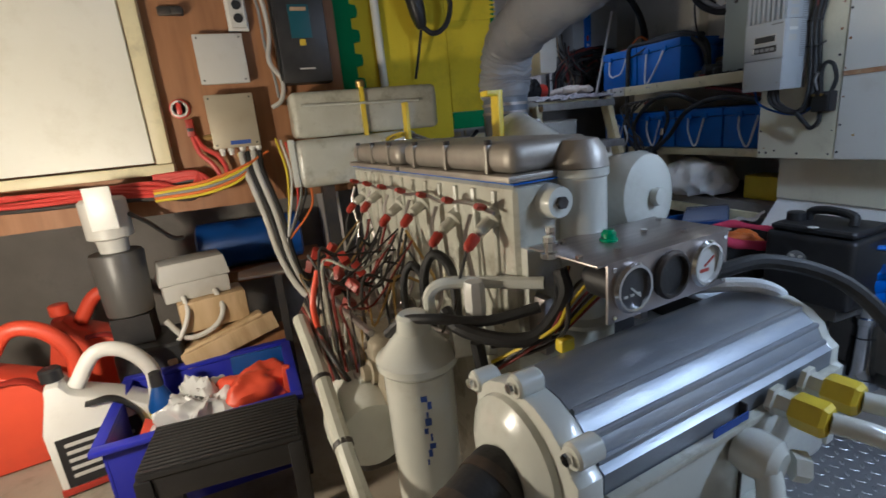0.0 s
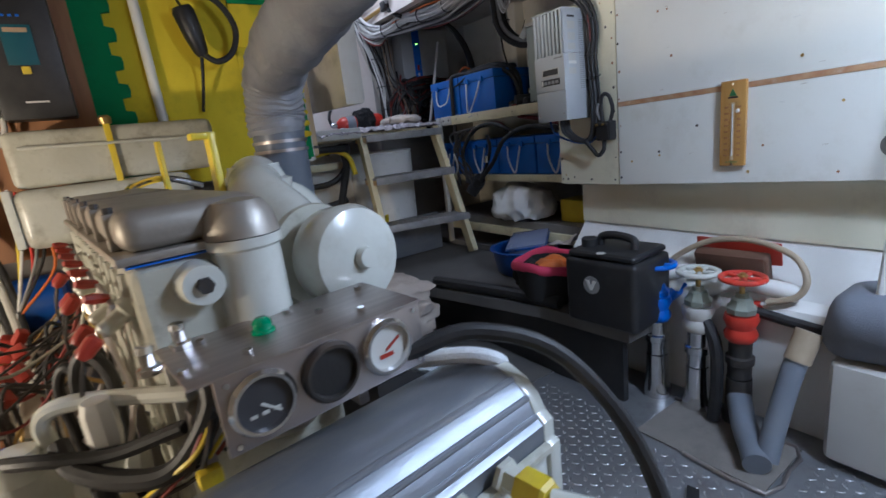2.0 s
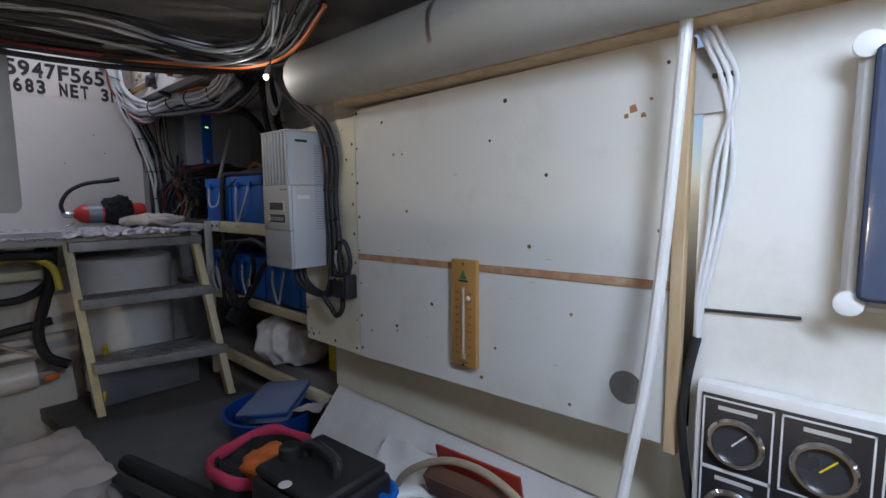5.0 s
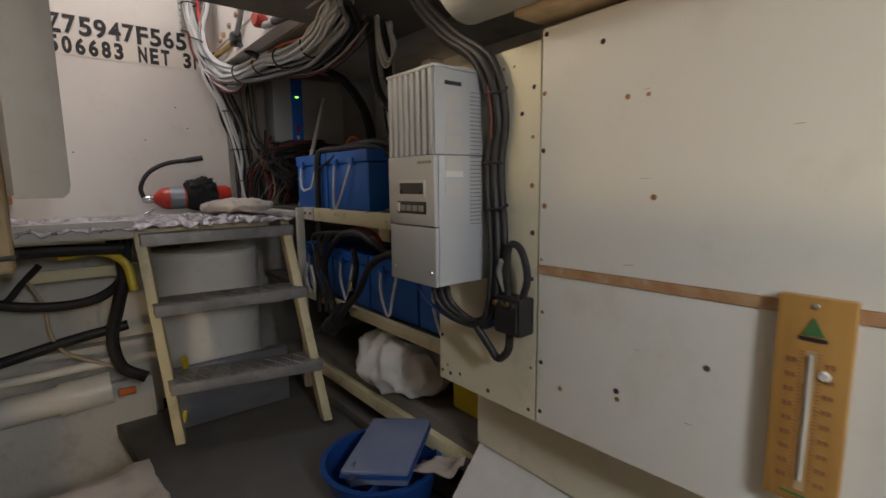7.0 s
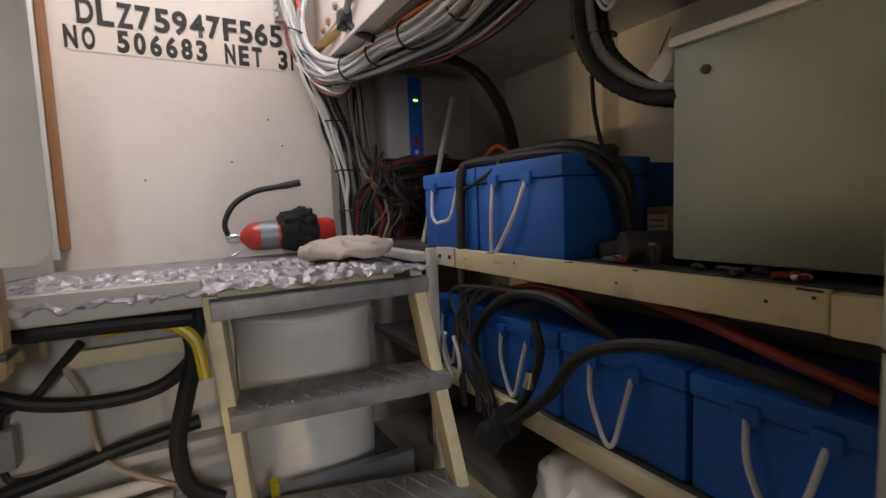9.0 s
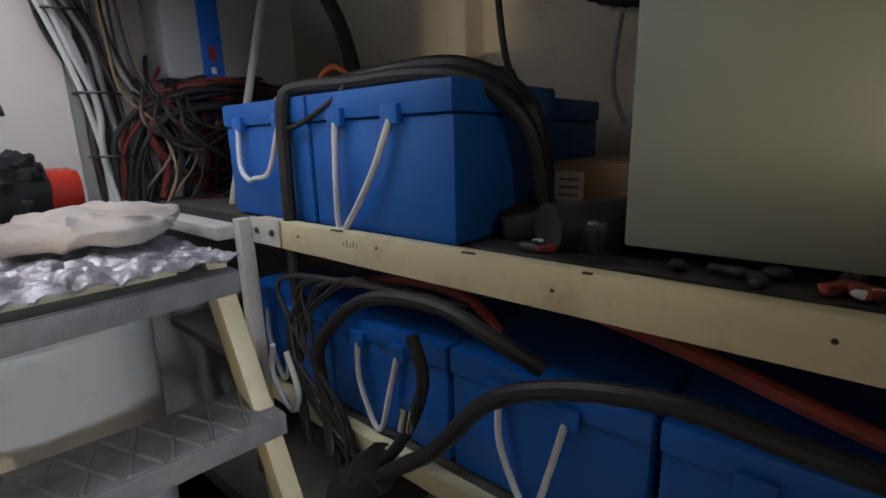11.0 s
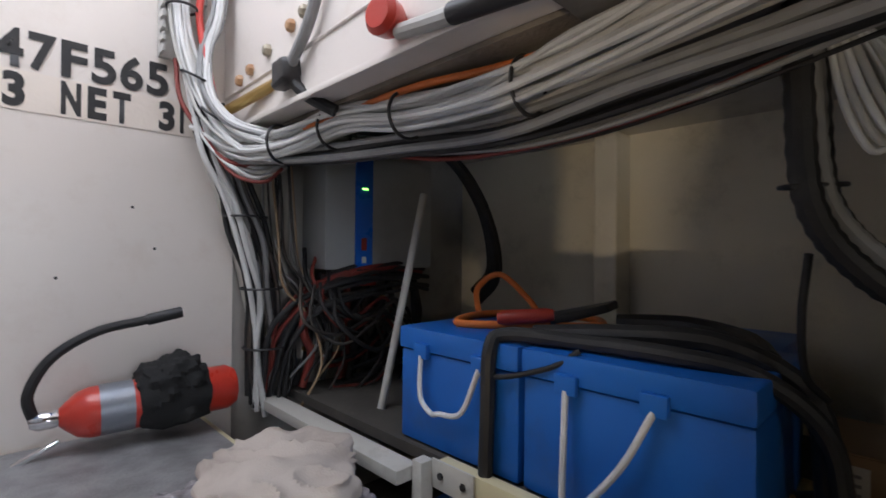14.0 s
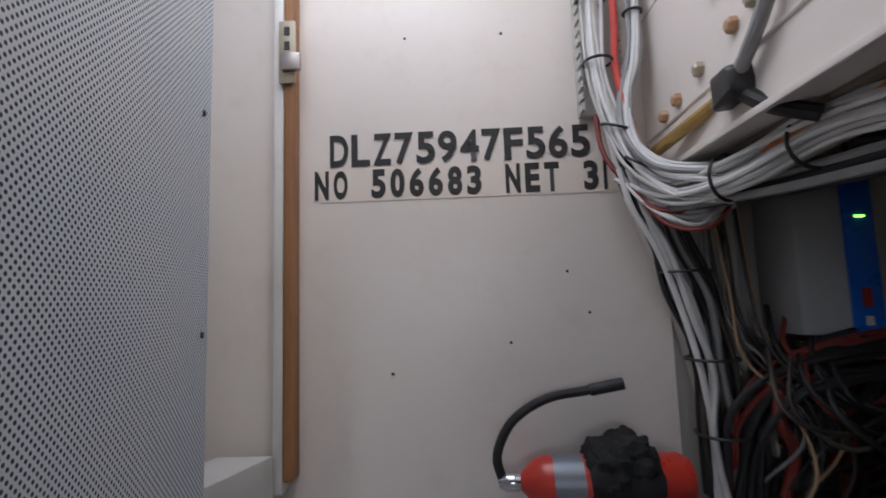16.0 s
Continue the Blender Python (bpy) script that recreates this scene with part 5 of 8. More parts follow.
t = thing("power_socket", "black double socket on a pale backplate", "socket")
part("backplate", box((-1.205, 2.115, 1.575), (-1.125, 2.14, 1.78), 0.006), WHITE_PLASTIC, t)
part("socket_plate", box((-1.19, 2.095, 1.585), (-1.13, 2.114, 1.72), 0.006), GREY_BOX, t)
for z in (1.62, 1.67):
    part("socket", lathe((-1.16, 2.0945, z), (0, -1, 0), [(0, 0.018), (0.004, 0.018), (0.004, 0.012), (0.001, 0.011), (0.001, 0)], None, 20), BLACK, t)

t = thing("bracket", "black metal hook bracket on the plywood", "bracket")
part("plate", box((-1.455, 2.12, 1.64), (-1.365, 2.139, 1.675), 0.006), IRON, t)
part("hook", box((-1.4, 2.085, 1.635), (-1.36, 2.12, 1.665), 0.006), IRON, t)

t = thing("isolator_switch", "red battery isolator switch with thick red cables", "switch")
part("base", lathe((-1.452, 2.139, 1.285), (0, -1, 0), [(0, 0.04), (0.014, 0.038), (0.016, 0.03)], None, 24), RED_PAINT, t)
part("ring", lathe((-1.452, 2.122, 1.285), (0, -1, 0), [(0, 0.034), (0.004, 0.032), (0.004, 0.026), (0.0, 0.025)], None, 24), WHITE_PLASTIC, t)
part("knob", box((-1.462, 2.1, 1.262), (-1.442, 2.122, 1.308), 0.005), RED_PAINT, t)
part("fuse_holder", box((-1.44, 2.09, 1.17), (-1.41, 2.13, 1.24), 0.006), RED, t)
part("fuse_cap", box((-1.438, 2.088, 1.19), (-1.412, 2.132, 1.205), 0.004), BLACK, t)
part("cable", tube([(-1.425, 2.11, 1.17), (-1.41, 2.1, 1.1), (-1.37, 2.09, 1.05), (-1.35, 2.09, 0.99), (-1.4, 2.09, 0.955)], 0.01), RED_CABLE, t)
part("cable", tube([(-1.415, 2.11, 1.17), (-1.39, 2.1, 1.12), (-1.34, 2.09, 1.08), (-1.32, 2.09, 1.01), (-1.36, 2.08, 0.96)], 0.01), RED_CABLE, t)

t = thing("battery_charger", "black wall-mounted battery charger with a teal label", "charger")
part("body", box((-1.025, 2.05, 1.35), (-0.815, 2.14, 1.85), 0.012), BLACK, t)
part("side_fin", box((-1.035, 2.07, 1.36), (-1.026, 2.14, 1.84), 0.003), BLACK, t)
part("label_panel", box((-0.965, 2.047, 1.53), (-0.88, 2.05, 1.66), 0.001), surface("teal_label", (0.01, 0.09, 0.12), 0.4), t, "dark teal label panel")
part("logo_bar", box((-0.955, 2.044, 1.635), (-0.89, 2.0465, 1.65), 0.001), CARDBOARD, t)
part("logo_mark", box((-0.935, 2.045, 1.5), (-0.91, 2.049, 1.525), 0.004), YELLOW, t)
for i in range(3):
    part("indicator", box((-0.95 + i * 0.02, 2.046, 1.685), (-0.94 + i * 0.02, 2.049, 1.692)), BLUE_PAINT, t)
part("bottom_label", box((-0.95, 2.047, 1.405), (-0.885, 2.0495, 1.411)), WHITE_PLASTIC, t)

t = thing("conduit_cables", "dusty grey cables clipped down the plywood", "cable")
part("cable", tube([(-1.1, 2.1, 1.78), (-1.06, 2.1, 1.7), (-1.05, 2.1, 1.56), (-1.07, 2.09, 1.45), (-1.03, 2.08, 1.37), (-1.045, 2.08, 1.29), (-1.09, 2.08, 1.26)], 0.01), GREY_BOX, t)
part("cable", tube([(-1.12, 2.11, 1.76), (-1.08, 2.11, 1.68), (-1.075, 2.11, 1.52), (-1.06, 2.1, 1.4), (-1.055, 2.09, 1.3)], 0.006), GREY_CABLE, t)

t = thing("red_cable_loom", "loom of thick red battery cables along the bulkhead", "cable")
rnd = random.Random(7)
for i in range(7):
    z = 1.005 - 0.008 * i
    a = lambda s: (rnd.random() - 0.5) * s
    part("cable", tube([(-2.95, 2.04 + a(0.04), z + 0.01), (-2.4, 2.06 + a(0.04), z + a(0.03)), (-2.05, 2.05 + a(0.04), z + a(0.03)), (-1.8, 2.05 + a(0.04), z + a(0.02)), (-1.6, 2.05 + a(0.03), z - 0.01 + a(0.03)), (-1.48, 2.05, z - 0.03 + a(0.02)), (-1.42 + 0.03 * a(2), 2.06, z - 0.02), (-1.44, 2.07, z + 0.03 + a(0.02)), (-1.6, 2.08, z + 0.02)], 0.0085), RED_CABLE if i < 6 else IRON, t)
for i in range(5):
    part("thin_cable", tube([(-1.6, 2.03, 0.93 + 0.01 * i), (-1.4, 2.0, 0.94 + 0.012 * i), (-1.25, 2.02, 0.99 + 0.01 * i), (-1.26 + 0.03 * i, 2.08, 1.08)], 0.006), (YELLOW, ORANGE, GREY_CABLE, YELLOW, ORANGE)[i], t)

t = thing("engine_loom", "dusty wrapped engine wiring looms hanging from the control box", "cable")
for i in range(4):
    part("loom", tube([(-1.25 + 0.025 * i, 2.07, 1.085), (-1.24 + 0.022 * i, 2.03, 1.0), (-1.2 + 0.022 * i, 1.95, 0.82), (-1.17 + 0.018 * i, 1.87, 0.65), (-1.12 + 0.01 * i, 1.7, 0.55), (-1.05, 1.5, 0.52)], 0.013 - 0.002 * (i % 2), ribs=0.05), (GREY_BOX, BLACK_HOSE, GREY_BOX, BLACK_HOSE)[i], t)
for i in range(6):
    part("wire", tube([(-1.1 + 0.02 * i, 2.08, 1.13 - 0.01 * i), (-1.08 + 0.015 * i, 2.0, 1.0 + 0.03 * a(1)), (-1.1 + 0.02 * i, 1.95, 0.85 + 0.1 * a(1)), (-1.13, 1.9, 0.7)], 0.005), (YELLOW, WHITE_CABLE, RED_CABLE, GREY_CABLE, IRON, ORANGE)[i], t)

# foam tiles on the forward bulkhead
def foam_tile(name, material, x0, x1, z0, z1, teeth, label, y=2.327):
    n = 17
    pts = [(x0, z0), (x1, z0)]
    if teeth:
        h = (z1 - z0) / n
        for i in range(n):
            o = 0.032 if i % 2 else 0.0
            pts += [(x1 + o, z0 + i * h + 0.003), (x1 + o * 1.12, z0 + (i + 0.5) * h), (x1 + o, z0 + (i + 1) * h - 0.003)]
    pts += [(x1, z1), (x0, z1)]
    m = Matrix(((1, 0, 0, 0), (0, 0, 1, y - 0.018), (0, 1, 0, 0), (0, 0, 0, 1)))
    return solo(name, prism(pts, 0, 0.018, None, 0, m), material, label, "foam mat", group="foam floor mats")


foam_tile("foam_mat", FOAM_G, -0.76, -0.655, 1.05, 1.99, True, "green interlocking foam mat fixed to the bulkhead", 2.305)
foam_tile("foam_mat", FOAM_Y, -0.66, -0.16, 1.05, 1.99, False, "yellow interlocking foam mat fixed to the bulkhead")
foam_tile("foam_mat", FOAM_Y, -0.158, 0.1, 1.64, 1.83, True, "short yellow foam mat beside the exhaust riser", 2.324)
foam_tile("foam_mat", FOAM_Y, -0.158, 0.1, 1.18, 1.638, True, "yellow foam mat beside the exhaust riser", 2.325)
solo("green_foam_strip", box((0.09, 2.3275, 1.1), (0.134, 2.3295, 1.83)), FOAM_G, "green foam mat edge behind the yellow teeth", "foam mat", group="foam floor mats")
solo("green_foam_strip", box((-0.158, 2.306, 1.09), (0.112, 2.326, 1.178), 0.002), FOAM_G, "green foam mat strip below the yellow mat", "foam mat", group="foam floor mats")
solo("green_foam_strip", box((-0.158, 2.306, 1.832), (0.139, 2.326, 1.99), 0.002), FOAM_G, "green foam mat strip under the deck", "foam mat", group="foam floor mats")
solo("corner_strip", box((-0.79, 2.285, 1.3), (-0.765, 2.33, 1.99), 0.003), WHITE_PLASTIC, "white plastic edge strip beside the foam", "trim")
solo("white_conduit", rod((-0.525, 2.285, 1.22), (-0.535, 2.29, 1.96), 0.02, seg=16), WHITE_PANEL, "white plastic conduit in front of the foam mats", "conduit")
t = thing("hand_tool", "black cordless tool hanging with a coiled lead", "tool")
part("body", lathe((-0.37, 2.2, 1.78), (0.25, 0.1, -1), [(0, 0.035), (0.02, 0.045), (0.12, 0.04), (0.18, 0.03), (0.2, 0.02)], None, 20), BLACK, t)
part("hook", rod((-0.37, 2.2, 1.78), (-0.37, 2.31, 1.85), 0.006, seg=8), IRON, t)
part("lead", tube([(-0.33, 2.21, 1.6), (-0.27, 2.2, 1.56), (-0.2, 2.2, 1.6), (-0.17, 2.2, 1.7), (-0.22, 2.2, 1.8), (-0.3, 2.21, 1.85)], 0.013), BLACK_HOSE, t)
part("lead", tube([(-0.33, 2.21, 1.58), (-0.34, 2.25, 1.48), (-0.36, 2.28, 1.36)], 0.007), BLACK_HOSE, t)

# ---- things on the plywood floor ----
def stool():
    t = thing("step_stool", "black plastic step stool with a ribbed top", "stool", pose(-1.42, 1.245, 0, 0, 0, -3))
    part("top", box((-0.215, -0.115, 0.272), (0.215, 0.115, 0.293), 0.008), BLACK, t)
    for i in range(13):
        y = -0.108 + i * 0.018
        part("rib", box((-0.21, y - 0.0055, 0.2932), (0.21, y + 0.0055, 0.3), 0.002), BLACK, t)
    for x in (-0.2, 0.2):
        for y in (-0.1, 0.1):
            part("leg", box((x - 0.022, y - 0.018, 0.0), (x + 0.022, y + 0.018, 0.272), 0.006), BLACK, t)
        part("side_panel", box((x - 0.01, -0.085, 0.12), (x + 0.01, 0.085, 0.27), 0.003), BLACK, t)
    part("apron", box((-0.18, -0.11, 0.2), (0.18, -0.1, 0.271), 0.003), BLACK, t)
    return t


stool()


def crate():
    t = thing("storage_crate", "blue plastic storage crate full of bottles and bags", "crate", pose(-1.5, 1.6, 0, 0, 0, 2))
    bm = bmesh.new()
    for lo, hi in (((-0.26, -0.21, 0.004), (0.26, 0.21, 0.012)), ((-0.285, -0.235, 0.01), (-0.275, 0.235, 0.27)), ((0.275, -0.235, 0.01), (0.285, 0.235, 0.27)), ((-0.275, -0.235, 0.01), (0.275, -0.225, 0.27)), ((-0.275, 0.225, 0.01), (0.275, 0.235, 0.27))):
        box(lo, hi, 0.003, bm)
    part("tub", bm, BLUE_CRATE, t)
    rim = bmesh.new()
    for lo, hi in (((-0.31, -0.26, 0.272), (0.31, -0.222, 0.29)), ((-0.31, 0.222, 0.272), (0.31, 0.26, 0.29)), ((-0.31, -0.222, 0.272), (-0.272, 0.222, 0.29)), ((0.272, -0.222, 0.272), (0.31, 0.222, 0.29))):
        box(lo, hi, 0.005, rim)
    part("rim", rim, BLUE_CRATE, t)
    return t


crate()
t = thing("oil_bottle", "dark blue oil bottle with black cap in the crate", "bottle", pose(-1.66, 1.63, 0.05))
part("body", lathe((0, 0, 0), (0, 0, 1), [(0, 0.04), (0.01, 0.045), (0.2, 0.045), (0.24, 0.03), (0.27, 0.018)], None, 20), BLUE_TUB, t)
part("cap", lathe((0, 0, 0.271), (0, 0, 1), [(0, 0.022), (0.05, 0.02), (0.055, 0.0)], None, 16), BLACK, t)
part("label", lathe((0, 0, 0.12), (0, 0, 1), [(0, 0.0458), (0.06, 0.0458)], None, 20), YELLOW, t)
solo("plastic_bag", soft((-0.17, -0.09, 0), (0.17, 0.1, 0.13), 22, 2.4, 0.05, 15, 4.0, 0.03), CLEAR_BAG, "crumpled clear plastic bag in the crate", "bag", pose(-1.5, 1.58, 0.14, 0, 15, 30))
solo("red_bag", soft((-0.11, -0.09, 0), (0.11, 0.09, 0.15), 14, 3.0, 0.03, 12, 9.0, 0.012), RED_CAN, "red plastic package in the crate", "package", pose(-1.35, 1.62, 0.14, 0, 0, 20))
solo("red_tool", lumpy(box((-0.05, -0.07, 0), (0.05, 0.07, 0.1), 0.02, None, 3), 0.03, 13, 2), RED_CAN, "red plastic tool handle in the crate", "tool", pose(-1.7, 1.5, 0.13, 0, 20, 0))
solo("red_clamp", box((-0.014, -0.014, 0), (0.014, 0.014, 0.2), 0.008, None, 3), RED_CAN, "thin red clamp standing in the crate", "tool", pose(-1.245, 1.58, 0.1, 0, 6, 0))
solo("blue_tray", box((-0.1, -0.008, 0), (0.1, 0.008, 0.2), 0.006, None, 3), BLUE_TUB, "dark blue plastic tray standing in the crate", "tray", pose(-1.33, 1.75, 0.1, -8, 0, 0))


def jug(name, label, m, material, cap, s=1.0, panel=None):
    t = thing(name, label, "canister", m)
    out = [(-0.15, 0.0), (0.15, 0.0), (0.155, 0.2), (0.13, 0.22), (0.06, 0.27), (-0.02, 0.31), (-0.06, 0.33), (-0.08, 0.37), (-0.12, 0.37), (-0.125, 0.33), (-0.155, 0.22)]
    bm = prism([(x * s, z * s) for x, z in out], -0.065 * s, 0.065 * s, None, 0.016 * s)
    bm.transform(Matrix(((1, 0, 0, 0), (0, 0, 1, 0), (0, 1, 0, 0), (0, 0, 0, 1))))
    part("body", bm, material, t)
    part("handle", tube([(-0.05 * s, 0, 0.33 * s), (0.02 * s, 0, 0.42 * s), (0.1 * s, 0, 0.4 * s), (0.155 * s, 0, 0.31 * s), (0.15 * s, 0, 0.2 * s)], 0.024 * s, seg=14), material, t)
    part("handle_recess", tube([(-0.03 * s, -0.067 * s, 0.29 * s), (0.04 * s, -0.068 * s, 0.28 * s), (0.09 * s, -0.068 * s, 0.22 * s), (0.1 * s, -0.067 * s, 0.16 * s)], 0.022 * s, flat=0.3), BLACK if panel else RED, t)
    part("cap", lathe((-0.1 * s, 0, 0.371 * s), (0, 0, 1), [(0, 0.03 * s), (0.035 * s, 0.03 * s), (0.04 * s, 0.024 * s), (0.04 * s, 0)], None, 18), cap, t)
    if panel:
        lab = part("label", box((-0.13 * s, -0.0675 * s, 0.03 * s), (0.1 * s, -0.066 * s, 0.2 * s), 0.0), BLACK, t, "dark printed label")
        for i in range(5):
            part("text_line", box((-0.11 * s, -0.069 * s, (0.06 + i * 0.027) * s), ((0.02 + 0.05 * (i % 2)) * s, -0.0676 * s, (0.072 + i * 0.027) * s)), GREY_BOX, lab)
        part("base_band", box((-0.152 * s, -0.068 * s, 0.004 * s), (0.152 * s, 0.068 * s, 0.028 * s), 0.004), RED, t)
    return t


jug("oil_jug", "white plastic oil jug with a dark label and black cap", pose(-1.86, 1.7, 0.0, 0, 0, 12), WHITE_PLASTIC, BLACK, 1.1, True)
jug("fuel_can", "red plastic fuel can with a dark cap standing on the floor", pose(-2.2, 1.95, 0.0, 0, 0, 10), RED_CAN, GREY_BOX, 1.25)
jug("fuel_can", "round-shouldered red fuel can behind the white jug", pose(-2.0, 2.3, 0.0, 0, 0, 5), RED_CAN, RED_CAN, 1.25)

t = thing("water_separator", "dark grey canister with a white top hanging on the recess wall", "canister", pose(-1.77, 1.98, 0.5))
part("bowl", lathe((0, 0, 0), (0, 0, 1), [(0, 0.07), (0.01, 0.085), (0.25, 0.095), (0.26, 0.09)], None, 28), surface("dark_bowl", (0.09, 0.085, 0.08), 0.4), t)
part("head", lathe((0, 0, 0.262), (0, 0, 1), [(0, 0.05), (0.05, 0.055), (0.06, 0.08), (0.2, 0.08), (0.21, 0.07), (0.21, 0)], None, 26), GREY_BOX, t, "pale filter head")
part("bracket", box((-0.03, -0.095, 0.36), (0.06, -0.082, 0.52), 0.004), WHITE_PLASTIC, t)
part("handle", tube([(0.05, 0.0, 0.42), (0.13, 0.0, 0.36), (0.2, 0.02, 0.28), (0.24, 0.03, 0.27)], 0.02, flat=0.4), BLACK, t)
part("stand", box((-0.07, -0.06, -0.5), (0.07, 0.06, 0.0)), BLACK, t)
solo("battery_box", box((-0.2, -0.15, 0), (0.2, 0.15, 0.3), 0.02), BLACK, "black plastic battery box in the recess", "box", pose(-1.6, 2.2, 0.0))
solo("black_case", lumpy(box((-0.12, -0.1, 0), (0.12, 0.1, 0.22), 0.02, None, 3), 0.01, 10), BLACK, "black plastic case on the floor", "case", pose(-1.72, 1.95, 0.16))
solo("case_stand", box((-0.12, -0.1, 0), (0.12, 0.1, 0.155), 0.01), IRON, "dark block under the black case", "block", pose(-1.72, 1.95, 0.0))

t = thing("pump_controller", "grey metal control box with a hood on timber blocks", "controller", pose(-1.53, 2.02, 0.52, 0, 0, 14))
part("body", box((-0.125, -0.07, 0), (0.125, 0.07, 0.075), 0.006), GREY_BOX, t)
part("hood", prism([(-0.135, 0.0), (0.135, 0.0), (0.12, 0.085), (-0.12, 0.085)], -0.075, 0.075, None, 0.004, Matrix(((1, 0, 0, 0), (0, 0, 1, 0), (0, 1, 0, 0.076), (0, 0, 0, 1)))), GREY_BOX, t)
part("lead", tube([(0.06, -0.072, 0.02), (0.07, -0.12, -0.06), (0.02, -0.14, -0.12), (-0.08, -0.12, -0.14), (-0.14, -0.08, -0.06)], 0.011), GREY_BOX, t)
part("lead", tube([(-0.06, -0.072, 0.02), (-0.06, -0.12, -0.04), (-0.1, -0.13, -0.12), (-0.12, -0.1, -0.15)], 0.009), WHITE_PLASTIC, t)
solo("timber_block", box((-0.13, -0.08, 0), (0.13, 0.08, 0.13), 0.01), PINE, "pale timber block under the control box", "timber", pose(-1.48, 2.0, 0.388, 0, 0, 12))
solo("timber_stack", box((-0.1, -0.07, 0), (0.1, 0.07, 0.386), 0.01), PLY, "dark timber support block in the recess", "timber", pose(-1.48, 2.02, 0.0, 0, 0, 12))
solo("timber_offcut", lumpy(box((-0.2, -0.05, 0), (0.2, 0.05, 0.1), 0.02, None, 3), 0.012, 8), PINE, "curved pale timber offcut lying on the floor", "timber", pose(-1.46, 1.93, 0.27, 0, -14, 10))
solo("timber_plank", box((-0.19, -0.012, 0), (0.19, 0.012, 0.075), 0.003), PINE, "pale pine plank leaning behind the crate", "timber", pose(-1.41, 1.86, 0.3, 0, -14, 8))
solo("timber_bearer", box((-0.24, -0.06, 0), (0.24, 0.06, 0.31), 0.01), PLY, "dark timber bearer behind the crate", "timber", pose(-1.44, 1.95, 0.0, 0, 0, 8))
solo("blue_drum", lathe((0, 0, 0), (1, 0, 0), [(0, 0.1), (0.01, 0.12), (0.5, 0.12), (0.51, 0.1)], None, 28), BLUE_TUB, "dark blue plastic drum lying in the recess", "drum", pose(-1.55, 2.5, 0.62))
solo("drum_shelf", box((-1.65, 2.36, 0.44), (-0.95, 2.7, 0.498)), PLY, "dark shelf board under the blue drum", "shelf")
solo("steel_bracket", prism([(-0.16, -0.03), (0.16, -0.06), (0.18, 0.04), (0.0, 0.07), (-0.14, 0.03)], 0, 0.012, None, 0.002), STEEL, "worn steel engine bracket plate", "bracket", pose(-1.2, 1.85, 0.6, 10, 5, 20))
solo("bracket_post", box((-1.21, 1.84, 0.0), (-1.18, 1.87, 0.6)), IRON, "dark steel post carrying the bracket plate", "post")
t = thing("work_light", "black work lamp standing on the floor, switched on", "lamp", pose(-2.05, 0.8, 0.0))
part("stand", rod((0, 0, 0), (0, 0, 0.78), 0.012, seg=10), BLACK, t)
part("base", box((-0.1, -0.08, 0.0), (0.1, 0.08, 0.02), 0.005), BLACK, t)
part("head", lathe((-0.07, 0.03, 0.85), (-1, 0.0, 0), [(0, 0.05), (0.03, 0.07), (0.05, 0.07)], None, 20), BLACK, t)
part("cord", tube([(0.1, 0.0, 0.01), (0.25, 0.05, 0.01), (0.4, 0.0, 0.008), (0.5, 0.1, 0.008)], 0.005), BLACK_HOSE, t)
solo("wood_shavings", lumpy(cloth(16, 12, 0.3, 0.2, 0.06, 14, 2.0), 0.02, 20), CARDBOARD, "loose pale wood shavings on the dirty floor", "shavings", pose(-1.95, 1.2, 0.025), kind="stuff")


# ---- lettering ----
def lettering(name, text, x0, x1, z0, z1, y, material, parent, bold=0.0):
    """Flat letters on a wall that faces -y, set to the given width and height."""
    c = bpy.data.curves.new(name, "FONT")
    c.body, c.offset, c.resolution_u = text, bold, 4
    tmp = bpy.data.objects.new(name, c)
    scene.collection.objects.link(tmp)
    bpy.context.view_layer.update()
    me = bpy.data.meshes.new_from_object(tmp.evaluated_get(bpy.context.evaluated_depsgraph_get()))
    bpy.data.objects.remove(tmp)
    xs, ys = [v.co.x for v in me.vertices], [v.co.y for v in me.vertices]
    a, b, lo, hi = min(xs), max(xs), min(ys), max(ys)
    for v in me.vertices:
        v.co = Vector((x0 + (v.co.x - a) / (b - a) * (x1 - x0), y, z0 + (v.co.y - lo) / (hi - lo) * (z1 - z0)))
    me.materials.clear()
    me.materials.append(material)
    ob = new(name, me)
    ob.parent = parent
    return ob


sign = thing("registration_lettering", "black stencilled registration numbers painted on the white bulkhead", "lettering")
for text, x0, pitch, width, z0, z1, bold in (("DLZ75947F565", 0.243, 0.0577, 0.05, 2.06, 2.147, 0.03), ("NO 506683 NET 31", 0.202, 0.0503, 0.038, 1.972, 2.05, 0.045)):
    for i, ch in enumerate(text):
        if ch != " ":
            w = width * (0.25 if ch == "1" else 1)
            lettering("letter", ch, x0 + i * pitch, x0 + i * pitch + w, z0, z1, 3.3975, INK, sign, bold)
part("backing_strip", box((0.215, 3.3984, 1.966), (1.0, 3.3992, 2.055)), surface("yellowed_paint", (0.79, 0.71, 0.63), 0.36, alt=(0.74, 0.66, 0.57), scale=4), sign, "yellowed painted strip")
for x, z in ((0.45, 2.41), (0.71, 2.41), (0.85, 1.765), (0.7, 1.59), (0.4, 1.52), (0.9, 1.66)):
    solo("wall_screw", bolt((x, 3.4, z), (0, -1, 0), 0.004, 0.002), IRON, "small dark screw head in the bulkhead", "screw", group="bulkhead screws")

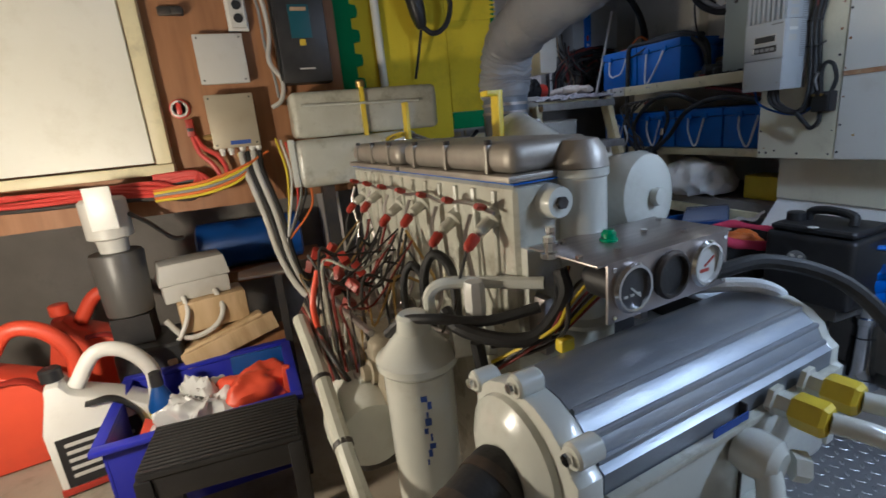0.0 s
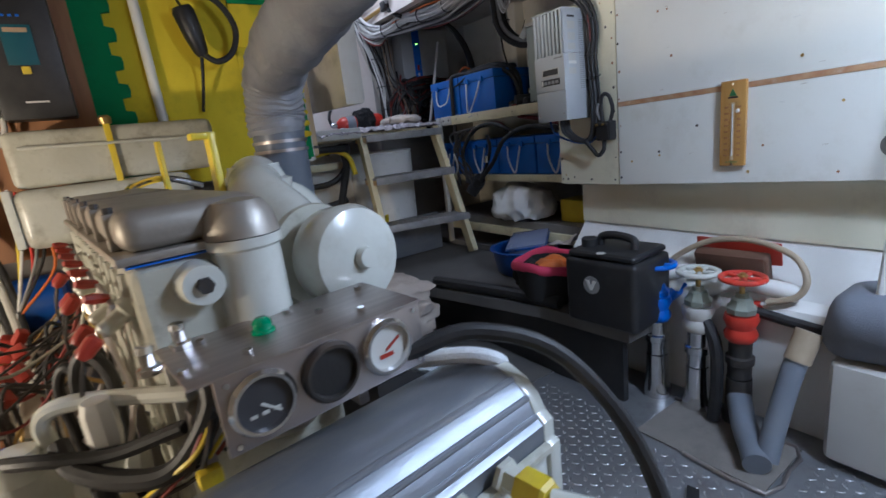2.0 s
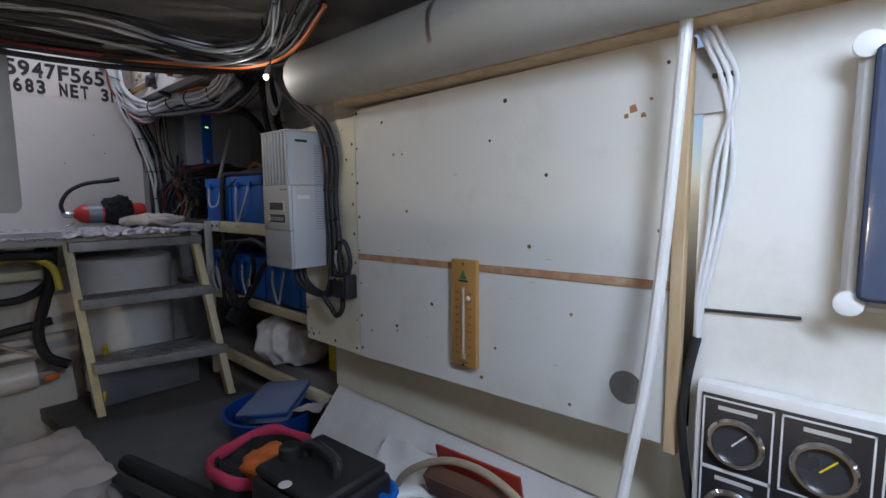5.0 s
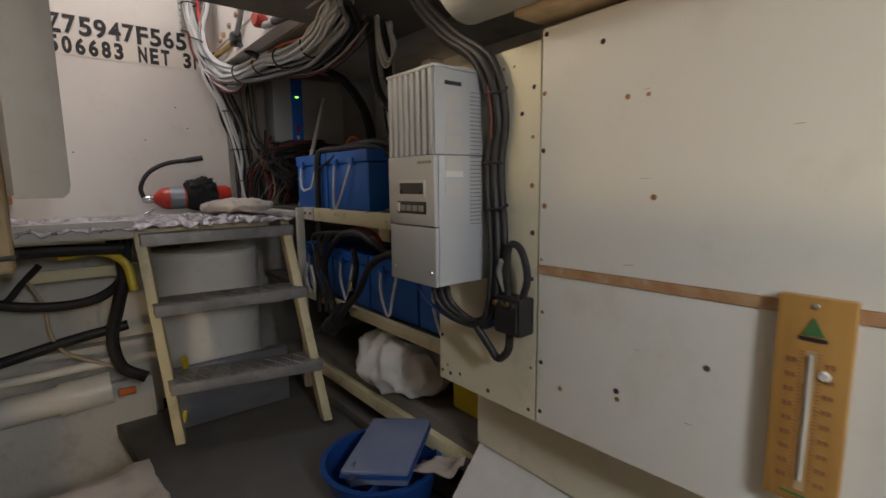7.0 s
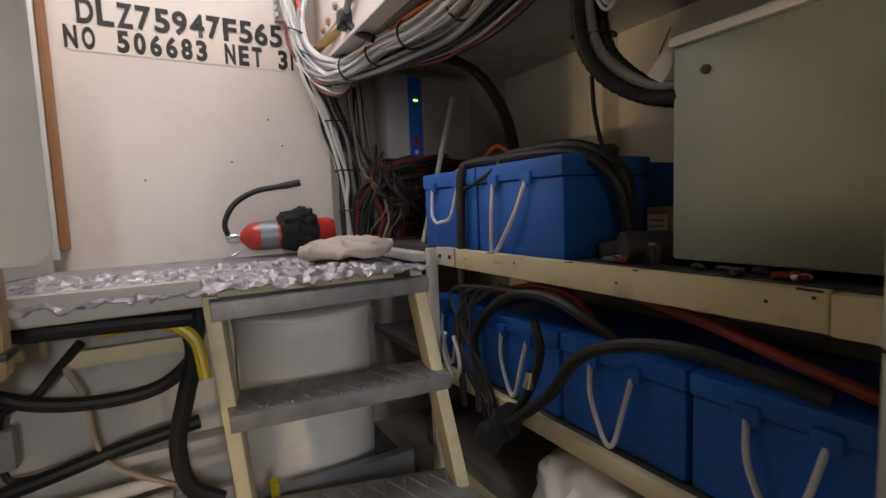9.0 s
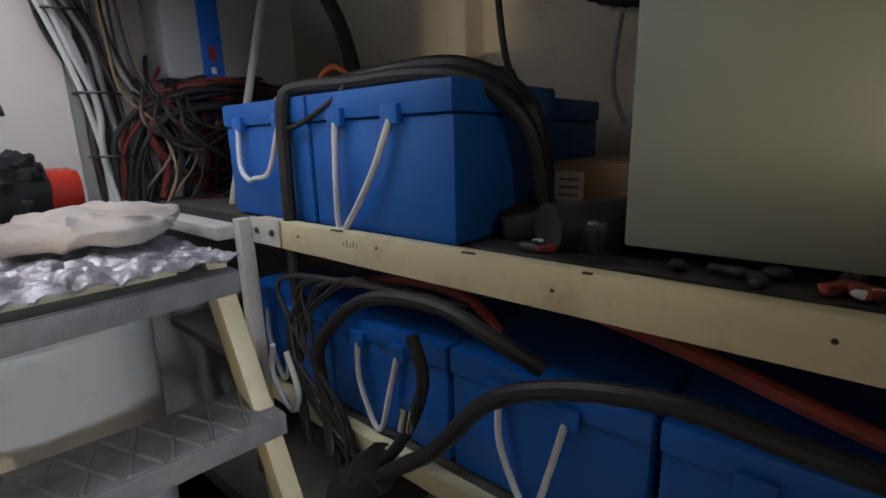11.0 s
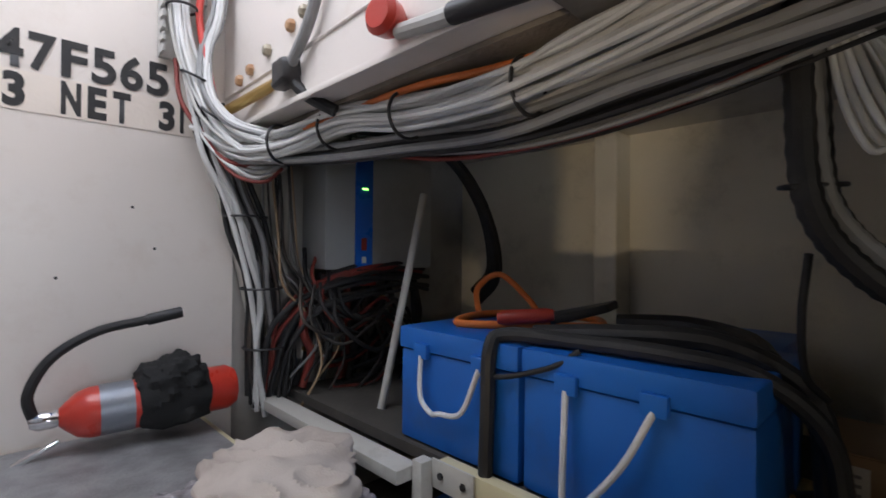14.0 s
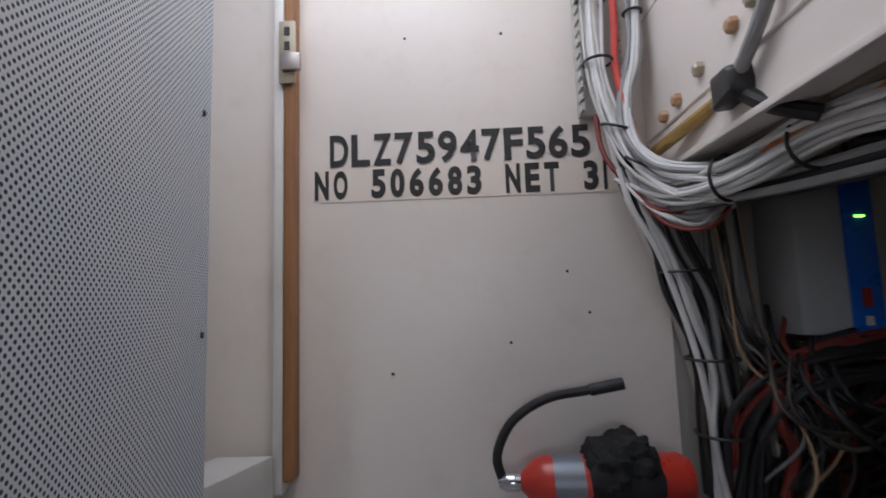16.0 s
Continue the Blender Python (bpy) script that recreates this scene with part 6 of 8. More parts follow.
# perforated lining and grey board beside the landing
perf = bpy.data.materials.new("perforated_lining")
perf.use_nodes = True
n, l = perf.node_tree.nodes, perf.node_tree.links
tc, mp, vo, rp, mx, nz = (n.new("ShaderNode" + k) for k in ("TexCoord", "Mapping", "TexVoronoi", "MapRange", "Mix", "TexNoise"))
mp.inputs["Scale"].default_value = (1, 1, 1)
mp.inputs["Rotation"].default_value = (radians(45), 0, 0)
vo.voronoi_dimensions, vo.inputs["Randomness"].default_value, vo.inputs["Scale"].default_value = "3D", 0.0, 150
rp.inputs["From Min"].default_value, rp.inputs["From Max"].default_value = 0.26, 0.33
mx.data_type = "RGBA"
mx.inputs["A"].default_value, nz.inputs["Scale"].default_value = (0.03, 0.035, 0.04, 1), 4
tint = n.new("ShaderNodeMix")
tint.data_type = "RGBA"
tint.inputs["A"].default_value, tint.inputs["B"].default_value = (0.86, 0.85, 0.82, 1), (0.62, 0.72, 0.84, 1)
sx, cx = n.new("ShaderNodeSeparateXYZ"), n.new("ShaderNodeCombineXYZ")
l.new(tc.outputs["Object"], nz.inputs["Vector"])
l.new(nz.outputs["Fac"], tint.inputs["Factor"])
l.new(tc.outputs["Object"], mp.inputs[0])
l.new(mp.outputs[0], sx.inputs[0])
l.new(sx.outputs["Y"], cx.inputs["Y"])
l.new(sx.outputs["Z"], cx.inputs["Z"])
l.new(cx.outputs[0], vo.inputs["Vector"])
l.new(vo.outputs["Distance"], rp.inputs["Value"])
l.new(rp.outputs[0], mx.inputs["Factor"])
l.new(tint.outputs["Result"], mx.inputs["B"])
l.new(mx.outputs["Result"], n["Principled BSDF"].inputs["Base Color"])
n["Principled BSDF"].inputs["Roughness"].default_value = 0.45
pl = thing("acoustic_lining", "white perforated acoustic lining board edged with grey beside the landing", "lining", pose(0.332, 2.07, 0, 0, 0, 10.5))
part("perforated_sheet", box((-0.012, 0.0, 1.33), (-0.004, 0.895, 2.9)), perf, pl, "white perforated metal sheet")
part("backing", box((-0.03, 0.0, 1.33), (-0.0125, 0.89, 2.9)), HULL, pl)
for y, z in ((0.87, 1.66), (0.86, 2.02)):
    part("rivet", lathe((-0.004, y, z), (1, 0, 0), [(0, 0.006), (0.003, 0.004), (0.003, 0)], None, 8), IRON, pl)
front = part("front_board", prism([(-0.1, 1.33), (-0.005, 1.33), (0.008, 1.343), (0.012, 1.36), (0.012, 2.9), (-0.1, 2.9)], -0.012, 0.0, None, 0.002, Matrix(((1, 0, 0, 0), (0, 0, 1, 0), (0, 1, 0, 0), (0, 0, 0, 1)))), GREY_BOX, pl, "grey painted front board with a rounded corner")
solo("sill", prism([(-0.12, 2.98), (0.0, 2.98), (0.118, 3.343), (-0.02, 3.343)], 1.21, 1.345, None, 0.006), GREY_BOX, "grubby sill below the doorway beside the landing", "sill")
post = thing("timber_post", "round pale timber post with a dark upper pole", "post")
part("lower_post", box((0.118, 2.41, 1.1), (0.2, 2.475, 1.57), 0.018, None, 3), PINE, post)
part("upper_pole", rod((0.165, 2.44, 1.571), (0.18, 2.44, 2.05), 0.026, seg=16), PLY, post, "dark brown upper pole")
part("strap", box((0.112, 2.402, 1.14), (0.206, 2.483, 1.155), 0.004), IRON, post)

# ---- below the landing ----
solo("landing_edge_strip", box((1.155, 2.705, 1.203), (1.212, 3.38, 1.232), 0.004), HULL, "scuffed white edge board between landing and batteries", "board")
solo("landing_beam", box((-0.8, 2.53, 1.175), (0.52, 2.566, 1.235), 0.004), HULL, "worn painted front beam of the landing", "beam")
solo("timber_rail", box((0.2, 2.87, 0.99), (0.6, 2.9, 1.035), 0.004), CREAM_RAIL, "cream painted timber rail under the landing", "rail")
solo("timber_rail", box((-0.6, 2.87, 1.03), (0.12, 2.9, 1.06), 0.004), CREAM_RAIL, "short cream timber batten under the landing", "rail")
solo("rail_stay", box((0.15, 2.88, 1.03), (0.165, 2.895, 1.17), 0.002), CREAM_RAIL, "small painted stay under the landing", "stay")
solo("lining_ledge", box((-0.8, 2.93, 0.66), (0.6, 3.0, 0.69), 0.006), HULL, "white ledge on the lining under the landing", "ledge")
solo("lining_ledge", prism([(2.9, 0.0), (3.0, 0.0), (3.0, 0.5), (2.96, 0.5), (2.9, 0.3)], -0.8, 0.58, None, 0.004, Matrix(((0, 0, 1, 0), (1, 0, 0, 0), (0, 1, 0, 0), (0, 0, 0, 1)))), HULL, "stepped white hull lining behind the rags", "ledge")
t = thing("waste_pipe", "fat grey-white waste pipe along the lining", "pipe")
part("pipe", rod((-0.3, 2.86, 0.5), (0.42, 2.84, 0.53), 0.055, seg=22), WHITE_PLASTIC, t)
part("collar", rod((0.25, 2.846, 0.523), (0.42, 2.84, 0.531), 0.066, seg=22), WHITE_PLASTIC, t)
part("thin_pipe", rod((-0.5, 2.85, 0.62), (0.45, 2.84, 0.64), 0.018, seg=14), WHITE_PLASTIC, t)
part("valve_lever", box((0.44, 2.78, 0.5), (0.5, 2.8, 0.53), 0.006), ORANGE, t, "orange valve lever")
t = thing("relay_box", "small grey relay box hanging on a black cable", "box")
part("body", box((0.0, 2.9, 0.74), (0.075, 2.95, 0.85), 0.01), GREY_CABLE, t)
part("lead", tube([(0.04, 2.92, 0.85), (0.06, 2.9, 0.9), (0.13, 2.88, 0.93), (0.18, 2.88, 0.99), (0.24, 2.86, 1.06)], 0.012), BLACK_HOSE, t)
part("lead", tube([(0.04, 2.92, 0.74), (0.06, 2.91, 0.71), (0.12, 2.92, 0.7)], 0.009), BLACK_HOSE, t)
t = thing("bilge_hoses", "sagging black hoses under the landing", "hose")
part("hose", tube([(-0.3, 2.87, 1.1), (0.0, 2.86, 0.98), (0.15, 2.84, 0.92), (0.3, 2.83, 0.9), (0.42, 2.82, 0.92), (0.5, 2.8, 1.0), (0.52, 2.78, 1.15)], 0.019), BLACK_HOSE, t)
part("hose", tube([(0.47, 2.78, 1.15), (0.5, 2.78, 1.02), (0.47, 2.8, 0.88), (0.44, 2.82, 0.74), (0.46, 2.8, 0.62), (0.54, 2.78, 0.56)], 0.024), BLACK_HOSE, t)
part("hose", tube([(-0.7, 2.88, 0.62), (-0.2, 2.87, 0.66), (0.1, 2.86, 0.71), (0.3, 2.86, 0.75), (0.5, 2.85, 0.78)], 0.02), BLACK_HOSE, t)
part("hose", tube([(0.3, 2.76, 1.1), (0.42, 2.74, 1.11), (0.5, 2.72, 1.06), (0.52, 2.7, 0.95)], 0.016), YELLOW, t, "yellow hose")
part("hose", tube([(0.2, 2.86, 1.0), (0.24, 2.85, 0.9), (0.25, 2.86, 0.78), (0.3, 2.84, 0.7), (0.45, 2.8, 0.62)], 0.007), BEIGE_HOSE, t, "thin clear hose")
part("hose", tube([(-0.7, 2.7, 1.13), (-0.2, 2.7, 1.12), (0.2, 2.7, 1.13), (0.5, 2.7, 1.12)], 0.022), BLACK_HOSE, t)
part("hose", tube([(0.66, 2.62, 0.66), (0.67, 2.68, 0.5), (0.64, 2.66, 0.37)], 0.012), YELLOW, t, "thin yellow pipe")
t = thing("bilge_machinery", "dark small pump fittings behind the landing hoses", "pump")
rnd = random.Random(11)
for i in range(9):
    part("fitting", lathe((-0.7 + 0.14 * i, 2.92, 1.08 + 0.03 * rnd.random()), (0.3, -1, 0.2), [(0, 0.018), (0.03, 0.024), (0.04, 0.015), (0.06, 0.014)], None, 10), (IRON, BRASS, BLACK)[i % 3], t)
solo("aluminium_kick", box((0.6, 2.66, 0.34), (1.1, 2.7, 0.6), 0.004), SILVER, "dull aluminium kick panel below the ladder treads", "panel")

# ---- things on the walkway ----
pile = thing("canvas_pile", "pile of folded dirty canvas dust sheets on the floor", "dust sheet", pose(0.29, 2.14, 0.0, 0, 0, 3))
for i in range(6):
    bm = soft((-0.22 + 0.01 * (i % 3), -0.3 + 0.012 * ((i * 7) % 4), 0.002 + 0.058 * i), (0.22 - 0.014 * ((i * 5) % 3), 0.3 - 0.02 * (i % 2), 0.075 + 0.058 * i), 18, 7.0, 0.022, 6.5, i * 3.3, 0.016)
    bm.transform(Matrix.Rotation(math.radians((0, 4, -3, 6, -5, 2)[i]), 4, "Z"))
    part("fold", bm, RAG, pile)
bm = cloth(34, 34, 0.42, 0.55, 0.03, 8, 5.5, 0.03)
bm.transform(Matrix.Translation((0.0, 0.0, 0.4)))
part("top_sheet", bm, RAG, pile)
solo("black_box", box((-0.17, -0.2, 0), (0.17, 0.2, 0.31), 0.015), BLACK, "black plastic battery box on the floor", "box", pose(-0.025, 1.46, 0, 0, 0, 6))
t = thing("black_jacket", "black jacket heaped over the battery box", "jacket", pose(-0.06, 1.62, 0.26))
part("back", lumpy(cloth(46, 46, 0.42, 0.46, 0.08, 6, 2.5, 0.09), 0.02, 16), BLACK_CLOTH, t)
part("bundle", soft((-0.18, -0.06, -0.02), (0.08, 0.21, 0.19), 18, 2.8, 0.05, 11, 1.5, 0.02), BLACK_CLOTH, t)
for k, line in enumerate(([(-0.1, -0.1, 0.08), (0.0, -0.16, 0.13), (0.1, -0.13, 0.1), (0.17, -0.02, 0.04)], [(0.02, 0.12, 0.12), (0.09, 0.06, 0.15), (0.14, 0.08, 0.1), (0.18, 0.14, 0.02)])):
    part("sleeve", lumpy(tube(line, 0.05, seg=16, steps=8, ribs=0.03), 0.022, 18, 3.0 + k), BLACK_CLOTH, t)
part("collar", lumpy(tube([(-0.17, 0.0, 0.16), (-0.09, -0.06, 0.2), (0.0, 0.0, 0.19), (-0.03, 0.1, 0.17)], 0.026, seg=12), 0.014, 22), BLACK_CLOTH, t)
solo("storage_case", box((-0.2, 1.63, 0.0), (0.1, 1.84, 0.26), 0.02), BLACK, "black case under the cloth heap", "case")


def jerrycan():
    t = thing("jerrycan", "black plastic jerrycan with a moulded handle", "jerrycan", pose(0.8, 0.965, 0.332, 0, 0, 4))
    part("body", box((-0.13, -0.155, 0), (0.13, 0.155, 0.27), 0.025, None, 4), BLACK, t)
    part("shoulder", box((-0.12, -0.145, 0.2705), (0.12, 0.145, 0.3), 0.02, None, 3), BLACK, t)
    part("handle", tube([(-0.02, -0.09, 0.3), (-0.01, -0.08, 0.335), (0.0, 0.0, 0.345), (0.0, 0.06, 0.335), (0.0, 0.07, 0.3)], 0.016), BLACK, t)
    part("cap", lathe((-0.03, 0.1, 0.3), (0, 0, 1), [(0, 0.032), (0.03, 0.032), (0.034, 0.026), (0.034, 0)], None, 18), BLACK, t)
    part("badge", lathe((-0.1305, 0.03, 0.17), (-1, 0, 0), [(0, 0.036), (0.0015, 0.036), (0.0015, 0)], None, 24), GREY_CABLE, t, "round pale badge")
    part("badge_mark", prism([(-0.024, 0.018), (-0.008, 0.018), (0.0, -0.006), (0.008, 0.018), (0.024, 0.018), (0.006, -0.022), (-0.006, -0.022)], 0, 0.001, None, 0, Matrix(((0, 0, -1, -0.133), (1, 0, 0, 0.03), (0, 1, 0, 0.172), (0, 0, 0, 1)))), WHITE_PLASTIC, t)
    part("sticker", lathe((-0.12, -0.01, 0.301), (0, 0, 1), [(0, 0.018), (0.001, 0.018), (0.001, 0)], None, 12), WHITE_PLASTIC, t)
    return t


jerrycan()
t = thing("tool_bag", "black bucket bag with a bright pink rim and orange contents", "bag", pose(0.81, 1.34, 0.332) @ Matrix.Diagonal((1.2, 1.2, 1.15, 1)))
part("bag", lumpy(lathe((0, 0, 0), (0, 0, 1), [(0, 0.1), (0.02, 0.12), (0.15, 0.135), (0.152, 0.125), (0.03, 0.11), (0.03, 0)], None, 26), 0.012, 12), BLACK_CLOTH, t)
part("rim", lumpy(tube([(0.133 * math.cos(a * 0.785), 0.133 * math.sin(a * 0.785), 0.152 + 0.012 * math.sin(a * 1.9)) for a in range(8)], 0.012, closed=True, flat=1.6), 0.006, 20), PINK, t, "bright pink cloth rim")
part("package", soft((-0.05, -0.07, 0.05), (0.08, 0.05, 0.165), 12, 3.0, 0.02, 16, 1.0, 0.008), ORANGE, t, "orange package")
part("cloth_wad", soft((-0.1, -0.02, 0.05), (0.0, 0.1, 0.145), 12, 2.6, 0.03, 16, 5.0, 0.012), BLACK_CLOTH, t)
t = thing("storage_tub", "round blue plastic tub full of clutter on the walkway", "tub", pose(1.06, 1.76, 0.332))
part("tub", lathe((0, 0, 0), (0, 0, 1), [(0, 0.15), (0.01, 0.16), (0.13, 0.185), (0.135, 0.198), (0.14, 0.198), (0.14, 0.18), (0.02, 0.15), (0.02, 0)], None, 36), BLUE_TUB, t)
t = thing("lunch_box", "flat translucent blue lidded box lying on the tub", "box", pose(1.09, 1.75, 0.462, 4, -6, -52))
part("base", box((-0.1, -0.14, 0), (0.1, 0.14, 0.04), 0.01), BLUE_LID, t)
part("lid", box((-0.108, -0.148, 0.041), (0.108, 0.148, 0.054), 0.005), BLUE_LID, t)
part("lid_rim", box((-0.112, -0.152, 0.03), (0.112, 0.152, 0.0405), 0.003), BLUE_TUB, t, "blue plastic lid rim")
solo("tub_rag", lumpy(cloth(16, 16, 0.12, 0.2, 0.04, 12, 7.0), 0.004, 20), RAG, "beige rag hanging over the tub", "rag", pose(1.16, 1.58, 0.49, -20, 0, 30))
solo("tub_bag", lumpy(box((-0.05, -0.04, 0), (0.05, 0.04, 0.06), 0.02, None, 4), 0.025, 25), CLEAR, "crinkled clear plastic packet in the tub", "packet", pose(0.97, 1.72, 0.43))
t = thing("black_loose_hose", "fat black hose lying along the walkway edge", "hose")
part("hose", tube([(0.56, 1.95, 0.36), (0.62, 1.7, 0.362), (0.68, 1.45, 0.362), (0.72, 1.2, 0.362)], 0.03), BLACK_HOSE, t)


def gate_valve(x, y, z_wheel, paint, label, body_paint, foot):
    t = thing("gate_valve", label, "valve", pose(x, y, 0.0) @ Matrix.Diagonal((1.28, 1.28, 1, 1)), group="seawater gate valves")
    z = z_wheel
    wheel = part("handwheel", tube([(0.05 * math.cos(a * math.pi / 4), 0.05 * math.sin(a * math.pi / 4), z) for a in range(8)], 0.0095, closed=True, seg=10), paint, t)
    for a in range(5):
        part("spoke", rod((0, 0, z), (0.046 * math.cos(a * 1.2566), 0.046 * math.sin(a * 1.2566), z), 0.007, seg=8), paint, wheel)
    part("hub", lathe((0, 0, z - 0.012), (0, 0, 1), [(0, 0.013), (0.022, 0.013), (0.024, 0.008), (0.03, 0.007)], None, 10), BRASS, wheel)
    part("stem", rod((0, 0, z - 0.06), (0, 0, z - 0.012), 0.007, seg=10), BRASS, t)
    part("bonnet", lathe((0, 0, z - 0.125), (0, 0, 1), [(0, 0.036), (0.02, 0.038), (0.03, 0.03), (0.05, 0.026), (0.056, 0.018), (0.07, 0.016)], None, 8), GREEN_STEEL if paint is not BLUE_PAINT else paint, t)
    part("body", lathe((0, 0, z - 0.23), (0, 0, 1), [(0, 0.032), (0.012, 0.04), (0.03, 0.042), (0.05, 0.034), (0.08, 0.044), (0.1, 0.04)], None, 18), body_paint, t)
    part("side_port", rod((0, 0, z - 0.16), (0.12, -0.01, z - 0.13), 0.027, seg=14), body_paint, t)
    part("nipple", lathe((0, 0, z - 0.37), (0, 0, 1), [(0, 0.03), (0.05, 0.03), (0.055, 0.036), (0.08, 0.036), (0.085, 0.029), (0.138, 0.029)], None, 18), foot, t)
    part("foot", lathe((0, 0, -0.002), (0, 0, 1), [(0, 0.04), (0.03, 0.042), (0.06, 0.034), (z - 0.372, 0.032)], None, 18), foot, t)
    return t


gate_valve(0.882, 0.845, 0.557, BLUE_PAINT, "blue painted bronze gate valve with handwheel", BLUE_PAINT, CHROME)
gate_valve(0.9, 0.692, 0.548, ENGINE_WHITE, "grey painted gate valve with pale handwheel", GREY_BOX, CHROME)
gate_valve(0.912, 0.548, 0.548, RED_PAINT, "red painted gate valve with red handwheel", RED_PAINT, IRON)
t = thing("plumbing_hoses", "hoses and plastic pipes around the gate valves", "pipe")
part("black_hose", tube([(0.9, 0.69, 0.4), (0.88, 0.62, 0.3), (0.86, 0.6, 0.15), (0.84, 0.6, 0.01)], 0.022), BLACK_HOSE, t)
part("grey_pipe", tube([(0.66, 0.38, 0.04), (0.72, 0.42, 0.05), (0.8, 0.48, 0.07), (0.9, 0.54, 0.1)], 0.04, seg=18), PVC_GREY, t)
part("grey_pipe", tube([(0.7, 0.37, 0.04), (0.76, 0.37, 0.15), (0.83, 0.36, 0.3), (0.86, 0.35, 0.36)], 0.032, seg=18), PVC_GREY, t)
part("yellow_joint", rod((0.845, 0.355, 0.33), (0.885, 0.34, 0.42), 0.038, seg=16), BEIGE_HOSE, t, "yellowed pipe joint")
part("crossing_hose", tube([(0.95, 0.6, 0.43), (0.97, 0.4, 0.4), (0.98, 0.2, 0.38), (0.97, -0.1, 0.36)], 0.018), BLACK_HOSE, t)
part("white_elbow", tube([(0.97, 0.7, 0.46), (1.0, 0.6, 0.5), (1.02, 0.5, 0.49), (1.03, 0.42, 0.48)], 0.03, seg=16), WHITE_PLASTIC, t)
part("white_elbow", tube([(0.96, 0.85, 0.5), (1.03, 0.8, 0.5), (1.08, 0.72, 0.5)], 0.026, seg=16), WHITE_PLASTIC, t)
tray = structure("floor_recess_rim", tube([(0.6, 0.58, 0.004), (0.595, 0.33, 0.004), (0.75, 0.325, 0.004), (0.88, 0.35, 0.004), (0.885, 0.6, 0.004), (0.89, 0.77, 0.004)], 0.007, steps=2, seg=8), STEEL, "raised metal rim round the floor opening", True)
# The plate is not cut; this sheet's dark colour is the opening's shade.
solo("recess_shade", box((0.605, 0.335, -0.002), (0.88, 0.76, 0.003)), DARK_HULL, "flat dark sheet for the shade of an opening in the chequer plate with pipes", "recess")
solo("floor_clip", prism([(-0.05, -0.015), (0.05, -0.02), (0.06, 0.015), (-0.04, 0.02)], 0, 0.012, None, 0.003), BLACK, "black plastic finger-pull in the floor plate", "clip", pose(0.42, 0.45, 0.0, 0, 0, 30))
t = thing("satchel", "brown leather satchel leaning on the hull flare", "bag", pose(1.09, 0.655, 0.475, 0, -22, 6))
part("body", box((-0.025, -0.125, 0), (0.025, 0.125, 0.13), 0.018, None, 4), BROWN_BAG, t)
part("flap", box((-0.032, -0.115, 0.06), (-0.0255, 0.115, 0.135), 0.004), BROWN_BAG, t)
t = thing("red_folder", "red plastic folder standing behind the satchel", "folder", pose(1.14, 0.66, 0.5, 0, -14, 4))
part("cover", box((-0.004, -0.145, 0), (0.004, 0.145, 0.13), 0.002), RED, t)
t = thing("hose_coil", "stiff beige hose loop standing beside the valves", "hose")
part("hose", tube([(1.0, 0.9, 0.46), (1.02, 0.85, 0.55), (1.04, 0.72, 0.63), (1.05, 0.58, 0.645), (1.04, 0.45, 0.61), (1.02, 0.4, 0.54), (1.0, 0.42, 0.48), (0.98, 0.5, 0.45)], 0.011), BEIGE_HOSE, t)
solo("white_sheet", lumpy(cloth(14, 14, 0.2, 0.24, 0.02, 9, 1.2), 0.003, 10), WHITE_PLASTIC, "crumpled white paper sheet lying on the hull flare", "paper", pose(1.04, 0.92, 0.5, 0, -40, 0))
t = thing("covered_pump", "grey cloth bag draped over a pale housing", "bag", pose(1.0, 0.18, 0.0))
part("housing", box((-0.15, -0.16, 0.02), (0.1, 0.1, 0.36), 0.03, None, 3), GREY_BOX, t)
part("cover", lumpy(box((-0.16, -0.18, 0.361), (0.12, 0.12, 0.56), 0.08, None, 5), 0.03, 8), surface("grey_nylon", (0.16, 0.17, 0.2), 0.6, alt=(0.1, 0.11, 0.14), scale=8, fine=200, bump=0.3), t, "crumpled grey nylon cover")

# ---- right-hand wall details ----
# Thin dark disc on the board, coloured as the shade inside a cable hole.
solo("panel_hole_disc", lathe((1.0895, 0.232, 0.962), (-1, 0, 0), [(0, 0.036), (0.0008, 0.036), (0.0008, 0)], None, 28), DARK_HULL, "dark disc on the white panel for the shade in a round cable hole", "hole")
rnd = random.Random(3)
spots = [(0.592, 1.512), (0.546, 1.604), (0.954, 1.501), (0.921, 1.5), (0.573, 0.976), (0.955, 0.953), (0.955, 0.968), (1.011, 1.603), (0.171, 1.623), (0.172, 1.3), (0.172, 1.05), (1.08, 0.93), (0.62, 0.885), (0.36, 0.885), (0.9, 1.33), (0.43, 1.42), (0.36, 1.1), (0.8, 1.06), (0.47, 1.25)] + [(1.135, 0.86 + 0.112 * k) for k in range(8)] + [(1.165, 0.85 + 0.1 * k) for k in range(8)] + [(1.47, 0.85), (1.45, 0.87), (1.44, 0.85), (1.40, 0.86), (1.47, 0.95), (1.22, 1.6), (1.25, 1.6), (1.24, 1.56), (1.2, 1.5), (1.3, 0.85)]
for y, z in spots:
    r = 0.003 + 0.003 * rnd.random()
    solo("panel_screw", lathe((1.09 if y < 1.15 else 1.092, y + 0.006 * rnd.random(), z), (-1, 0, 0), [(0, r), (0.0012, r * 0.9), (0.0012, r * 0.4), (0.0004, r * 0.3), (0.0004, 0)], None, 8), (IRON, BRASS, IRON, PLY)[rnd.randrange(4)], "dark screw head in the painted panel", "screw", group="panel screws")
